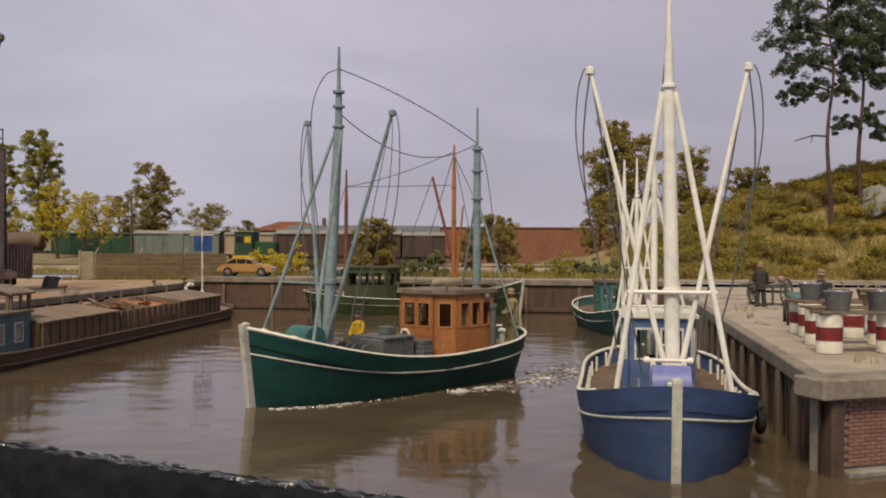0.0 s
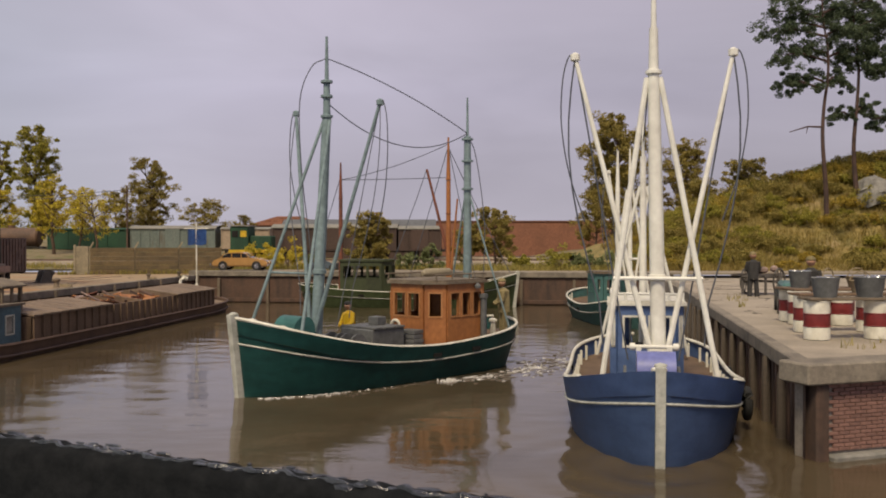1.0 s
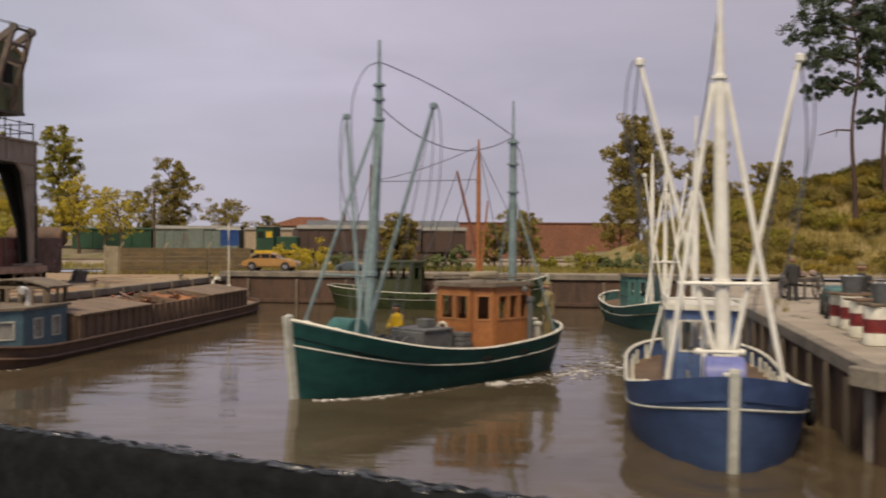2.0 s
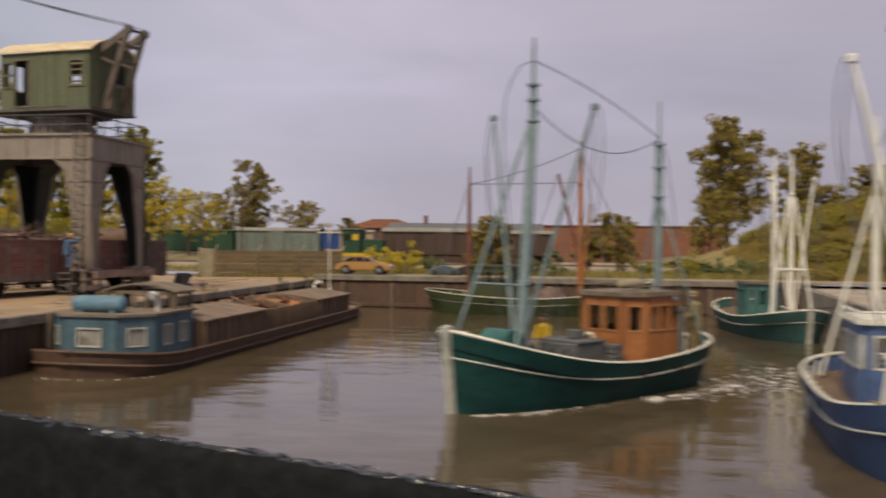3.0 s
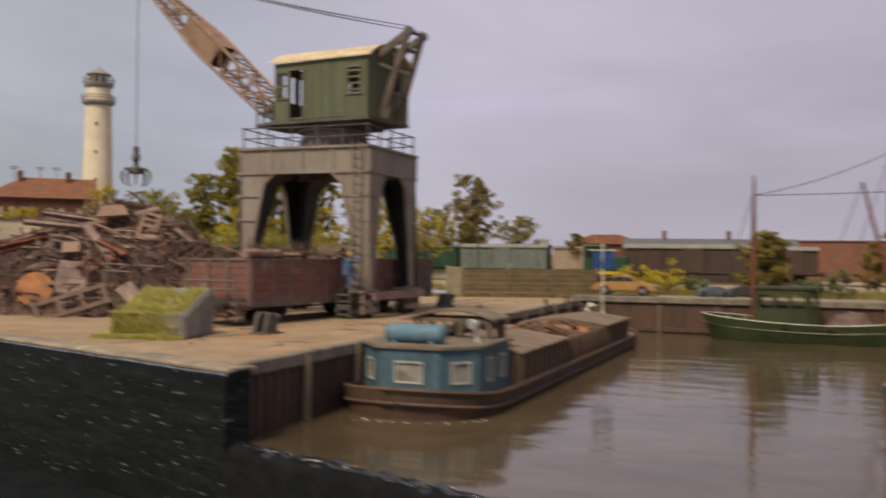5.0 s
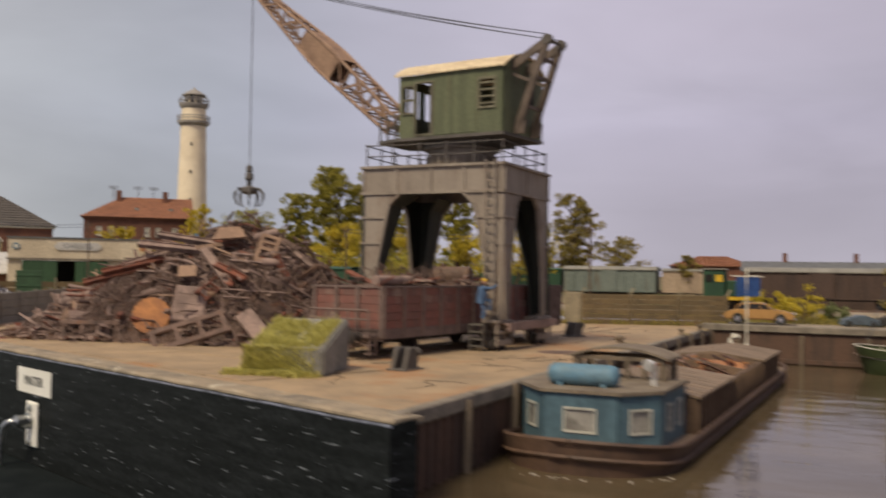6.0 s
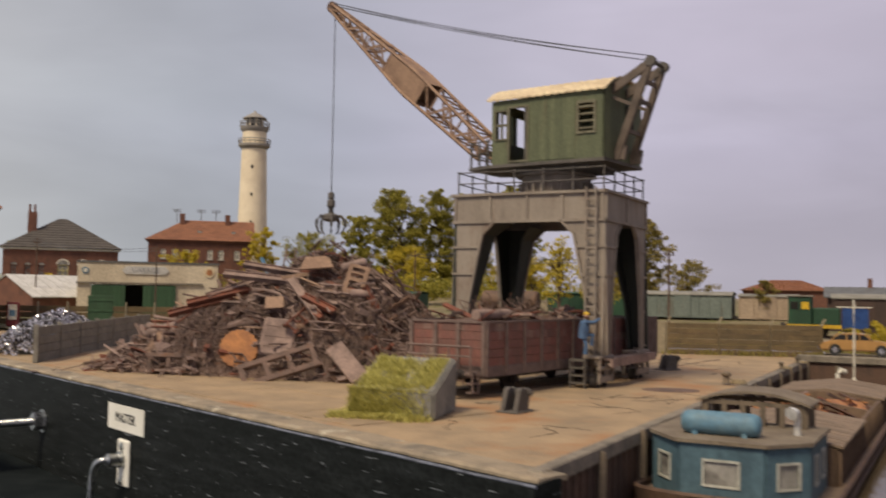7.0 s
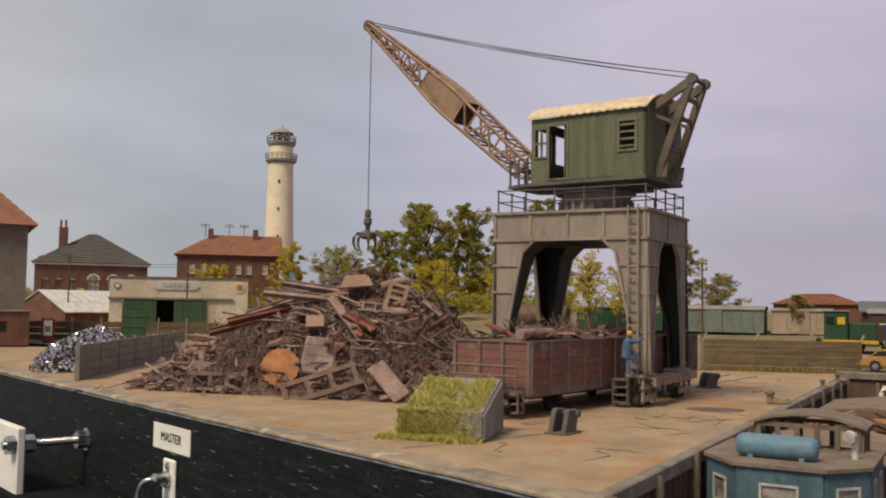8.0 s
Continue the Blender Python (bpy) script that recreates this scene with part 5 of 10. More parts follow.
# ---- boats ----
def figurine(at, label, coat, trousers, hat, stance="stand"):
    """A small painted figure: one plain shape."""
    bm = B()
    def lump(c, r, mi, st=(1, 1, 1)):
        lathe(bm, [(0.02, -r), (r * 0.7, -r * 0.7), (r, 0), (r * 0.7, r * 0.7), (0.02, r)], 8, Matrix.Translation(c) @ Matrix.Diagonal((*st, 1)), mi)
    if stance == "sit":
        hip, sh = Vector((0, 0, 0.45)), Vector((0.02, 0, 0.98))
        tube(bm, [hip, (0.38, 0.1, 0.48), (0.42, 0.12, 0.05)], 0.09, 6, 1)
        tube(bm, [hip, (0.38, -0.1, 0.48), (0.42, -0.12, 0.05)], 0.09, 6, 1)
    elif stance == "climb":
        hip, sh = Vector((0, 0, 0.75)), Vector((0.08, 0, 1.3))
        tube(bm, [hip, (0.4, 0.1, 0.78), (0.35, 0.1, 0.35)], 0.09, 6, 1)
        tube(bm, [hip, (0.12, -0.1, 0.4), (0.08, -0.1, 0.0)], 0.09, 6, 1)
    else:
        hip, sh = Vector((0, 0, 0.82)), Vector((0.03, 0, 1.38))
        tube(bm, [(0, 0.1, 0.85), (0.02, 0.12, 0.4), (0.0, 0.14, 0)], 0.095, 6, 1)
        tube(bm, [(0, -0.1, 0.85), (0.05, -0.12, 0.4), (0.03, -0.16, 0)], 0.095, 6, 1)
    tube(bm, [hip - Vector((0, 0, 0.12)), hip.lerp(sh, 0.5), sh, sh + Vector((0, 0, 0.1))], [0.2, 0.21, 0.2, 0.08], 8, 0)
    for s in (-1, 1):
        if stance == "climb":
            tube(bm, [sh + Vector((0, 0.18 * s, 0)), sh + Vector((0.35, 0.16 * s, 0.0)), sh + Vector((0.6, 0.12 * s, 0.15))], [0.08, 0.07, 0.05], 6, 0)
        else:
            tube(bm, [sh + Vector((0, 0.2 * s, 0)), sh + Vector((0.1, 0.26 * s, -0.3)), sh + Vector((0.3, 0.16 * s, -0.42))], [0.08, 0.075, 0.05], 6, 0)
    head = sh + Vector((0.05, 0, 0.26))
    lump(head, 0.13, 2)
    lump(head + Vector((0, 0, 0.07)), 0.14, 3, (1, 1, 0.7))
    return solo("figurine", bm, [coat, trousers, SKIN, hat], at, label, "figurine", smooth=True)


def hull_curves(L, Bm, bow, mid, stern):
    def half(x):
        s = min(max(x / L, 0.0), 1.0)
        f = (1 - (1 - min(s / 0.36, 1)) ** 2.3) ** 0.62
        if s > 0.70:
            f *= math.sqrt(max(0.0, 1 - ((s - 0.70) / 0.302) ** 2.6))
        return Bm / 2 * f
    def rail(x):
        s = x / L
        return mid + (bow - mid) * max(0, 1 - s / 0.6) ** 2.3 + (stern - mid) * max(0, (s - 0.5) / 0.5) ** 1.8
    return half, rail


def cutter(name, at, label, category, L, Bm, hull, gear, mastm, bow=1.95, mid=1.02, stern=1.35, cap_from=0, trim_r=1.0, full=0.55, pinch=0.42):
    """A fishing cutter; x runs aft from the stem, y to its starboard... the hull, its rails, deck and stem."""
    b = thing(name, at, label, category)
    half, rail = hull_curves(L, Bm, bow, mid, stern)
    n = 36
    xs = [L * (1 - math.cos(math.pi * i / n)) / 2 for i in range(n + 1)]
    def shell(x, f, s):
        """f from 0 (keel) to 1 (rail)."""
        zr = rail(x)
        z = -0.7 + (zr + 0.7) * f
        w = half(x) * (full + (1 - full) * f ** 0.55) * (1 - pinch * (1 - f) * max(0, 1 - x / (0.35 * L)))
        rake = (1 - f) * 0.32 * max(0, 1 - x / (0.2 * L)) - 0.0
        ov = (1 - f) * -0.75 * max(0, (x / L - 0.72) / 0.28) ** 2
        return Vector((x + rake + ov, s * w, z))
    fs = [0, 0.25, 0.4, 0.55, 0.7, 0.85, 1.0]
    bm = B()
    grid = {}
    for s in (-1, 1):
        for i, x in enumerate(xs):
            for k, f in enumerate(fs):
                if abs(shell(x, f, s).y) < 1e-6 and s == 1:
                    grid[s, i, k] = grid[-1, i, k]
                else:
                    grid[s, i, k] = bm.verts.new(shell(x, f, s))
        for i in range(n):
            for k in range(len(fs) - 1):
                q = [grid[s, i, k], grid[s, i + 1, k], grid[s, i + 1, k + 1], grid[s, i, k + 1]]
                q = list(dict.fromkeys(q))
                if len(q) > 2:
                    try:
                        bm.faces.new(q)
                    except ValueError:
                        pass
    r = bmesh.ops.solidify(bm, geom=list(bm.faces), thickness=0.07)
    part("hull", bm, hull, b, smooth=True)
    def strip(f, r, name, mat, out=0.0, a=0, z=n, lab=""):
        for s in (-1, 1):
            bm = B()
            pts = [shell(xs[i], f, s) + Vector((0, s * out, 0)) for i in range(a, z + 1)]
            tube(bm, pts, r, 6)
            part(name, bm, mat, b, lab, smooth=True)
    strip(1.0, 0.046 * trim_r, "rail_cap", WHITE, -0.05, a=cap_from, lab="worn white rail")
    strip(0.76, 0.026 * trim_r, "rubbing_strake", TRIM, 0.012)
    bm = B()
    pts = [Vector((-0.05 + (1 - f) * 0.32, 0, -0.7 + (bow + 0.78) * f)) for f in (0, 0.3, 0.6, 0.9, 1.0)]
    for p, q in zip(pts, pts[1:]):
        box(bm, -0.11, 0.13, -0.085, 0.085, 0, (q - p).length + 0.01, Matrix.Translation(p) @ pose(0, 0, 0, 0, math.degrees(math.atan2((q - p).x, (q - p).z)), 0))
    lathe(bm, [(0.09, 0), (0.115, 0.03), (0.10, 0.06), (0.03, 0.08)], 8, Matrix.Translation((0.0, 0, bow + 0.06)))
    part("stem_post", bm, TRIM, b, "worn white stem post")
    bm = B()
    dk = [(x, half(x) * 0.97 - 0.04, rail(x) - 0.42) for x in xs if half(x) > 0.12]
    l = [bm.verts.new((x, -w, z)) for x, w, z in dk]
    rr = [bm.verts.new((x, w, z)) for x, w, z in dk]
    for i in range(len(dk) - 1):
        bm.faces.new((l[i], l[i + 1], rr[i + 1], rr[i]))
    part("deck", bm, DECKWOOD, b, "brown planked deck")
    # bulwark stanchions
    bm = B()
    box(bm, -0.026, 0.026, -0.03, 0.03, 0, 0.38)
    me = finish("stanchion", bm, WHITE)
    for i in range(14):
        x = L * (0.13 + 0.78 * i / 13)
        for s in (-1, 1):
            share("stanchion", me, b, pose(x, s * (half(x) - 0.2), rail(x) - 0.42))
    # freeing ports
    for x in (L * 0.52, L * 0.68):
        for s in (-1, 1):
            bm = B()
            p = shell(x, 0.84, s)
            box(bm, p.x - 0.17, p.x + 0.17, p.y - 0.03, p.y + 0.03, p.z - 0.055, p.z + 0.055)
            part("freeing_port", bm, VOID, b)
    return b, half, rail, shell


def rig(b, half, rail, mx, mast, head, tip, boom, wires=WIRE, feet_x=None, bands=True, r0=0.15, leg_r=0.062, bar_r=0.05, heel=(0.0, 0.0), spread=None, zc=3.1):
    """Mast on two spread legs with a crossbar, two lifting booms and their falls."""
    z0 = rail(mx) - 0.42
    bm = B()
    hx, hy = heel
    def stick(z):
        """The mast's axis: its foot stands off by heel, its head is plumb over mx."""
        f = 1 - (z - z0) / (head - z0)
        return Vector((mx + hx * f, hy * f, z))
    tube(bm, [stick(z0), stick(head * 0.6), stick(head)], [r0 * 1.08, r0, r0 * 0.8], 12)
    tube(bm, [(mx, 0, head - 0.02), (mx, 0, head + 0.9)], [r0 * 0.7, r0 * 0.6], 10)
    tube(bm, [(mx, 0, head + 0.88), (mx, 0, tip)], [0.06, 0.035], 8)
    m = part("mast", bm, mast, b, smooth=True)
    for z in ((head, head + 0.55, head + 0.95) if bands else (head,)):
        bm = B()
        lathe(bm, [(r0 * 0.8, -0.04), (r0 * 1.12, -0.02), (r0 * 1.12, 0.04), (r0 * 0.8, 0.06)], 12, Matrix.Translation((mx, 0, z)))
        part("mast_band", bm, mast, m, smooth=True)
    fx = mx + 0.1 if feet_x is None else feet_x
    for s in (-1, 1):
        bm = B()
        fw = half(fx + hx) - 0.24 if spread is None else spread
        tube(bm, [(fx + hx, s * fw + hy, rail(fx + hx) - 0.42), (mx, s * 0.13, head - 0.1)], leg_r, 8)
        part("mast_leg", bm, mast, b, smooth=True)
        bm = B()
        bt = Vector((mx - boom[0], s * boom[1], boom[2]))
        tube(bm, [stick(z0 + 0.7) + Vector((-0.15, s * 0.1, 0)), bt], [0.06, 0.045], 8)
        bo = part("boom", bm, mast, b, smooth=True)
        bm = B()
        lathe(bm, [(0.03, -0.1), (0.1, -0.06), (0.1, 0.06), (0.03, 0.1)], 8, Matrix.Translation(bt))
        part("boom_head", bm, mast, bo, smooth=True)
        for k, drop in enumerate((0.0, 0.55)):
            bm = B()
            p1 = Vector((mx - 0.1, s * (0.5 + 0.5 * k), z0 + 0.8 + 0.3 * k))
            pts = [bt]
            for i in range(1, 9):
                q = bt.lerp(p1, i / 8)
                pts.append(q + Vector((0, s * (0.35 * k) * math.sin(math.pi * min(1, i / 7)), (0.25 * k) * math.sin(math.pi * i / 8))))
            tube(bm, pts, 0.017, 4)
            part("fall_rope", bm, wires, b)
        bm = B()
        pts = [bt + Vector((0, 0, 0.05)), bt + Vector((0, s * 0.14, 0.0)), bt + Vector((0, s * 0.26, -0.5)), bt + Vector((0, s * 0.28, -1.4)), bt + Vector((0.05, s * 0.12, -2.4)), bt + Vector((0.1, s * -0.2, -3.4))]
        tube(bm, flow(pts), 0.015, 5)
        part("slack_rope", bm, wires, b, smooth=True)
    f = (zc - rail(fx) + 0.42) / (head - 0.1 - rail(fx) + 0.42)
    w = fw * (1 - f) + 0.13 * f
    bm = B()
    cx, cy = fx + hx + (mx - fx - hx) * f, hy * (1 - f)
    tube(bm, [(cx, cy - w - 0.08, zc), (cx, cy + w + 0.08, zc)], bar_r, 8)
    part("crossbar", bm, mast, b, smooth=True)
    bm = B()
    lathe(bm, [(r0, -0.06), (r0 * 1.3, -0.04), (r0 * 1.3, 0.06), (r0, 0.08)], 12, Matrix.Translation(stick(zc)))
    part("mast_collar", bm, mast, b, smooth=True)
    return z0


def wheelhouse(b, x0, x1, w, z0, z1, wall, trim, roofm, win_z=(0.85, 1.5), white_frames=False, chamfer=0.45, front_w=3):
    """Wheelhouse with chamfered front corners and real window openings. x0 is its front."""
    T = 0.07
    pts = [(x1, -w), (x1, w), (x0 + chamfer, w), (x0, w - chamfer), (x0, -w + chamfer), (x0 + chamfer, -w)]
    house = None
    for i in range(6):
        a, c = Vector((*pts[i], 0)), Vector((*pts[(i + 1) % 6], 0))
        ln = (c - a).length
        m = Matrix.Translation((a.x, a.y, z0)) @ pose(0, 0, 0, 0, 0, math.degrees(math.atan2((c - a).y, (c - a).x)))
        holes = []
        H = z1 - z0
        if i == 0:
            holes = [(ln / 2 - 0.32, ln / 2 + 0.32, 0.1, 1.45)]
        else:
            k = {1: 3, 5: 3, 2: 1, 4: 1, 3: 2}[i]
            if ln < 0.5:
                k = 1
            pad = 0.15
            ww = (ln - pad * (k + 1)) / k
            holes = [(pad + j * (ww + pad), pad + j * (ww + pad) + ww, H - win_z[1] + 0.0, H - win_z[0] + 0.62) for j in range(k)]
            holes = [(p, q, H - 0.95, H - 0.28) for p, q, _, _ in holes]
        bm = B()
        opening_wall(bm, 0, ln, 0, H, -T, 0.0, holes, m)
        if house is None:
            house = part("wheelhouse", bm, wall, b)
        else:
            part("wall", bm, wall, house)
        for h in holes[: (3 if i else 1)]:
            fw = 0.05
            bm = B()
            for p, q, e, f in ((h[0] - fw, h[0], h[2] - fw, h[3] + fw), (h[1], h[1] + fw, h[2] - fw, h[3] + fw), (h[0], h[1], h[3], h[3] + fw), (h[0], h[1], h[2] - fw, h[2])):
                box(bm, p, q, -T - 0.02, -T + 0.04, e, f, m)
            for p, q, e, f in ((h[0] - fw, h[0], h[2] - fw, h[3] + fw), (h[1], h[1] + fw, h[2] - fw, h[3] + fw), (h[0], h[1], h[3], h[3] + fw), (h[0], h[1], h[2] - fw, h[2])):
                box(bm, p, q, -0.01, 0.03, e, f, m)
            part("window_frame" if i else "door_frame", bm, trim, house)
    bm = B()
    big = [(x1 + 0.14, -w - 0.14), (x1 + 0.14, w + 0.14), (x0 + chamfer - 0.12, w + 0.14), (x0 - 0.16, w - chamfer + 0.1), (x0 - 0.16, -w + chamfer - 0.1), (x0 + chamfer - 0.12, -w - 0.14)]
    prism(bm, big, z1, z1 + 0.07)
    prism(bm, [(p[0] * 0.985 + 0.015 * (x0 + x1) / 2, p[1] * 0.93) for p in big], z1 + 0.07, z1 + 0.12)
    part("roof", bm, roofm, house)
    bm = B()
    box(bm, x0 + 0.2, x1 - 0.1, -w + 0.1, w - 0.1, z0, z0 + 0.04)
    box(bm, x0 + 0.45, x0 + 0.75, -0.25, 0.25, z0, z0 + 0.9)
    part("interior", bm, VOID, house)
    return house


def winch(b, x, z, mat, w=0.55):
    bm = B()
    tube(bm, [(x, -w, z + 0.33), (x, w, z + 0.33)], 0.1, 10)
    for y in (-w, -0.12, 0.12, w):
        tube(bm, [(x, y - 0.03, z + 0.33), (x, y + 0.03, z + 0.33)], 0.33, 14)
    box(bm, x - 0.3, x + 0.3, -w - 0.1, w + 0.1, z, z + 0.1)
    part("winch", bm, mat, b, smooth=True)


def hatch_and_gear(b, half, rail, L, gear):
    z = rail(4.6) - 0.42
    bm = B()
    box(bm, 4.2, 5.5, -0.65, 0.65, z, z + 0.82, bev=0.03)
    h = part("fish_hold_hatch", bm, gear, b)
    bm = B()
    for k in range(3):
        box(bm, 4.25 + 0.42 * k, 4.63 + 0.42 * k, -0.7, 0.7, z + 0.82, z + 0.88, bev=0.01)
    part("hatch_cover", bm, gear, h)
    zz = rail(5.7) - 0.42
    bm = B()
    box(bm, 0, 0.42, -0.32, 0.32, 0, 0.115, bev=0.01)
    me = finish("fish_crate", bm, gear)
    for k in range(2):
        for q in range(6):
            share("fish_crate", me, b, pose(5.62 + 0.02 * (q % 2), -0.57 + k, zz + 0.13 * q, 0, 0, 1.5 * ((q * 5) % 3)))
    bm = B()
    box(bm, 4.85, 5.2, -0.2, 0.2, z + 0.88, z + 1.12, pose(0, 0, 0, 0, 0, 0), bev=0.02)
    part("skylight", bm, gear, b)
    for x, y in ((0.55, 0.0), (1.25, 0.35), (1.25, -0.35), (L - 0.9, 0.5), (L - 0.9, -0.5)):
        bm = B()
        zz = rail(x) - 0.42
        lathe(bm, [(0.09, 0), (0.09, 0.42), (0.14, 0.45), (0.14, 0.52), (0.05, 0.56)], 8, Matrix.Translation((x, y, zz)))
        part("bollard", bm, WHITE, b, smooth=True)


def green_cutter():
    at = pose(-5.67, 24.94, 0, 0, 0, 49.5)
    L = 10.7
    b, half, rail, shell = cutter("fishing_cutter", at, "dark green wooden fishing cutter with an orange-brown wheelhouse, under way", "fishing boat", L, 3.9, GREENHULL, GREYGEAR, TEALMAST, bow=2.02, mid=1.0, stern=1.42)
    mx = 3.1
    rig(b, half, rail, mx, TEALMAST, 7.35, 9.55, (-0.35, 1.72, 7.62), feet_x=1.6, leg_r=0.045, bar_r=0.028, heel=(-0.42, 0.0))
    # whaleback drum in front of the mast
    bm = B()
    zh = rail(2.2) - 0.42
    prof = [(1.95 + 0.36 * math.cos(math.pi * i / 8), 1.62 + 0.34 * math.sin(math.pi * i / 8)) for i in range(9)]
    prism(bm, prof + [(1.59, zh), (2.31, zh)], -0.42, 0.42, "y")
    part("companionway_hood", bm, TEALGEAR, b, "teal rounded companionway hood", smooth=True)
    hatch_and_gear(b, half, rail, L, GREYGEAR)
    winch(b, 3.75, rail(3.75) - 0.42, GREYGEAR)
    zd = rail(7) - 0.42
    wheelhouse(b, 6.35, 8.5, 1.1, zd, 2.66, HOUSEWOOD, HOUSETRIM, ROOFFELT)
    bm = B()
    tube(bm, [(6.75, -0.2, 2.95), (6.9, -0.2, 2.98), (7.95, -0.2, 2.98), (8.1, -0.2, 2.95)], [0.06, 0.13, 0.13, 0.06], 10)
    part("life_raft", bm, FENCEEND, b, "pale rolled raft on the wheelhouse roof", smooth=True)
    bm = B()
    for s in (-1, 1):
        tube(bm, [(6.4, s * 1.0, 2.94), (8.8, s * 1.0, 2.94)], 0.025, 5)
        for x in (6.5, 7.2, 8.0, 8.7):
            tube(bm, [(x, s * 1.0, 2.78), (x, s * 1.0, 2.94)], 0.025, 5)
    part("roof_rail", bm, ROOFFELT, b)
    bm = B()
    tube(bm, [(8.35, -1.28, zd), (8.35, -1.28, 2.2)], 0.1, 10)
    tube(bm, [(8.35, -1.28, 2.2), (8.35, -1.28, 2.32)], 0.14, 10)
    lathe(bm, [(0.09, 0), (0.1, 0.08), (0.03, 0.16)], 10, Matrix.Translation((8.1, -1.25, 2.5)))
    part("exhaust_pipe", bm, GREYGEAR, b, "grey exhaust pipe beside the wheelhouse", smooth=True)
    # mizzen
    bm = B()
    mz = 9.1
    zt = rail(mz) - 0.42
    tube(bm, [(mz, 0, zt), (mz, 0, 7.3)], [0.15, 0.11], 10)
    tube(bm, [(mz, 0, 7.25), (mz, 0, 8.55)], [0.05, 0.03], 6)
    mm = part("mizzen_mast", bm, TEALMAST, b, smooth=True)
    for z in (5.6, 6.5, 7.2):
        bm = B()
        lathe(bm, [(0.12, -0.03), (0.19, -0.02), (0.19, 0.04), (0.12, 0.05)], 10, Matrix.Translation((mz, 0, z)))
        part("mast_band", bm, TEALMAST, mm, smooth=True)
    for s in (-1, 1):
        bm = B()
        tube(bm, [(mz + 0.5, s * (half(mz + 0.5) - 0.2), rail(mz + 0.5) - 0.3), (mz, s * 0.1, 5.4)], 0.032, 6)
        part("mizzen_shroud", bm, TEALMAST, b)
    # stays between the masts
    for p, q, d in (((mx, 0, 8.95), (mz, 0, 7.4), -0.18), ((mx, 0, 7.75), (mz, 0, 7.4), 0.8)):
        bm = B()
        tube(bm, sag(p, q, d, 14), 0.016, 5)
        part("stay", bm, WIRE, b)
    bm = B()
    tube(bm, flow([(mx, 0.05, 8.95), (mx - 0.3, 0.3, 8.7), (mx - 0.45, 0.6, 7.8), (mx - 0.4, 0.6, 6.0), (mx - 0.2, 0.5, 4.0), (mx, 0.4, 2.2)]), 0.015, 5)
    part("stay", bm, WIRE, b, smooth=True)
    bm = B()
    tube(bm, flow([(mz, 0, 7.3), (mz + 0.3, -0.1, 6.7), (mz + 0.5, -0.3, 4.5), (mz + 0.3, -0.4, 2.4)]), 0.015, 5)
    part("stay", bm, WIRE, b, smooth=True)
    # life ring, nets aft
    bm = B()
    pts = [(6.25, 0.45 + 0.17 * math.cos(a), zd + 0.75 + 0.17 * math.sin(a)) for a in [2 * math.pi * i / 14 for i in range(15)]]
    tube(bm, pts, 0.05, 6)
    part("life_ring", bm, WHITE, b, smooth=True)
    def on(x, y, z):
        return at @ Vector((x, y, z))
    p = on(4.85, 0.98, rail(4.85) - 0.42)
    figurine(pose(p.x, p.y, p.z, 0, 0, 230) @ Matrix.Scale(0.86, 4), "deckhand figurine in a yellow oilskin coat beside the hatch", YELLOWCOAT, FENCEEND, DARKCLOTH, "stand")
    p = on(10.1, -0.72, rail(9.9) - 0.38)
    figurine(pose(p.x, p.y, p.z, 0, 0, 190), "stooping deckhand figurine in khaki on the stern", OLIVECLOTH, OLIVECLOTH, OLIVECLOTH, "stand")
    # wash: sparkle at the stem coloured white, one burst amidships, thin crests trailing aft
    rng = random.Random(8)
    white, clear = B(), B()
    def crest(bm, x, w, r, turn, long, high=0.6):
        lathe(bm, [(0.004, -0.02), (r, 0.0), (r * 0.6, r * high * 0.7), (0.004, r * high)], 5, Matrix.Translation((x, w, 0.008)) @ pose(0, 0, 0, 0, 0, turn) @ Matrix.Diagonal((long, 0.8, 1, 1)))
    for i in range(150):
        x = abs(rng.gauss(0, 1.5)) + 0.3
        w = -(half(x) * (0.6 + 0.12 * min(1, x / 3)) + 0.1 + abs(rng.gauss(0, 0.12)))
        crest(white if i % 3 else clear, x, w, rng.uniform(0.007, 0.026), rng.gauss(-15, 25), rng.uniform(1.2, 3.0), 1.0)
    for i in range(90):
        crest(clear, rng.uniform(2, 6.5), -(half(4) * 0.86 + 0.1 + abs(rng.gauss(0, 0.12))), rng.uniform(0.006, 0.016), rng.gauss(0, 10), rng.uniform(3, 7))
    for i in range(70):
        crest(white, 5.75 + rng.gauss(0, 0.16), -2.15 + rng.gauss(0, 0.1), rng.uniform(0.01, 0.034), rng.uniform(0, 180), rng.uniform(1, 1.8), 2.2)
    for i in range(560):
        t = rng.random()
        x = 5.4 + 9.5 * t
        w = -2.05 - 1.1 * t + rng.gauss(0, 0.22 + 1.25 * t)
        if x < L and w > -half(x) - 0.1:
            continue
        crest(white if rng.random() < 0.4 else clear, x, w, rng.uniform(0.009, 0.036), rng.gauss(-32, 22), rng.uniform(2.5, 6.5))
    # white beads serve as foam and as glints painted onto the water
    solo("wake_foam", white, FOAM_GLINT, at, "broken white wash and white-coloured glints round the moving boat", "foam", kind="stuff", smooth=True)
    solo("wake_ripples", clear, RIPPLE, at, "clear glinting wave crests in the boat's wake", "ripples", kind="stuff", smooth=True)


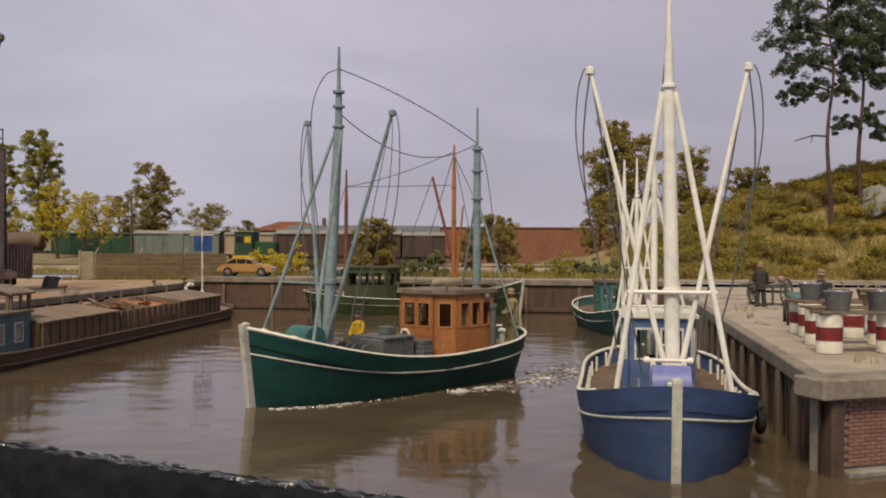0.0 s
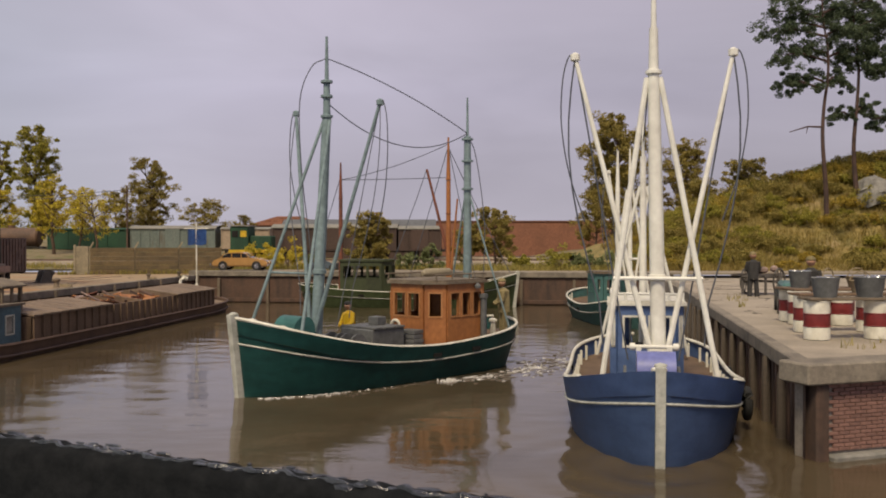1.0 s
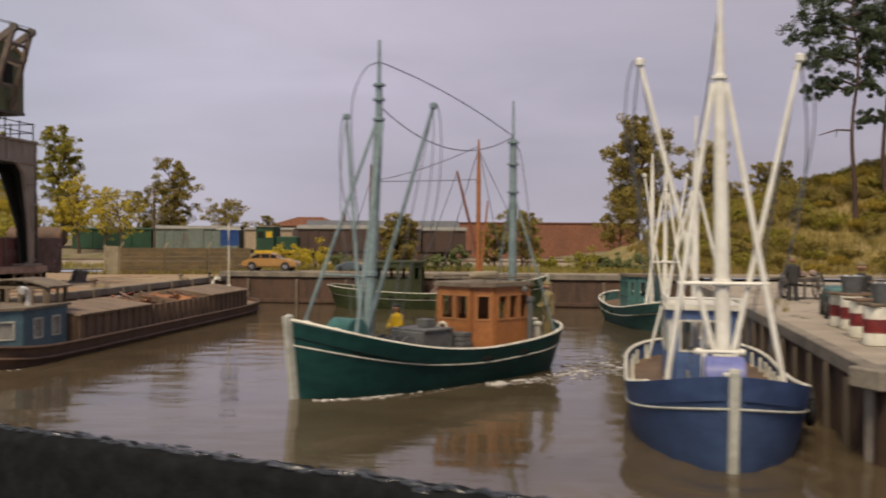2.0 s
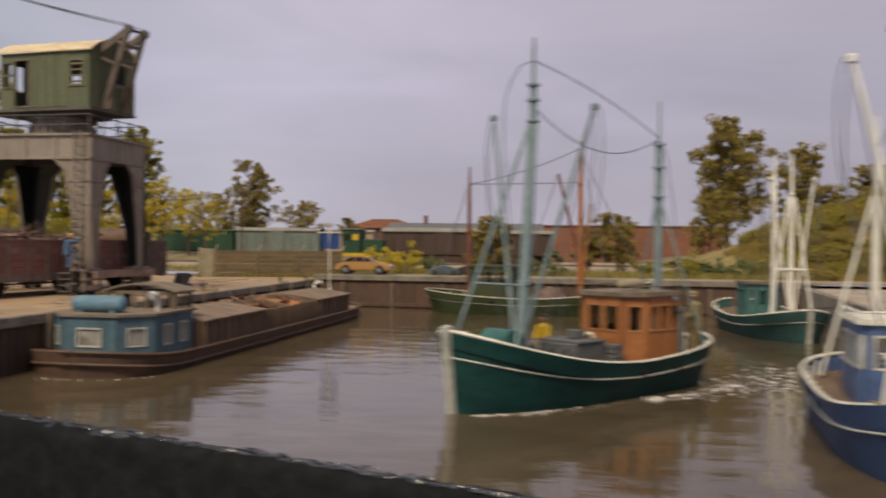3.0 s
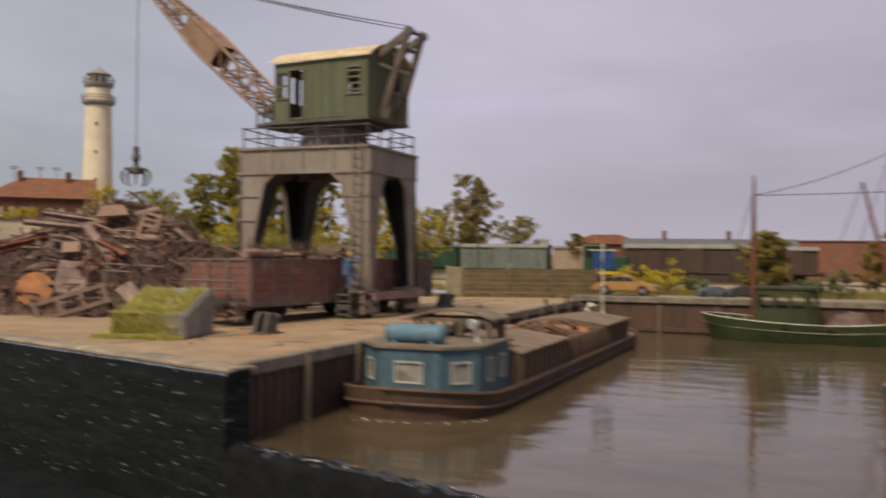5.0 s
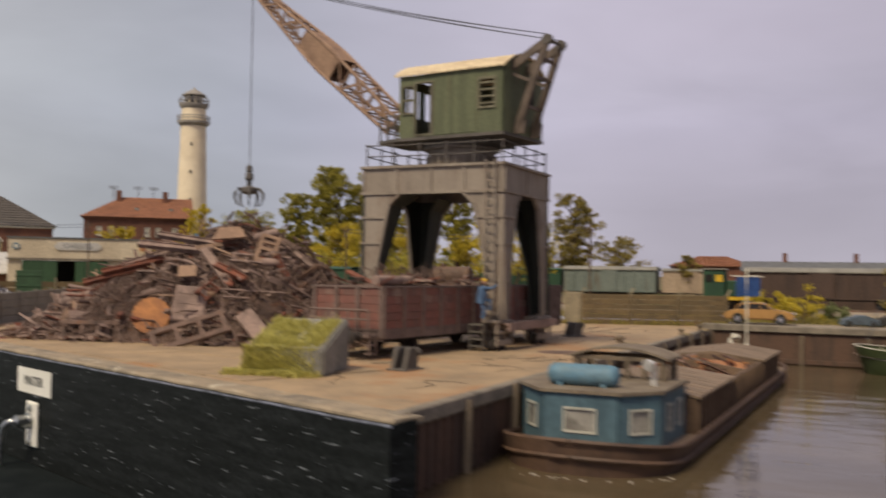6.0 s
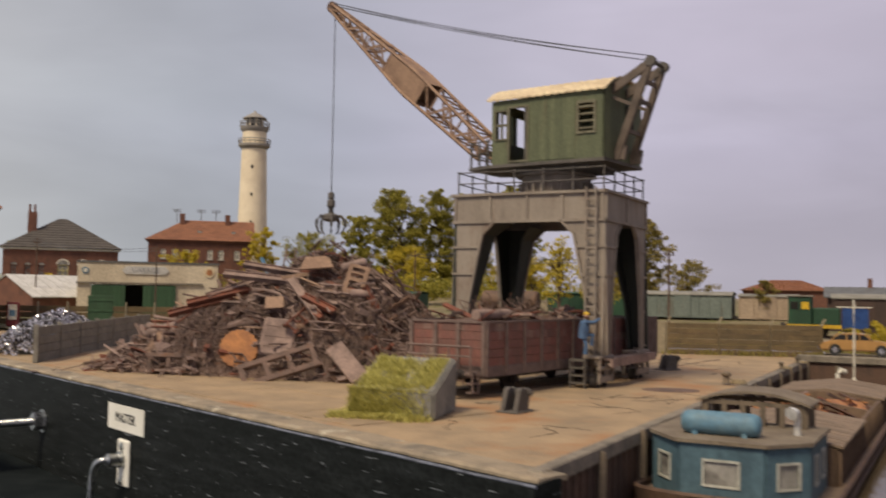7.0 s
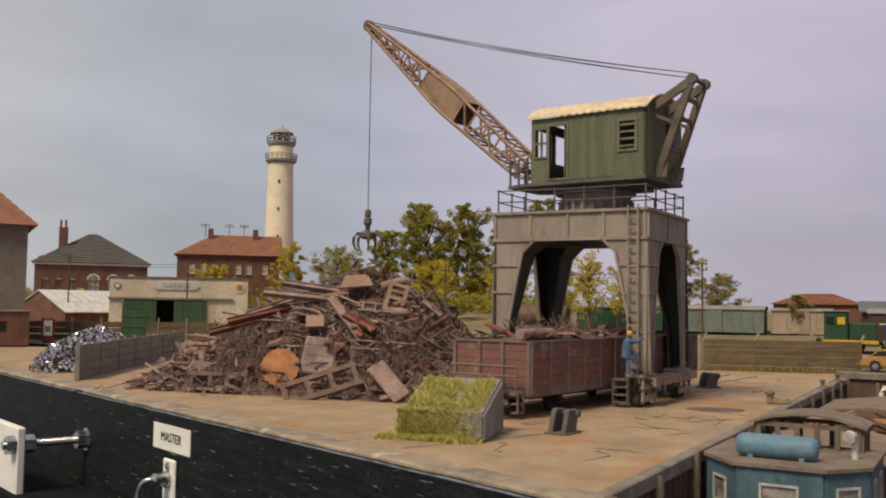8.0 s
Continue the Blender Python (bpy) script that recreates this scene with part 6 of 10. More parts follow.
def blue_cutter():
    at = pose(3.44, 17.6, 0, 0, 0, 81)
    L = 11.0
    b, half, rail, shell = cutter("fishing_cutter", at, "bright blue fishing cutter with white masts, moored at the quay", "fishing boat", L, 3.7, BLUEHULL, GREYGEAR, WHITEMAST, bow=1.72, mid=0.98, stern=1.3, cap_from=9, full=0.74, pinch=0.24)
    mx = 3.0
    rig(b, half, rail, mx, WHITEMAST, 7.35, 10.2, (-0.2, 1.58, 7.75), feet_x=2.7, bands=False, r0=0.147, leg_r=0.058, heel=(0.0, -0.13), spread=1.2, zc=3.2, bar_r=0.04)
    z = rail(1.8) - 0.42
    bm = B()
    prof = [(1.75 + 0.4 * math.cos(math.pi * i / 8), 1.46 + 0.4 * math.sin(math.pi * i / 8)) for i in range(9)]
    prism(bm, prof + [(1.35, z), (2.15, z)], -0.36, 0.36, "y")
    part("companionway_hood", bm, HOODBLUE, b, "blue rounded companionway hood", smooth=True)
    bm = B()
    tube(bm, [(2.5, -0.48, 1.86), (2.5, 0.48, 1.86)], 0.04, 10)
    for y in (-0.42, 0.42):
        tube(bm, [(2.5, y - 0.05, 1.86), (2.5, y + 0.05, 1.86)], 0.075, 10)
    for y in (-0.3, 0.3):
        box(bm, 2.44, 2.56, y - 0.05, y + 0.05, z - 0.1, 1.84)
    part("windlass", bm, WHITEMAST, b, "white windlass bar", smooth=True)
    winch(b, 3.6, rail(3.6) - 0.42, GREYGEAR)
    zd = rail(6) - 0.42
    house = wheelhouse(b, 6.3, 8.5, 0.79, zd, 2.42, BLUEHULL, WHITE, WHITE, chamfer=0.12)
    bm = B()
    tube(bm, [(6.35, -0.83, 2.68), (6.2, -0.5, 2.7), (6.2, 0.5, 2.7), (6.35, 0.83, 2.68), (8.5, 0.83, 2.68)], 0.035, 6)
    for x, y in ((6.35, -0.83), (6.2, -0.5), (6.2, 0.5), (6.35, 0.83), (7.4, 0.83), (8.5, 0.83)):
        tube(bm, [(x, y, 2.45), (x, y, 2.72)], 0.035, 6)
    part("roof_rail", bm, WHITEMAST, b)
    bm = B()
    tube(bm, [(9.2, 0, rail(9.2) - 0.42), (9.2, 0, 6.2)], [0.11, 0.08], 10)
    tube(bm, [(9.2, 0, 6.2), (9.2, 0, 7.4)], [0.04, 0.03], 6)
    part("mizzen_mast", bm, WHITEMAST, b, smooth=True)
    for s in (-1, 1):
        bm = B()
        tube(bm, [(9.5, s * 1.2, rail(9.5) - 0.3), (9.2, s * 0.08, 5.4)], 0.045, 6)
        part("mizzen_shroud", bm, WHITEMAST, b)
    bm = B()
    tube(bm, sag((mx, 0, 9.0), (9.2, 0, 6.6), 0.35, 12), 0.018, 5)
    part("stay", bm, WIRE, b)
    for x, y in ((0.5, 0.0), (L - 0.9, 0.5), (L - 0.9, -0.5)):
        bm = B()
        lathe(bm, [(0.09, 0), (0.09, 0.42), (0.14, 0.45), (0.14, 0.52), (0.05, 0.56)], 8, Matrix.Translation((x, y, rail(x) - 0.42)))
        part("bollard", bm, WHITE, b, smooth=True)
    rng = random.Random(4)
    for k in range(9):
        bm = B()
        x, s = rng.uniform(3.4, 5.8), rng.choice((-1, 1))
        y = s * rng.uniform(0.3, half(x) - 0.45)
        if k % 3 == 0:
            lathe(bm, [(0.2, 0), (0.22, 0.3), (0.2, 0.32), (0.18, 0.1)], 10, Matrix.Translation((x, y, rail(x) - 0.42)))
            part("bucket", bm, GREYGEAR, b, smooth=True)
        elif k % 3 == 1:
            box(bm, x - 0.3, x + 0.3, y - 0.2, y + 0.2, rail(x) - 0.42, rail(x) - 0.15, bev=0.02)
            part("fish_crate", bm, DECKWOOD, b)
        else:
            pts = [(x + 0.28 * math.cos(i) * (1 - i / 60), y + 0.28 * math.sin(i) * (1 - i / 60), rail(x) - 0.4 + 0.012 * i) for i in range(26)]
            tube(bm, pts, 0.035, 5)
            part("rope_coil", bm, ROPE, b, smooth=True)
    # tyre fenders along the quay side
    for x in (4.0, 7.2):
        bm = B()
        y = -half(x) - 0.1
        pts = [(x + 0.28 * math.cos(a), y - 0.02, 0.55 + 0.28 * math.sin(a)) for a in [2 * math.pi * i / 16 for i in range(17)]]
        tube(bm, pts, 0.09, 8)
        part("tyre_fender", bm, RUBBER, b, "black tyre fender", smooth=True)


def olive_cutter():
    at = pose(3.4, 57.6, 0, 0, 0, 174.6)
    L = 13.2
    b, half, rail, shell = cutter("fishing_cutter", at, "olive green fishing cutter with brown masts at the far quay", "fishing boat", L, 4.4, OLIVEHULL, GREYGEAR, RUST, bow=2.0, mid=0.95, stern=1.35, trim_r=0.6)
    wheelhouse(b, 7.5, 10.4, 1.05, rail(9) - 0.42, 2.7, OLIVEDARK, OLIVEDARK, OLIVEDARK)
    for x, top, r, mat, lean in ((10.65, 8.65, 0.11, RUSTRED, 0), (4.1, 10.1, 0.13, HOUSEWOOD, 0)):
        bm = B()
        tube(bm, [(x, 0, rail(x) - 0.42), (x, 0, top * 0.78), (x, 0, top)], [r * 1.2, r, r * 0.4], 10)
        m = part("mast", bm, mat, b, "brown varnished mast", smooth=True)
        for z in (top * 0.55, top * 0.75):
            bm = B()
            lathe(bm, [(r, -0.03), (r * 1.5, 0), (r, 0.05)], 8, Matrix.Translation((x, 0, z)))
            part("mast_band", bm, mat, m)
    bm = B()
    tube(bm, [(3.9, 0, 2.2), (5.4, 0.0, 8.2)], [0.11, 0.07], 8)
    part("boom", bm, RUSTRED, b, "dark brown cargo boom", smooth=True)
    bm = B()
    tube(bm, [(4.0, 0.2, 1.2), (3.5, 0.6, 6.4)], [0.09, 0.05], 8)
    part("boom", bm, HOUSEWOOD, b, smooth=True)
    for p, q, d in (((10.65, 0, 7.6), (4.1, 0, 9.7), 0.25), ((10.65, 0, 7.6), (4.1, 0, 7.7), 0.02), ((4.1, 0, 9.5), (0.4, 0, 2.0), 0.1), ((10.65, 0, 7.8), (12.6, 0, 1.6), 0.05), ((5.4, 0, 8.2), (7.3, 0.6, 2.8), 0.1), ((4.1, 0, 9.6), (6.7, -0.9, 1.4), 0.1), ((4.1, 0, 9.6), (2.3, 1.4, 1.4), 0.05)):
        bm = B()
        tube(bm, sag(p, q, d, 8), 0.022, 4)
        part("stay", bm, WIRE, b)
    # heaped brown nets amidships
    bm = B()
    rows = []
    for i in range(15):
        x = 4.7 + 2.5 * i / 14
        rows.append([bm.verts.new((x, -1.3 + 2.6 * j / 10, rail(x) - 0.4 + 1.15 * max(0, math.sin(math.pi * i / 14)) ** 0.7 * max(0, math.sin(math.pi * j / 10)) ** 0.7 * (0.85 + 0.4 * noise.noise((x * 2, j * 0.7, 1))))) for j in range(11)])
    for a, c in zip(rows, rows[1:]):
        for j in range(10):
            bm.faces.new((a[j], c[j], c[j + 1], a[j + 1]))
    part("fishing_net", bm, RUSTDARK, b, "heaped brown fishing net", smooth=True)


def teal_cutter():
    at = pose(8.1, 43.2, 0, 0, 0, 96)
    L = 9.6
    b, half, rail, shell = cutter("fishing_cutter", at, "pale teal fishing cutter with white masts, moored behind the blue one", "fishing boat", L, 3.7, TEALHULL, GREYGEAR, WHITEMAST, bow=1.45, mid=0.85, stern=1.4)
    rig(b, half, rail, 2.2, WHITEMAST, 6.4, 8.2, (0.0, 1.0, 7.1), feet_x=2.1, bands=False, r0=0.11, spread=1.0)
    wheelhouse(b, 5.2, 7.0, 0.75, rail(6) - 0.42, 2.3, TEALHULL, TEALHULL, ROOFFELT, chamfer=0.3)
    bm = B()
    tube(bm, [(4.3, 0, 0.5), (4.3, 0, 6.4), (4.3, 0, 8.3)], [0.13, 0.11, 0.05], 10)
    part("mizzen_mast", bm, WHITEMAST, b, smooth=True)


green_cutter()
blue_cutter()
olive_cutter()
teal_cutter()


def barge():
    at = pose(-17.12, 29.16, 0, 0, 0, 84.7) @ Matrix.Diagonal((0.972, 1, 1, 1))
    b = thing("cargo_barge", at, "long brown river barge with a blue stern cabin, half open hold", "barge")
    L, W = 26.6, 2.12
    def half(x):
        if x < 1.9:
            return W * math.sqrt(max(0.0, 1 - ((1.9 - x) / 1.9) ** 2.4))
        if x > 22.4:
            return W * max(0.0, 1 - ((x - 22.4) / 5.2) ** 5.0)
        return W
    def rail(x):
        return 0.52 + 0.26 * max(0, 1 - x / 4.0) ** 2 + 0.2 * max(0, (x - 21.5) / 6.1) ** 2
    xs = [0.0, 0.06, 0.2, 0.45, 0.8, 1.2, 1.9, 3, 5, 8, 11, 14, 17, 20, 22.4, 23.6, 24.6, 25.4, 26.0, 26.5, 26.9, 27.2, 27.4, 27.52, 27.6]
    bm = B()
    for s in (-1, 1):
        rows = [[bm.verts.new((x - (0.0 if x > 2 else (1 - f) * -0.25), s * max(0.0, half(x)) * (0.9 + 0.1 * f), -0.7 + (rail(x) + 0.7) * f)) for f in (0, 0.45, 0.7, 0.85, 1)] for x in xs]
        for a, c in zip(rows, rows[1:]):
            for k in range(4):
                bm.faces.new((a[k], c[k], c[k + 1], a[k + 1]))
    bmesh.ops.remove_doubles(bm, verts=bm.verts, dist=1e-3)
    bmesh.ops.solidify(bm, geom=list(bm.faces), thickness=0.06)
    part("hull", bm, BARGEHULL, b, smooth=True)
    for s in (-1, 1):
        for dz, r in ((0.0, 0.06), (-0.36, 0.055)):
            bm = B()
            tube(bm, [(x, s * max(0.02, half(x) + 0.01), rail(x) + dz) for x in xs], r, 6)
            part("rubbing_band", bm, BARGEHULL, b, smooth=True)
    bm = B()
    l = [bm.verts.new((x, -max(0.03, half(x)) + 0.02, rail(x) - 0.12)) for x in xs]
    r = [bm.verts.new((x, max(0.03, half(x)) - 0.02, rail(x) - 0.12)) for x in xs]
    for i in range(len(xs) - 1):
        bm.faces.new((l[i], l[i + 1], r[i + 1], r[i]))
    part("deck", bm, BARGEDECK, b)
    # coamings with ribs, three bays: covered, open, covered
    x0, x1, hw, zt = 5.0, 23.6, 1.85, 1.32
    for s in (-1, 1):
        bm = B()
        box(bm, x0, x1, *sorted((s * (hw - 0.1), s * hw)), 0.35, zt)
        part("coaming", bm, BARGESIDE, b)
        bm = B()
        box(bm, -0.06, 0.06, 0, 0.07, 0.4, zt - 0.02)
        me = finish("coaming_rib", bm, BARGESIDE)
        for i in range(30):
            share("coaming_rib", me, b, pose(x0 + 0.15 + (x1 - x0 - 0.3) * i / 29, s * hw, 0, 0, 0, 0 if s > 0 else 180))
    for x in (x0, x1 - 0.1):
        bm = B()
        box(bm, x, x + 0.1, -hw, hw, 0.35, zt)
        part("coaming", bm, BARGESIDE, b)
    def hatch(a, c, n, name="hatch_board"):
        bm = B()
        w = (c - a) / n
        poly = [(-hw - 0.12, zt + 0.0), (0, zt + 0.24), (hw + 0.12, zt + 0.0), (hw + 0.12, zt + 0.06), (0, zt + 0.32), (-hw - 0.12, zt + 0.06)]
        prism(bm, poly, 0.012, w - 0.012, "x")
        me = finish(name, bm, BARGEDECK)
        for i in range(n):
            share(name, me, b, pose(a + w * i, 0, 0.004 * ((i * 7) % 3)))
    hatch(5.0, 11.2, 13)
    hatch(18.2, 23.8, 12)
    # open hold: cross beams, floor, scrap
    bm = B()
    box(bm, 11.2, 18.2, -hw + 0.1, hw - 0.1, 0.42, 0.75)
    part("hold_floor", bm, RUSTDARK, b)
    for x in (11.3, 14.6, 18.1):
        bm = B()
        prism(bm, [(-hw, 1.0), (0, 1.3), (hw, 1.0), (hw, 1.3), (0, 1.56), (-hw, 1.3)], x - 0.1, x + 0.1, "x")
        part("hold_beam", bm, BARGESIDE, b)
    rng = random.Random(14)
    for i in range(90):
        bm = B()
        ln = rng.uniform(0.4, 1.4)
        if i % 3:
            beam(bm, (-ln / 2, 0, 0), (ln / 2, 0, 0), rng.uniform(0.05, 0.14), rng.uniform(0.04, 0.1))
        else:
            box(bm, -ln / 2, ln / 2, -0.25, 0.25, -0.02, 0.02)
        part("scrap_piece", bm, rng.choice((RUSTDARK, RUSTRED, RUSTGREY, RUSTORANGE)), b, at=pose(rng.uniform(11.8, 17.6), rng.uniform(-1.35, 1.35), rng.uniform(0.95, 1.42), rng.uniform(-25, 25), rng.uniform(-25, 25), rng.uniform(0, 180)))
    # blue stern cabin with canted corners and windows
    zc0, zc1 = 0.42, 1.74
    pts = [(4.75, -1.55), (4.75, 1.85), (2.2, 1.85), (1.15, 1.0), (1.15, -0.8), (2.05, -1.55)]
    cab = None
    for i in range(6):
        a, c = Vector((*pts[i], 0)), Vector((*pts[(i + 1) % 6], 0))
        ln = (c - a).length
        m = Matrix.Translation((a.x, a.y, zc0)) @ pose(0, 0, 0, 0, 0, math.degrees(math.atan2((c - a).y, (c - a).x)))
        if i == 0:
            holes = []
        elif i in (1, 5):
            holes = [(ln * 0.5 - 0.75, ln * 0.5 - 0.3, 0.4, 0.98), (ln * 0.5 + 0.4, ln * 0.5 + 0.85, 0.4, 0.98)]
        elif i == 3:
            holes = [(ln / 2 - 0.36, ln / 2 + 0.36, 0.44, 0.94)]
        else:
            holes = [(ln / 2 - 0.27, ln / 2 + 0.27, 0.44, 0.94)]
        bm = B()
        opening_wall(bm, 0, ln, 0, zc1 - zc0, -0.07, 0.0, holes, m)
        if cab is None:
            cab = part("stern_cabin", bm, BARGEBLUE, b, "dull blue cabin with white-framed windows")
        else:
            part("wall", bm, BARGEBLUE, cab)
        for h in holes:
            bm = B()
            w = 0.05
            for p, q, e, f in ((h[0] - w, h[0], h[2] - w, h[3] + w), (h[1], h[1] + w, h[2] - w, h[3] + w), (h[0], h[1], h[3], h[3] + w), (h[0], h[1], h[2] - w, h[2])):
                box(bm, p, q, -0.1, 0.03, e, f, m)
            part("window_frame", bm, TRIM, cab, "worn white window frame")
            bm = B()
            box(bm, h[0], h[1], -0.045, -0.03, h[2], h[3], m)
            part("pane", bm, PANE, cab)
    bm = B()
    big = [(4.95, -1.68), (4.95, 1.98), (2.15, 1.98), (1.0, 1.1), (1.0, -0.88), (2.0, -1.68)]
    prism(bm, big, zc1, zc1 + 0.08)
    part("cabin_roof", bm, ROOFFELT, cab, "dusty brown cabin roof")
    # water tank on the roof
    bm = B()
    tube(bm, [(2.05, 1.2, 2.08), (2.05, 1.18, 2.08), (2.05, 1.12, 2.08), (2.05, 1.02, 2.08), (2.05, -0.40, 2.08), (2.05, -0.50, 2.08), (2.05, -0.56, 2.08), (2.05, -0.58, 2.08)], [0.08, 0.18, 0.24, 0.27, 0.27, 0.24, 0.18, 0.08], 18)
    for y in (0.85, -0.25):
        box(bm, 1.8, 2.3, y - 0.06, y + 0.06, zc1 + 0.08, 1.9)
    part("water_tank", bm, TANKBLUE, b, "light blue water tank on the cabin roof", smooth=True)
    # chrome cowl vent
    bm = B()
    tube(bm, [(3.0, -1.2, 1.7), (3.0, -1.2, 2.12), (2.98, -1.19, 2.24), (2.9, -1.16, 2.34), (2.8, -1.12, 2.35), (2.74, -1.1, 2.33)], [0.075, 0.075, 0.09, 0.115, 0.13, 0.145], 14)
    part("cowl_vent", bm, surface("silver_paint", (0.72, 0.72, 0.70), (0.5, 0.5, 0.48), rough=0.3, metal=0.25, grain=6, blotch=2, bump=0.05), b, "bright silver cowl vent", smooth=True)
    # brown wheelhouse with a curved roof
    wx0, wx1, ww, wz = 4.2, 5.5, 1.2, 2.4
    wh = None
    for (ax, ay), (bx, by), k in (((wx1, -ww), (wx1, ww), 3), ((wx1, ww), (wx0, ww), 2), ((wx0, ww), (wx0, -ww), 5), ((wx0, -ww), (wx1, -ww), 2)):
        a, c = Vector((ax, ay, 0)), Vector((bx, by, 0))
        ln = (c - a).length
        m = Matrix.Translation((ax, ay, 0.5)) @ pose(0, 0, 0, 0, 0, math.degrees(math.atan2((c - a).y, (c - a).x)))
        pw = (ln - 0.12 * (k + 1)) / k
        holes = [(0.12 + j * (pw + 0.12), 0.12 + j * (pw + 0.12) + pw, 1.2, wz - 0.5 - 0.1) for j in range(k)]
        bm = B()
        opening_wall(bm, 0, ln, 0, wz - 0.5, -0.06, 0.0, holes, m)
        if wh is None:
            wh = part("wheelhouse", bm, TIMBER, b, "brown wooden wheelhouse with a curved roof")
        else:
            part("wall", bm, TIMBER, wh)
    bm = B()
    prof = [(-ww - 0.15 + (2 * ww + 0.3) * i / 12, wz + 0.26 * (1 - (i / 6 - 1) ** 2)) for i in range(13)]
    prism(bm, prof + [(p[0], p[1] - 0.06) for p in prof[::-1]], wx0 - 0.15, wx1 + 0.15, "x")
    part("wheelhouse_roof", bm, ROOFFELT, wh, smooth=True)
    bm = B()
    tube(bm, [(4.85, 0.3 * math.cos(a), 1.55 + 0.3 * math.sin(a)) for a in [2 * math.pi * i / 14 for i in range(15)]], 0.03, 5)
    for i in range(6):
        a = math.pi * i / 3
        tube(bm, [(4.85, 0, 1.55), (4.85, 0.42 * math.cos(a), 1.55 + 0.42 * math.sin(a))], 0.02, 4)
    part("steering_wheel", bm, DECKWOOD, b)
    # stern rail, bollards, bow gear and flag
    for x, y in ((24.4, 0.8), (24.4, -0.8), (25.2, 0)):
        bm = B()
        lathe(bm, [(0.1, 0), (0.1, 0.3), (0.15, 0.33), (0.15, 0.4), (0.05, 0.44)], 8, Matrix.Translation((x, y, rail(x) - 0.12)))
        part("bollard", bm, BARGEHULL, b, smooth=True)
    bm = B()
    tube(bm, [(24.0, 0.2, 1.0), (24.1, 0.2, 1.75), (24.3, 0.12, 1.95), (24.45, -0.05, 1.85)], [0.09, 0.09, 0.11, 0.12], 10)
    part("cowl_vent", bm, WHITE, b, "white cowl vent on the bow", smooth=True)
    bm = B()
    box(bm, 23.9, 25.0, -1.3, 0.6, rail(24.5) - 0.1, rail(24.5) + 0.5, bev=0.05)
    part("bow_locker", bm, BARGESIDE, b)
    fl = part("flagpole", (lambda q: (tube(q, [(25.1, -0.35, 1.2), (25.05, -0.35, 4.95)], 0.045, 8), lathe(q, [(0.12, 0), (0.14, 0.1), (0.05, 0.3)], 10, Matrix.Translation((25.1, -0.35, 1.3))), q)[2])(B()), WHITE, b, "white flagpole", smooth=True)
    bm = B()
    rows = [[bm.verts.new((25.03 + 0.02 * math.sin(i), 0.12 - 1.05 * i / 8, 4.55 - 0.85 * j / 4 + 0.03 * math.sin(i * 1.3 + j))) for j in range(5)] for i in range(9)]
    for a, c in zip(rows, rows[1:]):
        for j in range(4):
            bm.faces.new((a[j], c[j], c[j + 1], a[j + 1]))
    bmesh.ops.solidify(bm, geom=list(bm.faces), thickness=0.02)
    part("flag", bm, FLAGBLUE, fl, "blue flag", smooth=True)
    bm = B()
    tube(bm, [(25.05, 0.35, 4.6), (25.05, -1.05, 4.6)], 0.025, 5)
    part("yard", bm, WHITE, fl)
    # resin wash at the stern
    rng = random.Random(2)
    bm = B()
    for i in range(20):
        a = rng.uniform(math.pi * 0.6, math.pi * 1.4)
        p = (1.9 + 2.1 * math.cos(a), 2.3 * math.sin(a))
        r = rng.uniform(0.008, 0.024)
        lathe(bm, [(0.004, -0.02), (r, 0), (r * 0.6, r * 0.5), (0.004, r * 0.7)], 5, Matrix.Translation((p[0] - 0.05 - abs(rng.gauss(0, 0.09)), p[1], 0.004)) @ Matrix.Diagonal((0.8, 1.6, 1, 1)))
    solo("stern_wash", bm, FOAM_GLINT, at, "small bright ripples at the barge's stern", "foam", kind="stuff", smooth=True)


barge()

# ---- things on the left quay ----
HEAP_X = (-6.7, -5.6, -4.2, -2.4, -0.4, 1.7, 2.5, 4.3, 5.3, 6.5, 7.3, 8.2)
HEAP_Z = (0.0, 1.2, 2.2, 3.4, 4.0, 4.55, 4.75, 4.2, 3.2, 2.0, 1.2, 0.0)


def heap_height(x, y):
    """The scrap heap's mound, in its own space: a long shoulder, then the summit, steep at the far end."""
    v = y + 0.5
    h = float(np.interp(x, HEAP_X, HEAP_Z)) * max(0.0, 1 - (abs(v) / (4.9 if v < 0 else 4.6)) ** 1.45)
    return h * (0.95 + 0.2 * noise.noise((x * 0.55, y * 0.55, 5)))


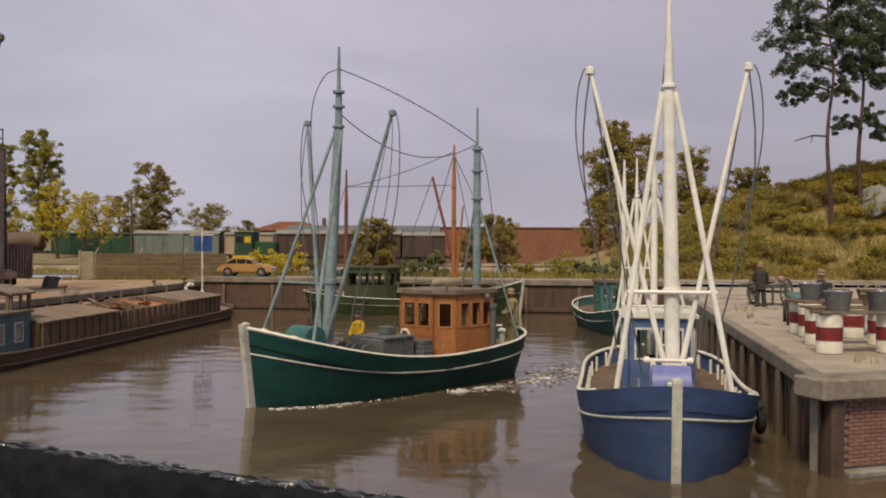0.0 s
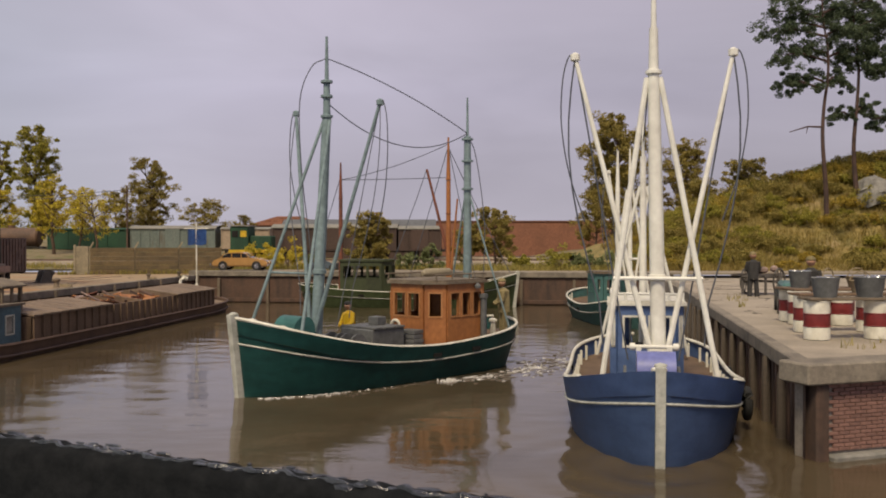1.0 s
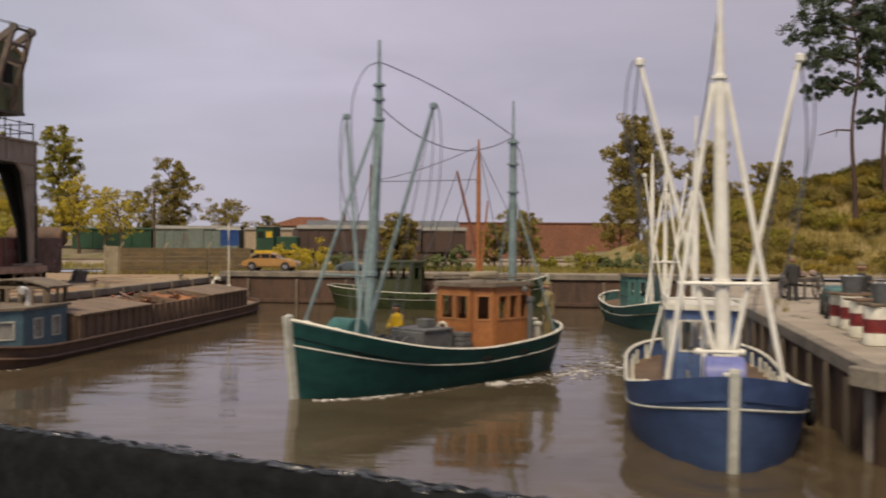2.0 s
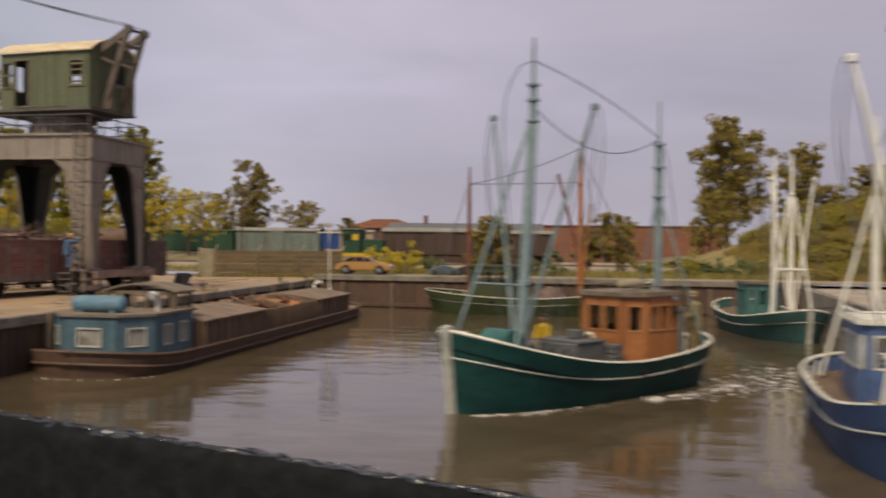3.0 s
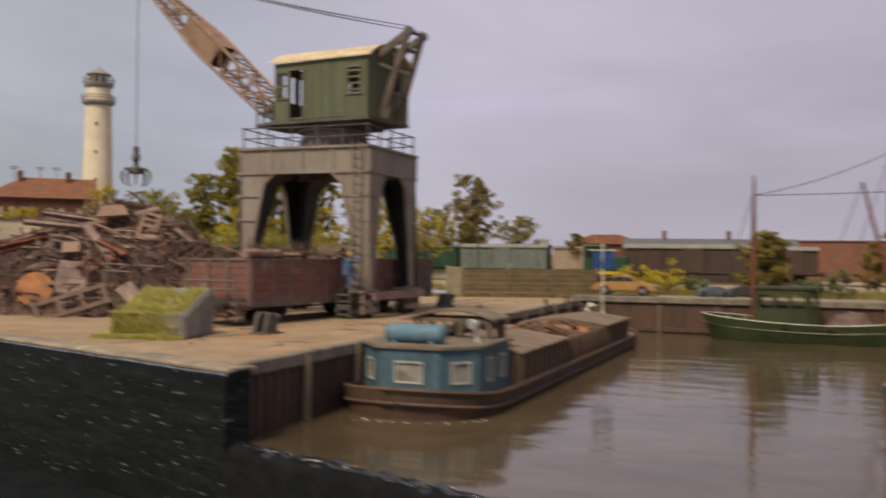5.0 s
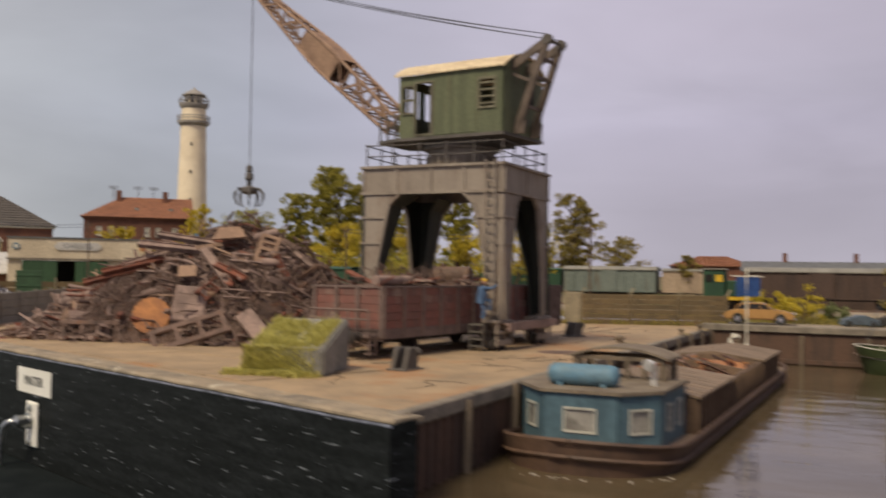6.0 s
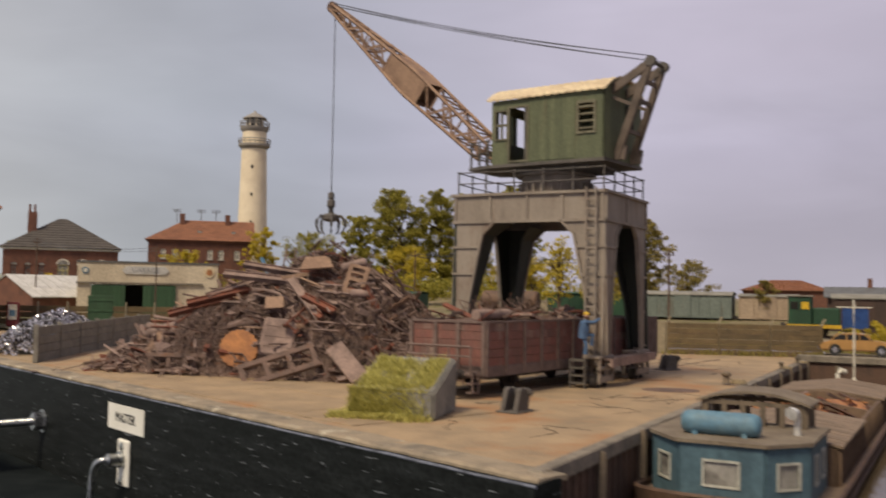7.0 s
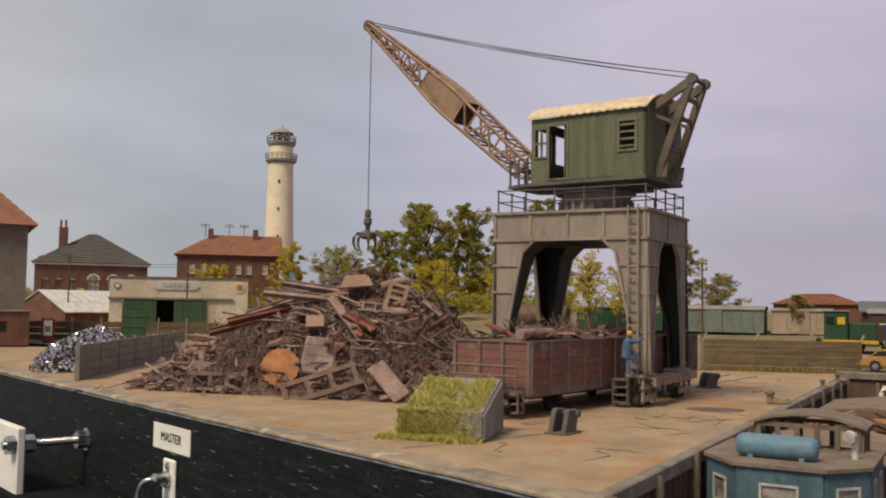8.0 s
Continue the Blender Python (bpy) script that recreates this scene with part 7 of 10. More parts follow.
def scrap_heap():
    at = pose(-36.2, 42.6, Q, 0, 0, 10)
    s = thing("scrap_heap", at, "tall heap of tangled rusty scrap iron on the quay", "scrap heap")
    bm = B()
    n = 54
    rows = []
    for i in range(n + 1):
        x = -8.3 + 16.6 * i / n
        rows.append([bm.verts.new((x, -5.6 + 10.2 * j / n, max(-0.04, heap_height(x, -5.6 + 10.2 * j / n) - 0.3) + 0.16 * noise.noise((x * 1.8, j * 0.6, 1)) * min(1, heap_height(x, -5.6 + 10.2 * j / n)))) for j in range(n + 1)])
    for a, b in zip(rows, rows[1:]):
        for j in range(n):
            bm.faces.new((a[j], b[j], b[j + 1], a[j + 1]))
    part("rubble_core", bm, RUSTDARK, s)
    rng = random.Random(77)
    def spot(least=0.12):
        while True:
            x, y = rng.uniform(-7.9, 7.9), rng.uniform(-5.3, 1.6)
            z = heap_height(x, y)
            if z > least:
                return x, y, z
    def slope(x, y):
        e = 0.3
        return math.degrees(math.atan((heap_height(x, y + e) - heap_height(x, y - e)) / (2 * e))), math.degrees(math.atan((heap_height(x + e, y) - heap_height(x - e, y)) / (2 * e)))
    mats = (RUSTGREY, RUSTDARK, RUSTGREY, RUSTGREY, RUSTRED, RUST, RUSTDARK)
    def scrap(bm, k, ln):
        """One piece of scrap of kind k, about 2 ln long, lying along x; returns its name."""
        if k in (0, 1):
            w = rng.uniform(0.06, 0.12)
            box(bm, -ln, ln, -w, w, -w, -w + 0.03)
            box(bm, -ln, ln, -w, w, w - 0.03, w)
            box(bm, -ln, ln, -0.015, 0.015, -w, w)
            return "girder"
        if k in (2, 3):
            q = rng.uniform(-0.25, 0.25)
            tube(bm, flow([(-ln * 0.8, 0, 0), (-0.2 * ln, q, 0.05), (ln * 0.3, q * 0.5, 0.1), (ln * 0.8, 0, 0)], 3), rng.uniform(0.03, 0.085), 7)
            return "pipe"
        if k == 4:
            w = rng.uniform(0.16, 0.42)
            a = [(-ln * 0.45, -w), (ln * 0.4, -w * 0.8), (ln * 0.5, w * 0.6), (ln * 0.1, w), (-ln * 0.5, w * 0.9)]
            prism(bm, a, -0.02, 0.02, "z")
            beam(bm, (-ln * 0.42, 0, 0.03), (ln * 0.42, 0, 0.03), 0.05, 0.05)
            return "sheet"
        if k == 5:
            for yy in (-0.22, 0.22):
                beam(bm, (-ln, yy, 0), (ln, yy, 0), 0.07, 0.07)
            for q in range(int(ln * 4)):
                beam(bm, (-ln + 0.15 + q * 0.48, -0.22, 0), (-ln + 0.15 + q * 0.48, 0.22, 0), 0.05, 0.05)
            return "ladder_frame"
        if k == 6:
            beam(bm, (-ln, -0.2, 0), (ln, -0.2, 0), 0.06, 0.06)
            beam(bm, (-ln, 0.2, 0), (ln, 0.2, 0), 0.06, 0.06)
            for q in range(5):
                u0, u1 = -ln + 2 * ln * q / 5, -ln + 2 * ln * (q + 1) / 5
                beam(bm, (u0, -0.2 if q % 2 else 0.2, 0), (u1, 0.2 if q % 2 else -0.2, 0), 0.04, 0.04)
            return "truss"
        w = rng.uniform(0.035, 0.085)
        beam(bm, (-ln, 0, 0), (ln * 0.9, rng.uniform(-0.3, 0.3), rng.uniform(-0.1, 0.2)), w, w * rng.uniform(0.6, 1.6))
        return "bar"
    for i in range(275):
        x, y, z = spot()
        sx, sy = slope(x, y)
        bm = B()
        ln = min(rng.uniform(0.45, 1.5), 0.5 + 0.5 * z)
        name = scrap(bm, i % 10, ln)
        part(name, bm, rng.choice(mats), s, at=Matrix.Translation((x, y, z + rng.uniform(-0.06, 0.14))) @ pose(0, 0, 0, sx * 0.9 + rng.gauss(0, 13), -sy * 0.9 + rng.gauss(0, 13), rng.uniform(0, 180)))
    # the small stuff between the pieces
    for m in (RUSTDARK, RUSTGREY, RUSTRED):
        bm = B()
        for i in range(420 if m is not RUSTRED else 130):
            x, y, z = spot(0.05)
            sx, sy = slope(x, y)
            q = Matrix.Translation((x, y, z + rng.uniform(-0.1, 0.08))) @ pose(0, 0, 0, sx + rng.gauss(0, 30), -sy + rng.gauss(0, 30), rng.uniform(0, 180))
            ln, w = rng.uniform(0.1, 0.45), rng.uniform(0.02, 0.07)
            box(bm, -ln, ln, -w, w, -w * 0.5, w * 0.5, q)
        part("loose_scrap", bm, m, s)["kind"] = "stuff"
    # wire and turnings
    for g in range(9):
        bm = B()
        for k in range(150):
            x, y, z = spot()
            p = Vector((x, y, z - 0.05))
            pts = [p.copy()]
            for q in range(6):
                p = p + Vector((rng.gauss(0, 0.24), rng.gauss(0, 0.24), 0))
                pts.append(Vector((p.x, p.y, heap_height(p.x, p.y) + rng.uniform(-0.02, 0.26))))
            tube(bm, pts, rng.uniform(0.009, 0.02), 4, cap=False)
        part("wire_tangle", bm, (RUSTDARK, RUSTGREY)[g % 2], s)["kind"] = "stuff"
    # a nest of springy wire by the wagon, and hanging strands on the shoulder
    bm = B()
    for cx, cy, rr, cnt in ((4.3, -3.7, 1.2, 130), (-1.6, -3.6, 1.5, 110), (2.6, -2.6, 0.9, 50)):
        for k in range(cnt):
            x, y = cx + rng.gauss(0, rr * 0.5), cy + rng.gauss(0, rr * 0.4)
            z, a = heap_height(x, y), rng.uniform(-0.6, 0.6)
            pts = [(x + 0.5 * f * a + rng.gauss(0, 0.04), y - 0.75 * f + rng.gauss(0, 0.04), heap_height(x + 0.5 * f * a, y - 0.75 * f) + 0.1 + 0.22 * math.sin(math.pi * f)) for f in (0, 0.25, 0.5, 0.75, 1.0)]
            tube(bm, pts, rng.uniform(0.008, 0.016), 4, cap=False)
    part("wire_nest", bm, RUSTDARK, s)["kind"] = "stuff"
    # named pieces that stand out; lean tilts them back, phi turns them in their own plane
    inv = at.inverted()
    def put(x, y, z, lean=62, turn=12, phi=0):
        return Matrix.Translation(inv @ Vector((x, y, z))) @ pose(0, 0, 0, lean, 0, turn) @ pose(0, 0, 0, 0, 0, phi)
    bm = B()
    n = 40
    poly = [((0.68 + (0.045 if i % 2 else 0)) * math.cos(2 * math.pi * i / n), (0.68 + (0.045 if i % 2 else 0)) * math.sin(2 * math.pi * i / n)) for i in range(n)]
    prism(bm, poly, -0.06, 0.06, "z")
    part("gear_wheel", bm, RUSTORANGE, s, "large orange-rusted toothed disc", at=put(-35.2, 37.8, 2.75, 72, 14))
    bm = B()
    box(bm, -0.62, 0.62, -0.74, 0.74, -0.07, 0.07, bev=0.06)
    for y in (-0.4, 0, 0.4):
        box(bm, -0.5, 0.5, y - 0.02, y + 0.02, 0.06, 0.09)
    part("sheet", bm, RUSTGREY, s, "brown ribbed steel panel", at=put(-33.85, 38.3, 3.2, 64, 14, -6))
    bm = B()
    for yy in (-0.4, 0.4):
        box(bm, -1.4, 1.4, yy - 0.1, yy + 0.1, -0.07, 0.07)
    for q in range(4):
        box(bm, -1.32 + q * 0.86 - 0.09, -1.32 + q * 0.86 + 0.09, -0.42, 0.42, -0.06, 0.06)
    part("ladder_frame", bm, RUSTDARK, s, "brown door-like steel frame", at=put(-33.2, 37.45, 2.25, 52, 14, 22))
    bm = B()
    box(bm, -0.34, 0.34, -0.85, 0.85, -0.06, 0.06, bev=0.03)
    part("sheet", bm, RUSTGREY, s, "smooth brown steel plate", at=put(-30.9, 38.2, 2.42, 55, 14, 38))
    bm = B()
    opening_wall(bm, -0.4, 0.4, -0.6, 0.6, -0.05, 0.05, [(-0.24, 0.24, 0.08, 0.24), (-0.24, 0.24, 0.32, 0.48), (-0.24, 0.24, -0.4, -0.06)])
    part("window_frame", bm, RUST, s, "orange-brown window-like casting near the top", at=Matrix.Translation(inv @ Vector((-32.0, 40.75, 5.35))) @ pose(0, 0, 0, -18, 14, 12))
    def channel(x, y, z, ln, phi, m, lean=40, lab="red channel girder", w=0.13):
        bm = B()
        box(bm, -ln, ln, -w, w, -0.03, 0.03)
        box(bm, -ln, ln, w - 0.03, w, -0.1, 0.1)
        box(bm, -ln, ln, -w, -w + 0.03, -0.1, 0.1)
        part("girder", bm, m, s, lab, at=put(x, y, z, lean, 14, phi))
    channel(-38.0, 39.5, 4.3, 1.5, 24, RUSTRED)
    channel(-37.6, 39.8, 4.65, 1.3, 22, RUSTRED)
    channel(-32.9, 39.5, 4.45, 0.75, -34, RUSTRED)
    channel(-36.0, 40.4, 5.4, 1.6, -8, RUSTGREY, 40, "grey-brown channel girder", 0.15)
    channel(-35.7, 40.9, 5.75, 1.4, -12, RUSTGREY, 40, "grey-brown channel girder")
    channel(-33.5, 39.55, 4.6, 1.2, -56, RUSTGREY, 50, "grey-brown channel girder", 0.16)
    channel(-37.3, 40.4, 5.0, 1.2, 30, RUSTGREY, 40, "grey-brown channel girder")
    channel(-31.2, 41.7, 5.2, 0.9, -46, RUSTGREY, 50, "grey-brown channel girder", 0.1)
    bm = B()
    for q in range(4):
        box(bm, -1.3 + q * 0.7, -1.3 + q * 0.7 + 0.14, -0.05, 0.05, 0, 0.6)
    box(bm, -1.4, 1.0, -0.08, 0.08, 0.52, 0.66)
    box(bm, -1.6, 1.2, -0.08, 0.08, -0.05, 0.08)
    part("truss", bm, RUSTDARK, s, "low frame with square openings at the heap's foot", at=Matrix.Translation(inv @ Vector((-37.4, 37.3, 1.85))) @ pose(0, 0, 0, -15, 0, 8))
    for k, (x, y, z, r, ln, phi) in enumerate(((-39.4, 38.7, 3.3, 0.2, 0.7, 24), (-39.9, 38.9, 3.35, 0.16, 0.45, -8), (-31.6, 40.5, 4.85, 0.16, 0.4, 0), (-32.4, 41.3, 5.95, 0.17, 0.5, 20))):
        bm = B()
        tube(bm, [(-ln, 0, 0), (-ln * 0.9, 0, 0), (ln * 0.9, 0, 0), (ln, 0, 0)], [r * 0.7, r, r, r * 0.7], 12)
        part("cylinder", bm, RUSTGREY, s, "thick grey-brown cylinder", smooth=True, at=put(x, y, z, 50, 14, phi))
    bm = B()
    box(bm, -0.22, 0.22, -0.55, 0.55, -0.03, 0.03, bev=0.02)
    part("sheet", bm, RUST, s, "orange-brown narrow plate", at=put(-39.3, 38.1, 2.75, 65, 14, -24))
    # bars fanned out at the low end
    for k in range(9):
        bm = B()
        ln = rng.uniform(0.9, 1.5)
        box(bm, -ln * 0.25, ln, -0.05, 0.05, -0.05, 0.05)
        part("bar", bm, RUSTGREY, s, at=put(-40.7 + 0.1 * k, 37.6 + 0.06 * k, 2.0 + 0.05 * k, 50, 14, 4 + 9 * k))
    bm = B()
    prism(bm, [(-0.6, -0.4), (0.7, -0.3), (0.5, 0.4), (-0.4, 0.35)], -0.04, 0.04, "z")
    part("sheet", bm, RUST, s, "pinkish-brown sheet on the summit", at=put(-33.9, 40.9, 6.0, 40, 14, 4))
    bm = B()
    box(bm, -0.35, 0.35, -0.28, 0.28, -0.03, 0.03, bev=0.01)
    part("sheet", bm, RUST, s, "small brown plate", at=put(-34.7, 39.3, 4.45, 50, 14, 5))
    bm = B()
    lathe(bm, [(0.26, 0), (0.26, 0.06), (0.16, 0.08), (0.16, 0.4), (0.22, 0.42), (0.22, 0.48)], 12)
    part("cylinder", bm, RUSTGREY, s, "flanged pipe stub on the summit", smooth=True, at=Matrix.Translation(inv @ Vector((-34.2, 41.6, 6.05))))
    for k in range(12):
        bm = B()
        x, y = rng.uniform(0.5, 4.6), rng.uniform(-1.8, 0.3)
        z = heap_height(x, y)
        pts = [(x, y, z), (x + rng.gauss(0, 0.25), y, z + 0.3), (x + rng.gauss(0, 0.4), y + rng.gauss(0, 0.3), z + rng.uniform(0.4, 0.75)), (x + rng.gauss(0.3, 0.4), y, z + rng.uniform(0.2, 0.6))]
        tube(bm, flow(pts, 4), 0.033, 5)
        part("bar", bm, RUSTDARK, s, smooth=True)


def buffer_block():
    """The end of the quay track: a concrete block with a sloping turfed top."""
    at = pose(-25.4, 31.55, Q, 0, 0, 8)
    b = thing("buffer_block", at, "grey concrete buffer block with yellow-green turf on its slope", "buffer block")
    bm = B()
    w, d = 1.12, 1.1
    prism(bm, [(-d, 0), (d, 0), (d, 1.42), (d - 0.16, 1.45), (-d, 0.72)], -w, w, "x")
    bmesh.ops.bevel(bm, geom=list(bm.edges), offset=0.06, segments=2, affect="EDGES")
    part("block", bm, PLASTERGREY, b)
    rng = random.Random(6)
    def blades(bm, n, place, h, lean):
        for _ in range(n):
            x, y, z = place()
            hh, t, q = h * rng.uniform(0.4, 1.2), rng.uniform(0, 6.283), rng.uniform(0, 6.283)
            l = lean * rng.random() * hh
            p, e = Vector((x, y, z)), Vector((x + l * math.cos(q), y + l * math.sin(q), z + hh))
            o = Vector((math.cos(t), math.sin(t), 0)) * 0.011
            m = p.lerp(e, 0.55) + Vector((0, 0, 0.16 * l))
            faces_of(bm, [p - o, p + o, m + o * 0.8, e, m - o * 0.8], ((0, 1, 2, 4), (4, 2, 3)))
    def on_top():
        while True:
            x, y = rng.uniform(-w + 0.12, w - 0.16), rng.uniform(-d + 0.12, d - 0.3)
            if noise.noise((x * 1.9, y * 1.9, 7)) + 0.4 * noise.noise((x * 6, y * 6, 2)) > rng.uniform(-0.6, 0.1):
                return x, y, 0.70 + 0.73 * (y + d) / (2 * d - 0.16)
    bm = B()
    blades(bm, 7000, on_top, 0.10, 2.4)
    blades(bm, 700, on_top, 0.24, 1.2)
    part("turf", bm, GRASS, b, "matted yellow-green turf")
    def on_front():
        z = abs(rng.gauss(0, 0.42))
        return min(rng.uniform(-w - 0.05, w - 0.1), rng.uniform(-w - 0.05, w - 0.1)), -d - 0.02, min(z, 0.7)
    def at_foot():
        if rng.random() < 0.7:
            x = rng.uniform(-w - 0.45, w * (0.2 + 0.8 * rng.random()))
            return x, -d - abs(rng.gauss(0, 0.2 + 0.1 * noise.noise((x * 2, 0, 3)))), 0.0
        return -w - abs(rng.gauss(0, 0.16)), rng.uniform(-d, d * 0.6), 0.0
    bm = B()
    blades(bm, 3600, on_front, 0.14, 1.6)
    blades(bm, 5000, at_foot, 0.16, 2.2)
    part("grass_fringe", bm, GRASS, b, "ragged yellow-green grass at its foot")


def mooring_bollard(at, label):
    b = thing("mooring_bollard", at, label, "bollard", "quay bollards")
    for y in (-0.2, 0.2):
        bm = B()
        prism(bm, [(-0.42, 0.0), (-0.2, 0.62), (-0.05, 0.68), (0.12, 0.6), (0.25, 0.66), (0.4, 0.55), (0.42, 0.42), (0.3, 0.4), (0.22, 0.1), (0.36, 0.0)], y - 0.07, y + 0.07, "y")
        bmesh.ops.bevel(bm, geom=list(bm.edges), offset=0.02, segments=1, affect="EDGES")
        part("cheek", bm, CRANE_DARK, b)
    bm = B()
    tube(bm, [(0.28, -0.34, 0.52), (0.28, 0.34, 0.52)], 0.1, 10)
    part("cross_pin", bm, CRANE_DARK, b, smooth=True)
    bm = B()
    box(bm, -0.5, 0.45, -0.34, 0.34, -0.01, 0.05, bev=0.015)
    part("base_plate", bm, CRANE_DARK, b)
    return b


def edge_bollard(at):
    b = thing("edge_bollard", at, "small pale bollard at the quay edge with a coiled rope", "bollard", "quay bollards")
    bm = B()
    lathe(bm, [(0.17, 0), (0.12, 0.06), (0.11, 0.26), (0.18, 0.3), (0.19, 0.38), (0.08, 0.45)], 12)
    part("post", bm, TIMBER, b, smooth=True)
    bm = B()
    pts = [(-0.45 + (0.3 - 0.002 * i) * math.cos(i * 0.5), -0.1 + (0.22 - 0.001 * i) * math.sin(i * 0.5), 0.03 + 0.003 * i) for i in range(44)]
    tube(bm, pts + [(-0.2, 0.0, 0.15), (-0.12, 0.0, 0.2)], 0.028, 5)
    part("rope", bm, ROPE, b, smooth=True)
    return b


def plank_fence():
    """The brown fence at the back of the quay, with posts and a pale end panel."""
    x0, y0, x1, y1 = -24.25, 63.1, -16.1, 65.3
    ln = math.hypot(x1 - x0, y1 - y0)
    f = thing("plank_fence", pose(x0, y0, Q, 0, 0, math.degrees(math.atan2(y1 - y0, x1 - x0))), "brown plank fence with leaning post tops behind the quay", "fence")
    rng = random.Random(9)
    for bay in range(3):
        w = ln / 3
        for k in range(6):
            bm = B()
            box(bm, bay * w + 0.03, (bay + 1) * w - 0.03, -0.03, 0.03, 0.02 + 0.29 * k, 0.02 + 0.29 * (k + 1) - 0.015, bev=0.008)
            part("plank", bm, FENCEWOOD, f, at=pose(0, rng.uniform(-0.008, 0.008), 0))
    for k in range(4):
        bm = B()
        x = min(k * ln / 3, ln - 0.1)
        box(bm, x - 0.07, x + 0.07, 0.04, 0.14, 0, 1.8, bev=0.01)
        beam(bm, (x, 0.09, 1.72), (x + 0.22, 0.09, 2.12), 0.08, 0.1)
        part("post", bm, FENCEEND, f)
    bm = B()
    box(bm, -1.0, -0.08, -0.05, 0.05, 0, 1.85, bev=0.02)
    box(bm, -0.98, -0.86, -0.1, 0.08, 0, 1.95, bev=0.01)
    part("end_panel", bm, FENCEEND, f, "pale weathered end panel")
    g = B()
    tufts(g, [(rng.uniform(-2, ln), -0.15 + rng.uniform(-0.1, 0.05), 0) for _ in range(90)] + [(ln + rng.uniform(-0.8, 0.6), rng.uniform(-0.8, 0), 0) for _ in range(60)], 0.28, 0.1, 6, rng, 0.02)
    part("grass_fringe", g, GRASS_D, f)


def panel_wall():
    x0, y0, x1, y1 = -45.7, 38.3, -55.9, 57.1
    ln = math.hypot(x1 - x0, y1 - y0)
    f = thing("panel_wall", pose(x0, y0, Q, 0, 0, math.degrees(math.atan2(y1 - y0, x1 - x0))), "grey concrete panel wall beside the scrap heap", "wall")
    n = 7
    w = ln / n
    for b in range(n):
        for k in range(4):
            bm = B()
            box(bm, b * w + 0.05, (b + 1) * w - 0.05, -0.06, 0.06, 0.38 * k, 0.38 * (k + 1) - 0.02, bev=0.012)
            part("panel", bm, PANELGREY, f)
        bm = B()
        box(bm, b * w - 0.05, b * w + 0.05, -0.1, 0.1, 0, 1.6, bev=0.015)
        part("post", bm, PANELGREY, f)


def bright_scrap():
    at = pose(-52.8, 46.5, Q, 0, 0, 118)
    s = thing("shredded_metal_heap", at, "glittering heap of shredded bright metal", "scrap heap")
    rng = random.Random(55)
    for g in range(6):
        bm = B()
        for i in range(1300):
            a, r = rng.uniform(0, 6.283), math.sqrt(rng.random())
            x, y = 6.8 * r * math.cos(a), 2.35 * r * math.sin(a)
            z = 1.95 * (1 - r) ** 0.55 * rng.uniform(0.6, 1.05)
            e = rng.uniform(0.04, 0.12)
            m = pose(x, y, z + 0.05, rng.uniform(0, 360), rng.uniform(0, 360), rng.uniform(0, 360))
            faces_of(bm, [m @ Vector(v) for v in ((-e, -e * 0.6, 0), (e, -e * 0.4, e * 0.3), (e * 0.7, e * 0.6, -e * 0.2), (-e * 0.8, e * 0.5, e * 0.4))], ((0, 1, 2, 3),))
        part("metal_swarf", bm, WHEELDARK if g in (0, 3) else SILVER, s)["kind"] = "stuff"
    bm = B()
    lathe(bm, [(1.0, 0), (0.85, 0.5), (0.5, 1.0), (0.1, 1.35)], 20, Matrix.Diagonal((6.0, 2.0, 1.02, 1)))
    part("core", bm, WHEELDARK, s)


def climber():
    figurine(pose(-23.0, 40.5, 2.92, 0, 0, 20) @ Matrix.Scale(0.84, 4), "worker figurine in blue overalls climbing the crane ladder", BLUECLOTH, BLUECLOTH, YELLOW, "climb")


scrap_heap()
buffer_block()
b0 = mooring_bollard(pose(-23.0, 33.55, Q, 0, 0, 80), "dark steel mooring bollard on the quay")
copy_thing(b0, small(pose(-22.0, 51.2, Q, 0, 0, 60)))
e0 = edge_bollard(pose(-18.85, 45.3, Q + 0.05, 0, 0, 170))
for px, py in ((-17.75, 54.5), (-17.3, 58.8)):
    copy_thing(e0, small(pose(px + 0.2, py, Q + 0.05, 0, 0, 150) @ Matrix.Scale(0.7, 4)))
plank_fence()
panel_wall()
bright_scrap()
climber()


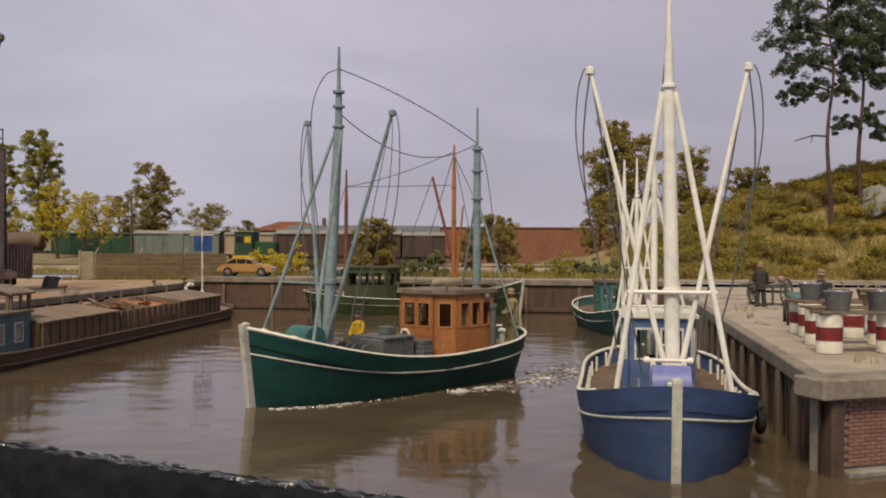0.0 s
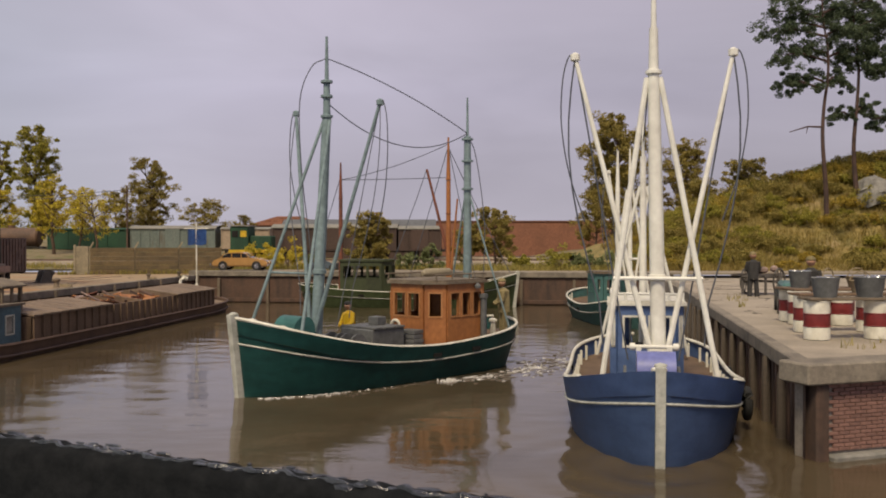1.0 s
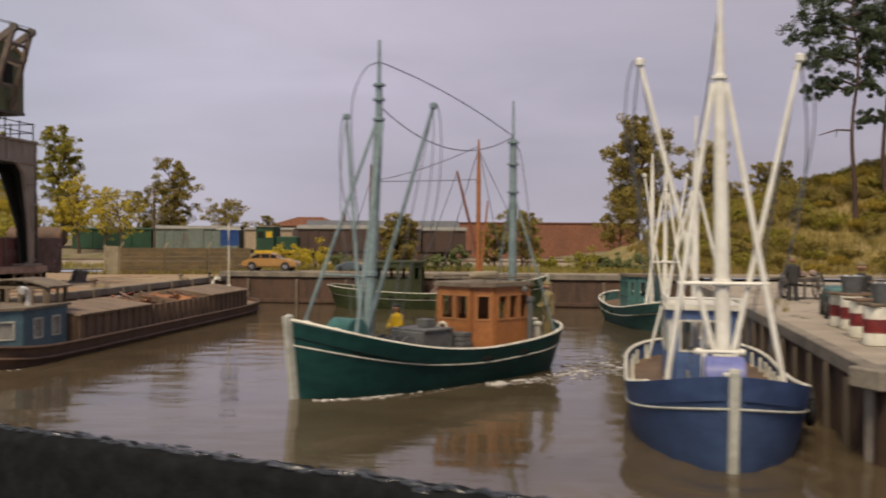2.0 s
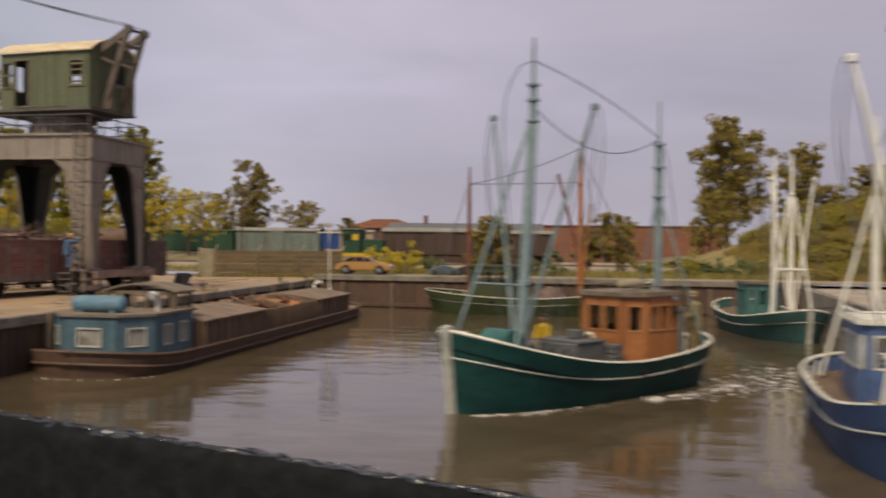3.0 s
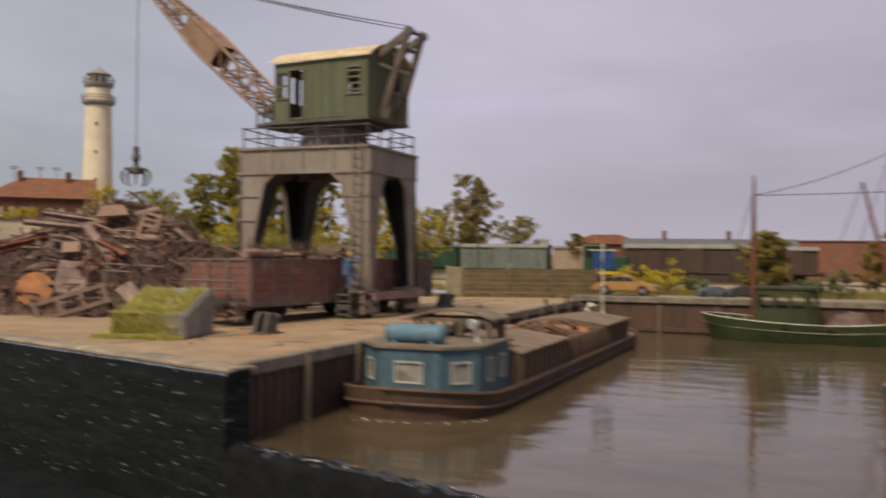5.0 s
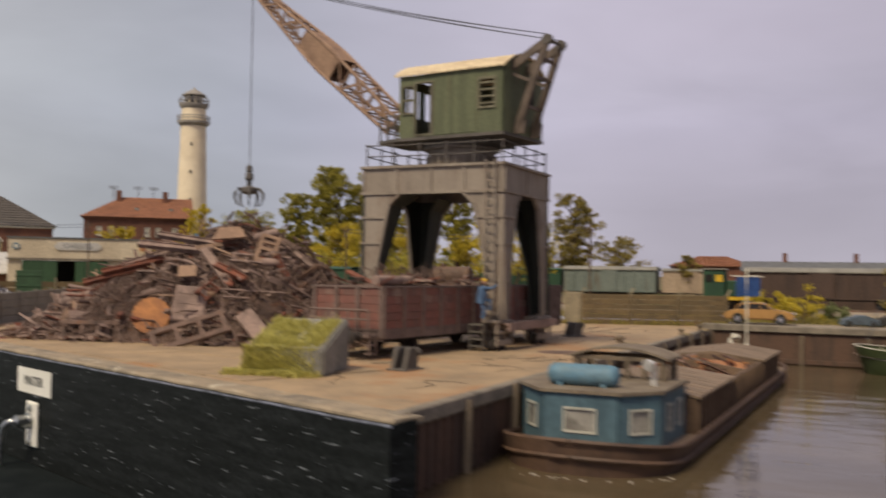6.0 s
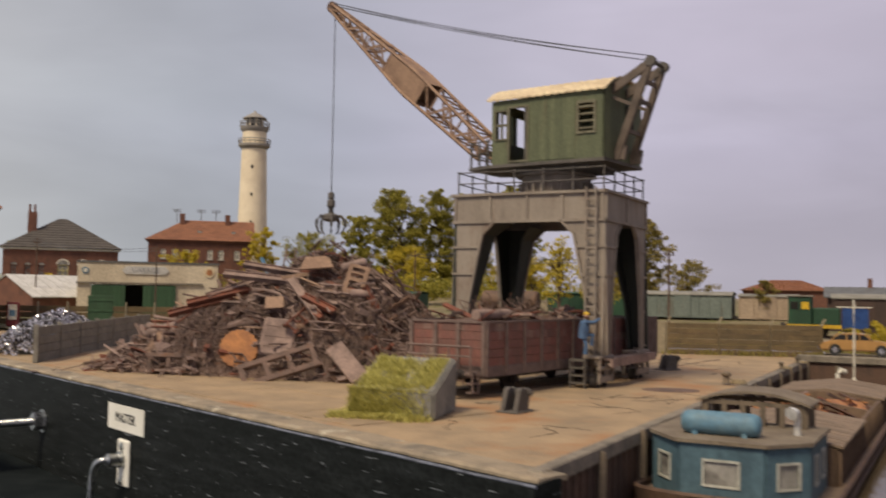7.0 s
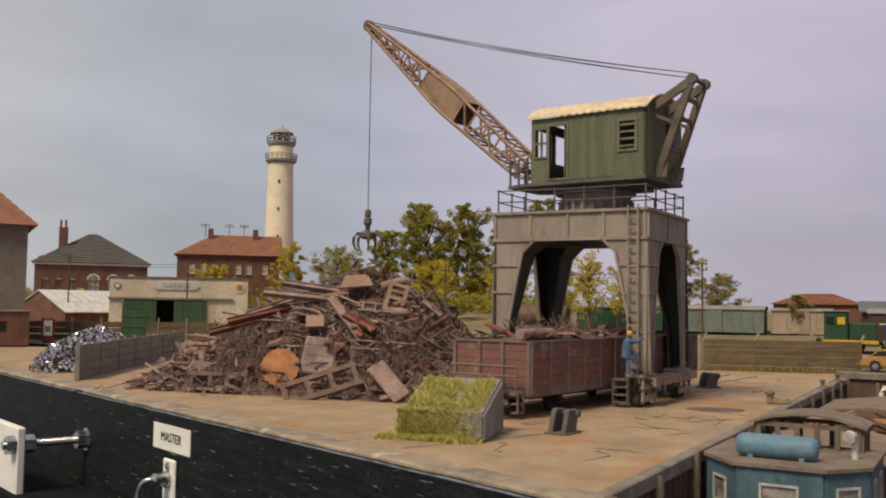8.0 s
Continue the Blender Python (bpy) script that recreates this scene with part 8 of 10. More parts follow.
# ---- fittings on the front board ----
def board_fittings():
    def on_board(s, z, out=0.0):
        """A pose on the front board: x along it to the right as seen, y up, z out of it."""
        u = Vector((math.cos(radians(FR)), math.sin(radians(FR)), 0))
        nrm = Vector((-u.y, u.x, 0))
        p = Vector((-19.0, 24.9, 0)) + u * s + nrm * (0.5 + out)
        m = Matrix((( -u.x, 0, nrm.x, p.x), (-u.y, 0, nrm.y, p.y), (0, 1, 0, z), (0, 0, 0, 1)))
        return m
    lab = thing("name_label", on_board(17.75, 0.84, 0.012), "white label with black lettering stuck on the black board", "label")
    bm = B()
    box(bm, -1.36, 1.36, -0.4, 0.4, -0.01, 0.012, bev=0.004)
    part("card", bm, LABELWHITE, lab)
    lettering("letters", "MASTER", 0.3, INK, lab, pose(0, 0, 0.018))
    sock = thing("socket_plate", on_board(17.7, -0.5, 0.02), "white socket plate with a plugged-in cable", "socket")
    bm = B()
    box(bm, -0.42, 0.42, -0.72, 0.72, -0.02, 0.09, bev=0.05)
    part("plate", bm, LABELWHITE, sock)
    for y in (0.52, -0.55):
        bm = B()
        lathe(bm, [(0.12, 0.08), (0.12, 0.15), (0.06, 0.18)], 10, pose(0, y, 0))
        part("screw", bm, STEEL, sock, smooth=True)
    bm = B()
    lathe(bm, [(0.26, 0.06), (0.26, 0.2), (0.2, 0.22), (0.2, 0.55), (0.14, 0.6)], 16, pose(0, 0.12, 0))
    part("plug", bm, STEEL, sock, "bright metal plug", smooth=True)
    bm = B()
    tube(bm, flow([(0, 0.12, 0.5), (-0.06, 0.13, 0.66), (-0.2, 0.02, 0.8), (-0.34, -0.3, 0.86), (-0.4, -0.8, 0.88), (-0.42, -2.2, 0.88), (-0.4, -5.0, 0.8)]), 0.1, 10)
    part("cable", bm, STEEL, sock, "bright metal-sheathed cable hanging down", smooth=True)
    br = thing("bolt_bracket", on_board(25.2, -0.05, 0.0), "white bracket on a plated steel bolt", "bracket")
    bm = B()
    tube(bm, [(0, 0, 0.03 * i) for i in range(100)], [0.15 if i % 2 else 0.135 for i in range(100)], 12)
    part("bolt", bm, STEEL, br, "threaded steel bolt", smooth=True)
    for z, h in ((0.06, 0.34), (1.9, 0.34), (2.56, 0.3)):
        bm = B()
        tube(bm, [(0, 0, z), (0, 0, z + h)], 0.33, 6)
        part("nut", bm, STEEL, br)
    bm = B()
    tube(bm, [(0, 0, 0.01), (0, 0, 0.05)], 0.42, 18)
    part("washer", bm, STEEL, br)
    bm = B()
    box(bm, -3.5, 0.3, -9.0, 0.62, 2.26, 2.55, bev=0.05)
    part("plate", bm, LABELWHITE, br, "white painted plate")


board_fittings()


# ---- right quay ----
def oil_drum(at):
    d = thing("oil_drum", at, "red and white painted oil drum on the quay", "drum", "drums on the quay")
    for k, (z0, z1, m) in enumerate(((0.0, 0.3, WHITE), (0.3, 0.58, DRUMRED), (0.58, 0.88, WHITE))):
        bm = B()
        lathe(bm, [(0.285, z0 + 0.002), (0.29, z0 + 0.02), (0.29, z1 - 0.02), (0.285, z1 - 0.002)], 20)
        part("band", bm, m, d, smooth=True)
    for z in (0.3, 0.58, 0.86):
        bm = B()
        tube(bm, [(0.29 * math.cos(a), 0.29 * math.sin(a), z) for a in [2 * math.pi * i / 20 for i in range(21)]], 0.016, 5)
        part("hoop", bm, WHITE if z > 0.8 else DRUMRED, d, smooth=True)
    return d


def drum_tables():
    d0 = oil_drum(pose(8.1, 22.95, Q + 0.01))
    for x, y in ((9.55, 23.15), (8.5, 24.75), (10.15, 26.7), (9.1, 26.9), (9.2, 27.9), (10.7, 27.95), (10.1, 24.9)):
        copy_thing(d0, small(pose(x, y, Q + 0.01, 0, 0, (x * 97) % 360)))
    for i, (x0, y0, x1, y1, w) in enumerate(((7.8, 22.95, 11.6, 23.35, 0.7), (8.2, 24.75, 11.2, 25.0, 0.7), (8.85, 27.35, 11.5, 27.6, 1.3))):
        ln = math.hypot(x1 - x0, y1 - y0)
        t = thing("plank_table", pose(x0, y0, Q + 0.9, 0, 0, math.degrees(math.atan2(y1 - y0, x1 - x0))), "grey planks laid over the drums", "planks", "plank tables")
        for k in range(3):
            bm = B()
            box(bm, 0, ln, -w / 2 + w / 3 * k + 0.01, -w / 2 + w / 3 * (k + 1) - 0.01, 0, 0.06, bev=0.01)
            part("plank", bm, TIMBER if i == 0 else DECKWOOD, t)
    def tub(x, y, r):
        t = thing("tub", pose(x, y, Q + 0.96), "grey metal tub of fish on the planks", "tub", "tubs")
        bm = B()
        lathe(bm, [(r * 0.78, 0), (r, 0.42), (r * 1.05, 0.45), (r * 0.97, 0.46), (r * 0.9, 0.36), (r * 0.72, 0.3)], 18)
        part("shell", bm, GREYGEAR, t, smooth=True)
        bm = B()
        rng = random.Random(int(x * 100))
        for i in range(30):
            a, q = rng.uniform(0, 6.28), r * 0.75 * math.sqrt(rng.random())
            m = pose(q * math.cos(a), q * math.sin(a), 0.4 + rng.uniform(0, 0.05), 0, rng.uniform(-20, 20), rng.uniform(0, 360))
            lathe(bm, [(0.005, -0.1), (0.03, -0.03), (0.03, 0.03), (0.005, 0.1)], 5, m @ pose(0, 0, 0, 0, 90, 0))
        part("fish", bm, CHROME, t)
    tub(8.3, 22.98, 0.31)
    tub(9.35, 23.1, 0.34)
    tub(9.3, 27.4, 0.3)
    for x, y, rz in ((9.9, 24.88, 0), (10.1, 27.5, 40), (10.9, 27.55, 10)):
        t = thing("fish_basket", pose(x, y, Q + 0.96, 0, 0, rz), "wicker fish basket on the planks", "basket", "baskets")
        bm = B()
        lathe(bm, [(0.2, 0), (0.28, 0.28), (0.3, 0.3), (0.26, 0.28), (0.18, 0.06)], 14)
        part("shell", bm, ROPE, t, smooth=True)
        bm = B()
        tube(bm, [(0.28 * math.cos(a), 0, 0.28 + 0.25 * math.sin(a)) for a in [math.pi * i / 8 for i in range(9)]], 0.02, 5)
        part("handle", bm, ROPE, t)
    figurine(pose(10.6, 23.9, Q, 0, 0, 200), "worker figurine with pale jacket bending over the tubs", WHITE, BLUECLOTH, BLUECLOTH)
    figurine(pose(10.0, 28.5, Q, 0, 0, 250), "dark-clothed worker figurine behind the drums", DARKCLOTH, DARKCLOTH, OLIVECLOTH)


def hand_cart():
    at = pose(12.6, 41.0, Q, 0, 0, 46)
    c = thing("hand_cart", at, "black two-wheeled handcart loaded with gear", "cart")
    for s in (-0.72, 0.72):
        bm = B()
        tube(bm, [(0.52 * math.cos(a), s, 0.55 + 0.52 * math.sin(a)) for a in [2 * math.pi * i / 20 for i in range(21)]], 0.045, 6)
        w = part("wheel", bm, CRANE_DARK, c, smooth=True)
        bm = B()
        for i in range(5):
            a = math.pi * i / 5
            tube(bm, [(0.5 * math.cos(a), s, 0.55 + 0.5 * math.sin(a)), (-0.5 * math.cos(a), s, 0.55 - 0.5 * math.sin(a))], 0.025, 5)
        tube(bm, [(0, s - 0.1, 0.55), (0, s + 0.1, 0.55)], 0.1, 8)
        part("spokes", bm, CRANE_DARK, w)
    bm = B()
    box(bm, -0.9, 0.9, -0.55, 0.55, 0.72, 0.8, bev=0.01)
    box(bm, -0.05, 0.05, -0.72, 0.72, 0.5, 0.6)
    for s in (-0.5, 0.5):
        box(bm, -1.7, 0.9, s - 0.04, s + 0.04, 0.8, 0.88)
        box(bm, -0.8, -0.72, s - 0.04, s + 0.04, 0.05, 0.75)
    part("bed", bm, CRANE_DARK, c)
    rng = random.Random(40)
    for i in range(6):
        bm = B()
        lathe(bm, [(0.05, -0.14), (0.17, -0.05), (0.17, 0.06), (0.05, 0.14)], 8, Matrix.Translation((rng.uniform(-0.6, 0.6), rng.uniform(-0.35, 0.35), 0.98 + rng.uniform(0, 0.12))))
        part("sack", bm, rng.choice((DARKCLOTH, WHEELDARK, RUSTGREY)), c, smooth=True)
    figurine(pose(11.75, 39.5, Q, 0, 0, 80), "dark-suited figurine standing by the handcart", DARKCLOTH, DARKCLOTH, OLIVECLOTH)


def quay_truck():
    """The tail of a small teal three-wheeler behind the drums."""
    t = thing("small_truck", pose(10.6, 31.0, Q, 0, 0, 75), "small teal cart with grey wheels behind the drums", "cart")
    bm = B()
    box(bm, -1.0, 1.4, -0.6, 0.6, 0.5, 0.95, bev=0.08)
    part("body", bm, TEALHULL, t)
    for x in (-0.6, 1.0):
        for s in (-0.62, 0.62):
            bm = B()
            tube(bm, [(x, s - 0.09, 0.34), (x, s + 0.09, 0.34)], 0.34, 16)
            w = part("wheel", bm, RUBBER, t, smooth=True)
            bm = B()
            tube(bm, [(x, s - 0.1, 0.34), (x, s + 0.1, 0.34)], 0.18, 12)
            part("hub", bm, PANELGREY, w, smooth=True)


drum_tables()
hand_cart()
quay_truck()


def quay_weeds():
    rng = random.Random(12)
    bm = B()
    spots = []
    for x, y in ((8.4, 21.2), (10.6, 38.0), (10.2, 36.5), (9.4, 22.3), (9.5, 33.5)):
        spots += [(x + rng.gauss(0, 0.25), y + rng.gauss(0, 0.3), Q) for _ in range(4)]
    tufts(bm, spots, 0.2, 0.09, 5, rng, 0.012)
    solo("weeds", bm, GRASS_D, pose(0, 0, 0), "yellow-green weeds in the quay's cracks", "weeds", kind="stuff")


quay_weeds()

# ---- behind the basin: car, railway, fences ----
def golden_car():
    """A long low saloon with a curved tail and round headlights."""
    c = thing("saloon_car", pose(-16.2, 63.75, LAND + 0.03, 0, 0, -3) @ Matrix.Diagonal((0.955, 1, 1, 1)), "golden saloon car with round headlights on the quay road", "car")
    bm = B()
    body = [(0.0, 0.42), (0.05, 0.60), (0.4, 0.76), (1.0, 0.84), (2.75, 0.84), (3.2, 0.78), (3.6, 0.70), (3.85, 0.57), (3.92, 0.4), (3.85, 0.26), (0.1, 0.26)]
    prism(bm, body, -0.76, 0.76, "y")
    bmesh.ops.bevel(bm, geom=list(bm.edges), offset=0.08, segments=2, affect="EDGES")
    part("body", bm, CARPAINT, c, smooth=True)
    bm = B()
    prism(bm, [(0.45, 0.76), (1.15, 1.14), (2.1, 1.16), (2.8, 0.80)], -0.6, 0.6, "y")
    part("cabin", bm, DARKGLASS, c, smooth=True)
    bm = B()
    prism(bm, [(0.95, 1.08), (1.2, 1.17), (2.1, 1.19), (2.35, 1.08), (2.05, 1.13), (1.25, 1.12)], -0.64, 0.64, "y")
    part("roof", bm, CARPAINT, c)
    for x in (0.62, 1.4, 2.05, 2.62):
        for s in (-0.62, 0.62):
            bm = B()
            beam(bm, (x, s, 0.8), (x + (0.28 if x < 1 else -0.22 if x > 2.5 else 0), s, 1.13), 0.05, 0.06)
            part("pillar", bm, CARPAINT, c)
    for x in (0.82, 3.15):
        for s in (-0.72, 0.72):
            bm = B()
            tube(bm, [(x, s - 0.1, 0.31), (x, s + 0.1, 0.31)], 0.31, 16)
            w = part("wheel", bm, RUBBER, c, smooth=True)
            bm = B()
            tube(bm, [(x, s - 0.11, 0.31), (x, s + 0.11, 0.31)], 0.16, 12)
            part("hubcap", bm, CHROME, w, smooth=True)
    for s in (-0.5, 0.5):
        bm = B()
        lathe(bm, [(0.12, 0), (0.13, 0.05), (0.06, 0.09)], 12, pose(3.82, s, 0.56, 0, 80, 0))
        part("headlight", bm, CHROME, c, smooth=True)
    for x, z in ((3.9, 0.34), (-0.06, 0.38)):
        bm = B()
        box(bm, x - 0.03, x + 0.06, -0.74, 0.74, z - 0.06, z + 0.06, bev=0.02)
        part("bumper", bm, CHROME, c)


def low_cars():
    for x, y, m, lab in ((-10.2, 64.2, CARBLUE, "dusty blue-grey car wreck beside the road"), (-8.6, 64.6, DARKCLOTH, "dark car wreck beside the road")):
        c = thing("car_wreck", pose(x, y, LAND + 0.02, 0, 0, 12) @ Matrix.Scale(0.75, 4), lab, "car")
        bm = B()
        prism(bm, [(0, 0.1), (0.1, 0.5), (0.7, 0.6), (1.1, 0.85), (1.7, 0.85), (2.1, 0.6), (2.6, 0.5), (2.7, 0.1)], -0.6, 0.6, "y")
        bmesh.ops.bevel(bm, geom=list(bm.edges), offset=0.07, segments=1, affect="EDGES")
        part("body", bm, m, c)
        for px in (0.5, 2.15):
            for s in (-0.58, 0.58):
                bm = B()
                tube(bm, [(px, s - 0.08, 0.22), (px, s + 0.08, 0.22)], 0.22, 12)
                part("wheel", bm, RUBBER, c)


def wagon_running_gear(w, L, z=2.3 - 2.3):
    bm = B()
    box(bm, 0.0, L, -1.2, 1.2, 0.62, 0.78)
    part("underframe", bm, WHEELDARK, w)
    for x in (1.2, L - 1.2):
        wheelset(w, x)
    buffers(w, 0, -1, 0.75)
    buffers(w, L, 1, 0.75)


RAILZ = 2.32


def van(x, y, L, top, wall, roofm, label, ribs=9, curve=0.3, boards=False, rz=0):
    w = thing("goods_van", pose(x, y, RAILZ, 0, 0, rz), label, "railway wagon", "parked train")
    h = top - RAILZ - curve
    bm = B()
    box(bm, 0, L, -1.35, 1.35, 0.78, h)
    part("body", bm, wall, w)
    bm = B()
    box(bm, -0.05, 0.05, -0.035, 0.035, 0.86, h - 0.1)
    me = finish("rib", bm, wall)
    for i in range(ribs + 1):
        for s in (-1, 1):
            share("rib", me, w, pose(0.05 + (L - 0.1) * i / ribs, s * 1.385, 0))
    for s in (-1, 1):
        for z0, z1 in ((0.74, 0.86), (h - 0.1, h)):
            bm = B()
            box(bm, 0, L, *sorted((s * 1.35, s * 1.44)), z0, z1)
            part("waist_rail", bm, wall, w)
    bm = B()
    prof = [(-1.48 + 2.96 * i / 10, h + curve * (1 - (i / 5 - 1) ** 2)) for i in range(11)]
    prism(bm, prof + [(p[0], p[1] - 0.07) for p in prof[::-1]], -0.1, L + 0.1, "x")
    part("roof", bm, roofm, w, smooth=True)
    bm = B()
    box(bm, L / 2 - 0.75, L / 2 + 0.75, -1.46, -1.38, 0.85, h - 0.1, bev=0.02)
    part("sliding_door", bm, wall, w)
    wagon_running_gear(w, L)
    return w


def parked_train():
    y = 79.3
    rail_track("main_track", -80, y, 70, y + 3.0, LAND - 0.02 + 0.3, "railway track on a low bank behind the fence")
    bm = B()
    prism(bm, [(-2.4, 0.0), (2.4, 0.0), (1.5, 0.36), (-1.5, 0.36)], -60, 90, "x")
    solo("track_bed", bm, ROADGREY, pose(-20, y + 1.2, LAND - 0.05, 0, 0, 1.15), "grey ballast bank under the railway", "track bed", kind="structure")
    rail_track("back_track", -90, y + 18.5, 10, y + 18.5, LAND + 0.28, "second railway track behind the first")
    bm = B()
    prism(bm, [(-2.4, -1.0), (2.4, -1.0), (1.5, 0.36), (-1.5, 0.36)], -70, 30, "x")
    solo("back_track_bed", bm, ROADGREY, pose(-20, y + 18.5, LAND - 0.05), "grey ballast bank under the second railway track", "track bed", kind="structure")
    yb = y + 18.5
    van(-33.2, yb, 8.6, 5.45, WAGGREY, WAGROOF, "grey-green goods van with pale roof")
    van(-41.6, yb, 8.1, 5.2, WAGGREEN, WAGGREEN, "dark green goods van", ribs=4, curve=0.12)
    # tank wagon
    w = thing("tank_wagon", pose(-49.0, yb, RAILZ), "rusty brown tank wagon behind the fence", "railway wagon", "parked train")
    bm = B()
    tube(bm, [(0.3, 0, 1.95), (0.45, 0, 1.95), (5.9, 0, 1.95), (6.05, 0, 1.95)], [0.8, 0.95, 0.95, 0.8], 20)
    tube(bm, [(3.1, 0, 2.8), (3.1, 0, 3.15)], 0.35, 12)
    part("tank", bm, TANKRUST, w, smooth=True)
    wagon_running_gear(w, 6.3)
    van(-24.0, yb, 4.9, 5.3, WAGBEIGE, WAGROOF, "short beige goods van", ribs=4, curve=0.2)
    # green and yellow diesel shunter
    s = thing("shunter", pose(-18.75, y + 0.5, RAILZ), "dark green shunter with yellow markings and a cab window coloured as if lit", "locomotive")
    bm = B()
    box(bm, 0, 1.5, -1.3, 1.3, 0.6, 2.75, bev=0.05)
    box(bm, 1.5, 3.3, -0.9, 0.9, 0.6, 2.0, bev=0.08)
    part("body", bm, WAGGREEN, s)
    bm = B()
    box(bm, -0.1, 1.6, -1.4, 1.4, 2.75, 2.85, bev=0.03)
    part("roof", bm, WAGROOF, s)
    bm = B()
    box(bm, -0.1, 3.4, -1.42, -1.3, 0.62, 0.86)
    part("yellow_stripe", bm, YELLOW, s, "yellow side stripe")
    # the second window's cab light is plain yellow paint
    for x, m in ((0.15, VOID), (0.85, YELLOW)):
        bm = B()
        box(bm, x, x + 0.5, -1.34, -1.29, 1.9, 2.4)
        part("cab_window", bm, m, s)
    wagon_running_gear(s, 3.3)
    # brown passenger cars and the dark van to the right
    van(-16.0, y + 4.2, 10.6, 5.35, WAGBROWN, WAGROOF, "long dark brown goods van", ribs=12, curve=0.3)
    van(-5.2, y + 4.4, 3.6, 5.2, WAGBROWN, WAGROOF, "dark brown van with pale roof", ribs=5, curve=0.25)


def station_sheds():
    b = thing("station_building", pose(-26.0, 118.5, LAND + 1.2, 0, 0, 3), "low station building with a red tiled roof", "building")
    bm = B()
    box(bm, 0, 9, 0, 6, 0, 2.6)
    part("wall", bm, BRICKDARK, b)
    hip_roof(b, -0.3, 9.3, -0.3, 6.3, 2.6, 1.2, TILES)
    s = thing("goods_shed", pose(-16.5, 90.0, LAND, 0, 0, 2), "long low goods shed with a grey-green roof", "shed")
    bm = B()
    box(bm, 0, 14, 0, 5, 0, 3.2)
    part("wall", bm, WAGBROWN, s)
    bm = B()
    prism(bm, [(-0.4, 3.2), (2.5, 4.0), (5.4, 3.2), (5.4, 3.1), (2.5, 3.9), (-0.4, 3.1)], -0.3, 14.3, "x")
    part("roof", bm, GREYGEAR, s)
    for x in (3, 8.5):
        bm = B()
        box(bm, x, x + 0.35, 2.3, 2.7, 3.8, 4.7)
        part("chimney", bm, BRICKDARK, s)
    # long red hall in the distance
    h = thing("red_hall", pose(-4.0, 108.5, LAND, 0, 0, -2), "long plain red-brown hall wall behind the railway", "building")
    bm = B()
    box(bm, 0, 21.5, 0, 5, 0, 4.05)
    part("wall", bm, surface("red_brown_wall", (0.235, 0.105, 0.065), (0.19, 0.088, 0.056), rough=0.9, grain=5, blotch=0.4, bump=0.1), h)
    bm = B()
    box(bm, -0.1, 21.6, -0.1, 5.1, 4.05, 4.2)
    part("coping", bm, BRICKDARK, h)


def hip_roof(parent, x0, x1, y0, y1, z, h, m, left=True, right=True, name="roof"):
    bm = B()
    yc, d = (y0 + y1) / 2, (y1 - y0) / 2
    a, b = Vector((x0 + (d if left else 0), yc, z + h)), Vector((x1 - (d if right else 0), yc, z + h))
    c = [Vector(v) for v in ((x0, y0, z), (x1, y0, z), (x1, y1, z), (x0, y1, z))]
    vs = c + [a, b]
    faces_of(bm, vs, ((0, 1, 5, 4), (2, 3, 4, 5), (1, 2, 5), (3, 0, 4), (3, 2, 1, 0)))
    r = part(name, bm, m, parent)
    # tile courses on the front slope
    n = 12
    for k in range(n):
        f0 = k / n
        f1 = (k + 1) / n + 0.004
        p = lambda f, e: (c[0].lerp(a, f) if e == 0 else c[1].lerp(b, f))
        up = Vector((0, -0.02, 0.05))
        bm = B()
        q = [p(f0, 0) + up * 1.4, p(f0, 1) + up * 1.4, p(f1, 1) + up * 0.4, p(f1, 0) + up * 0.4]
        faces_of(bm, [*q, *[v - up * 1.2 for v in q]], ((0, 1, 2, 3), (0, 4, 5, 1), (3, 2, 6, 7), (0, 3, 7, 4), (1, 5, 6, 2)))
        part("tile_course", bm, m, r)
    return r


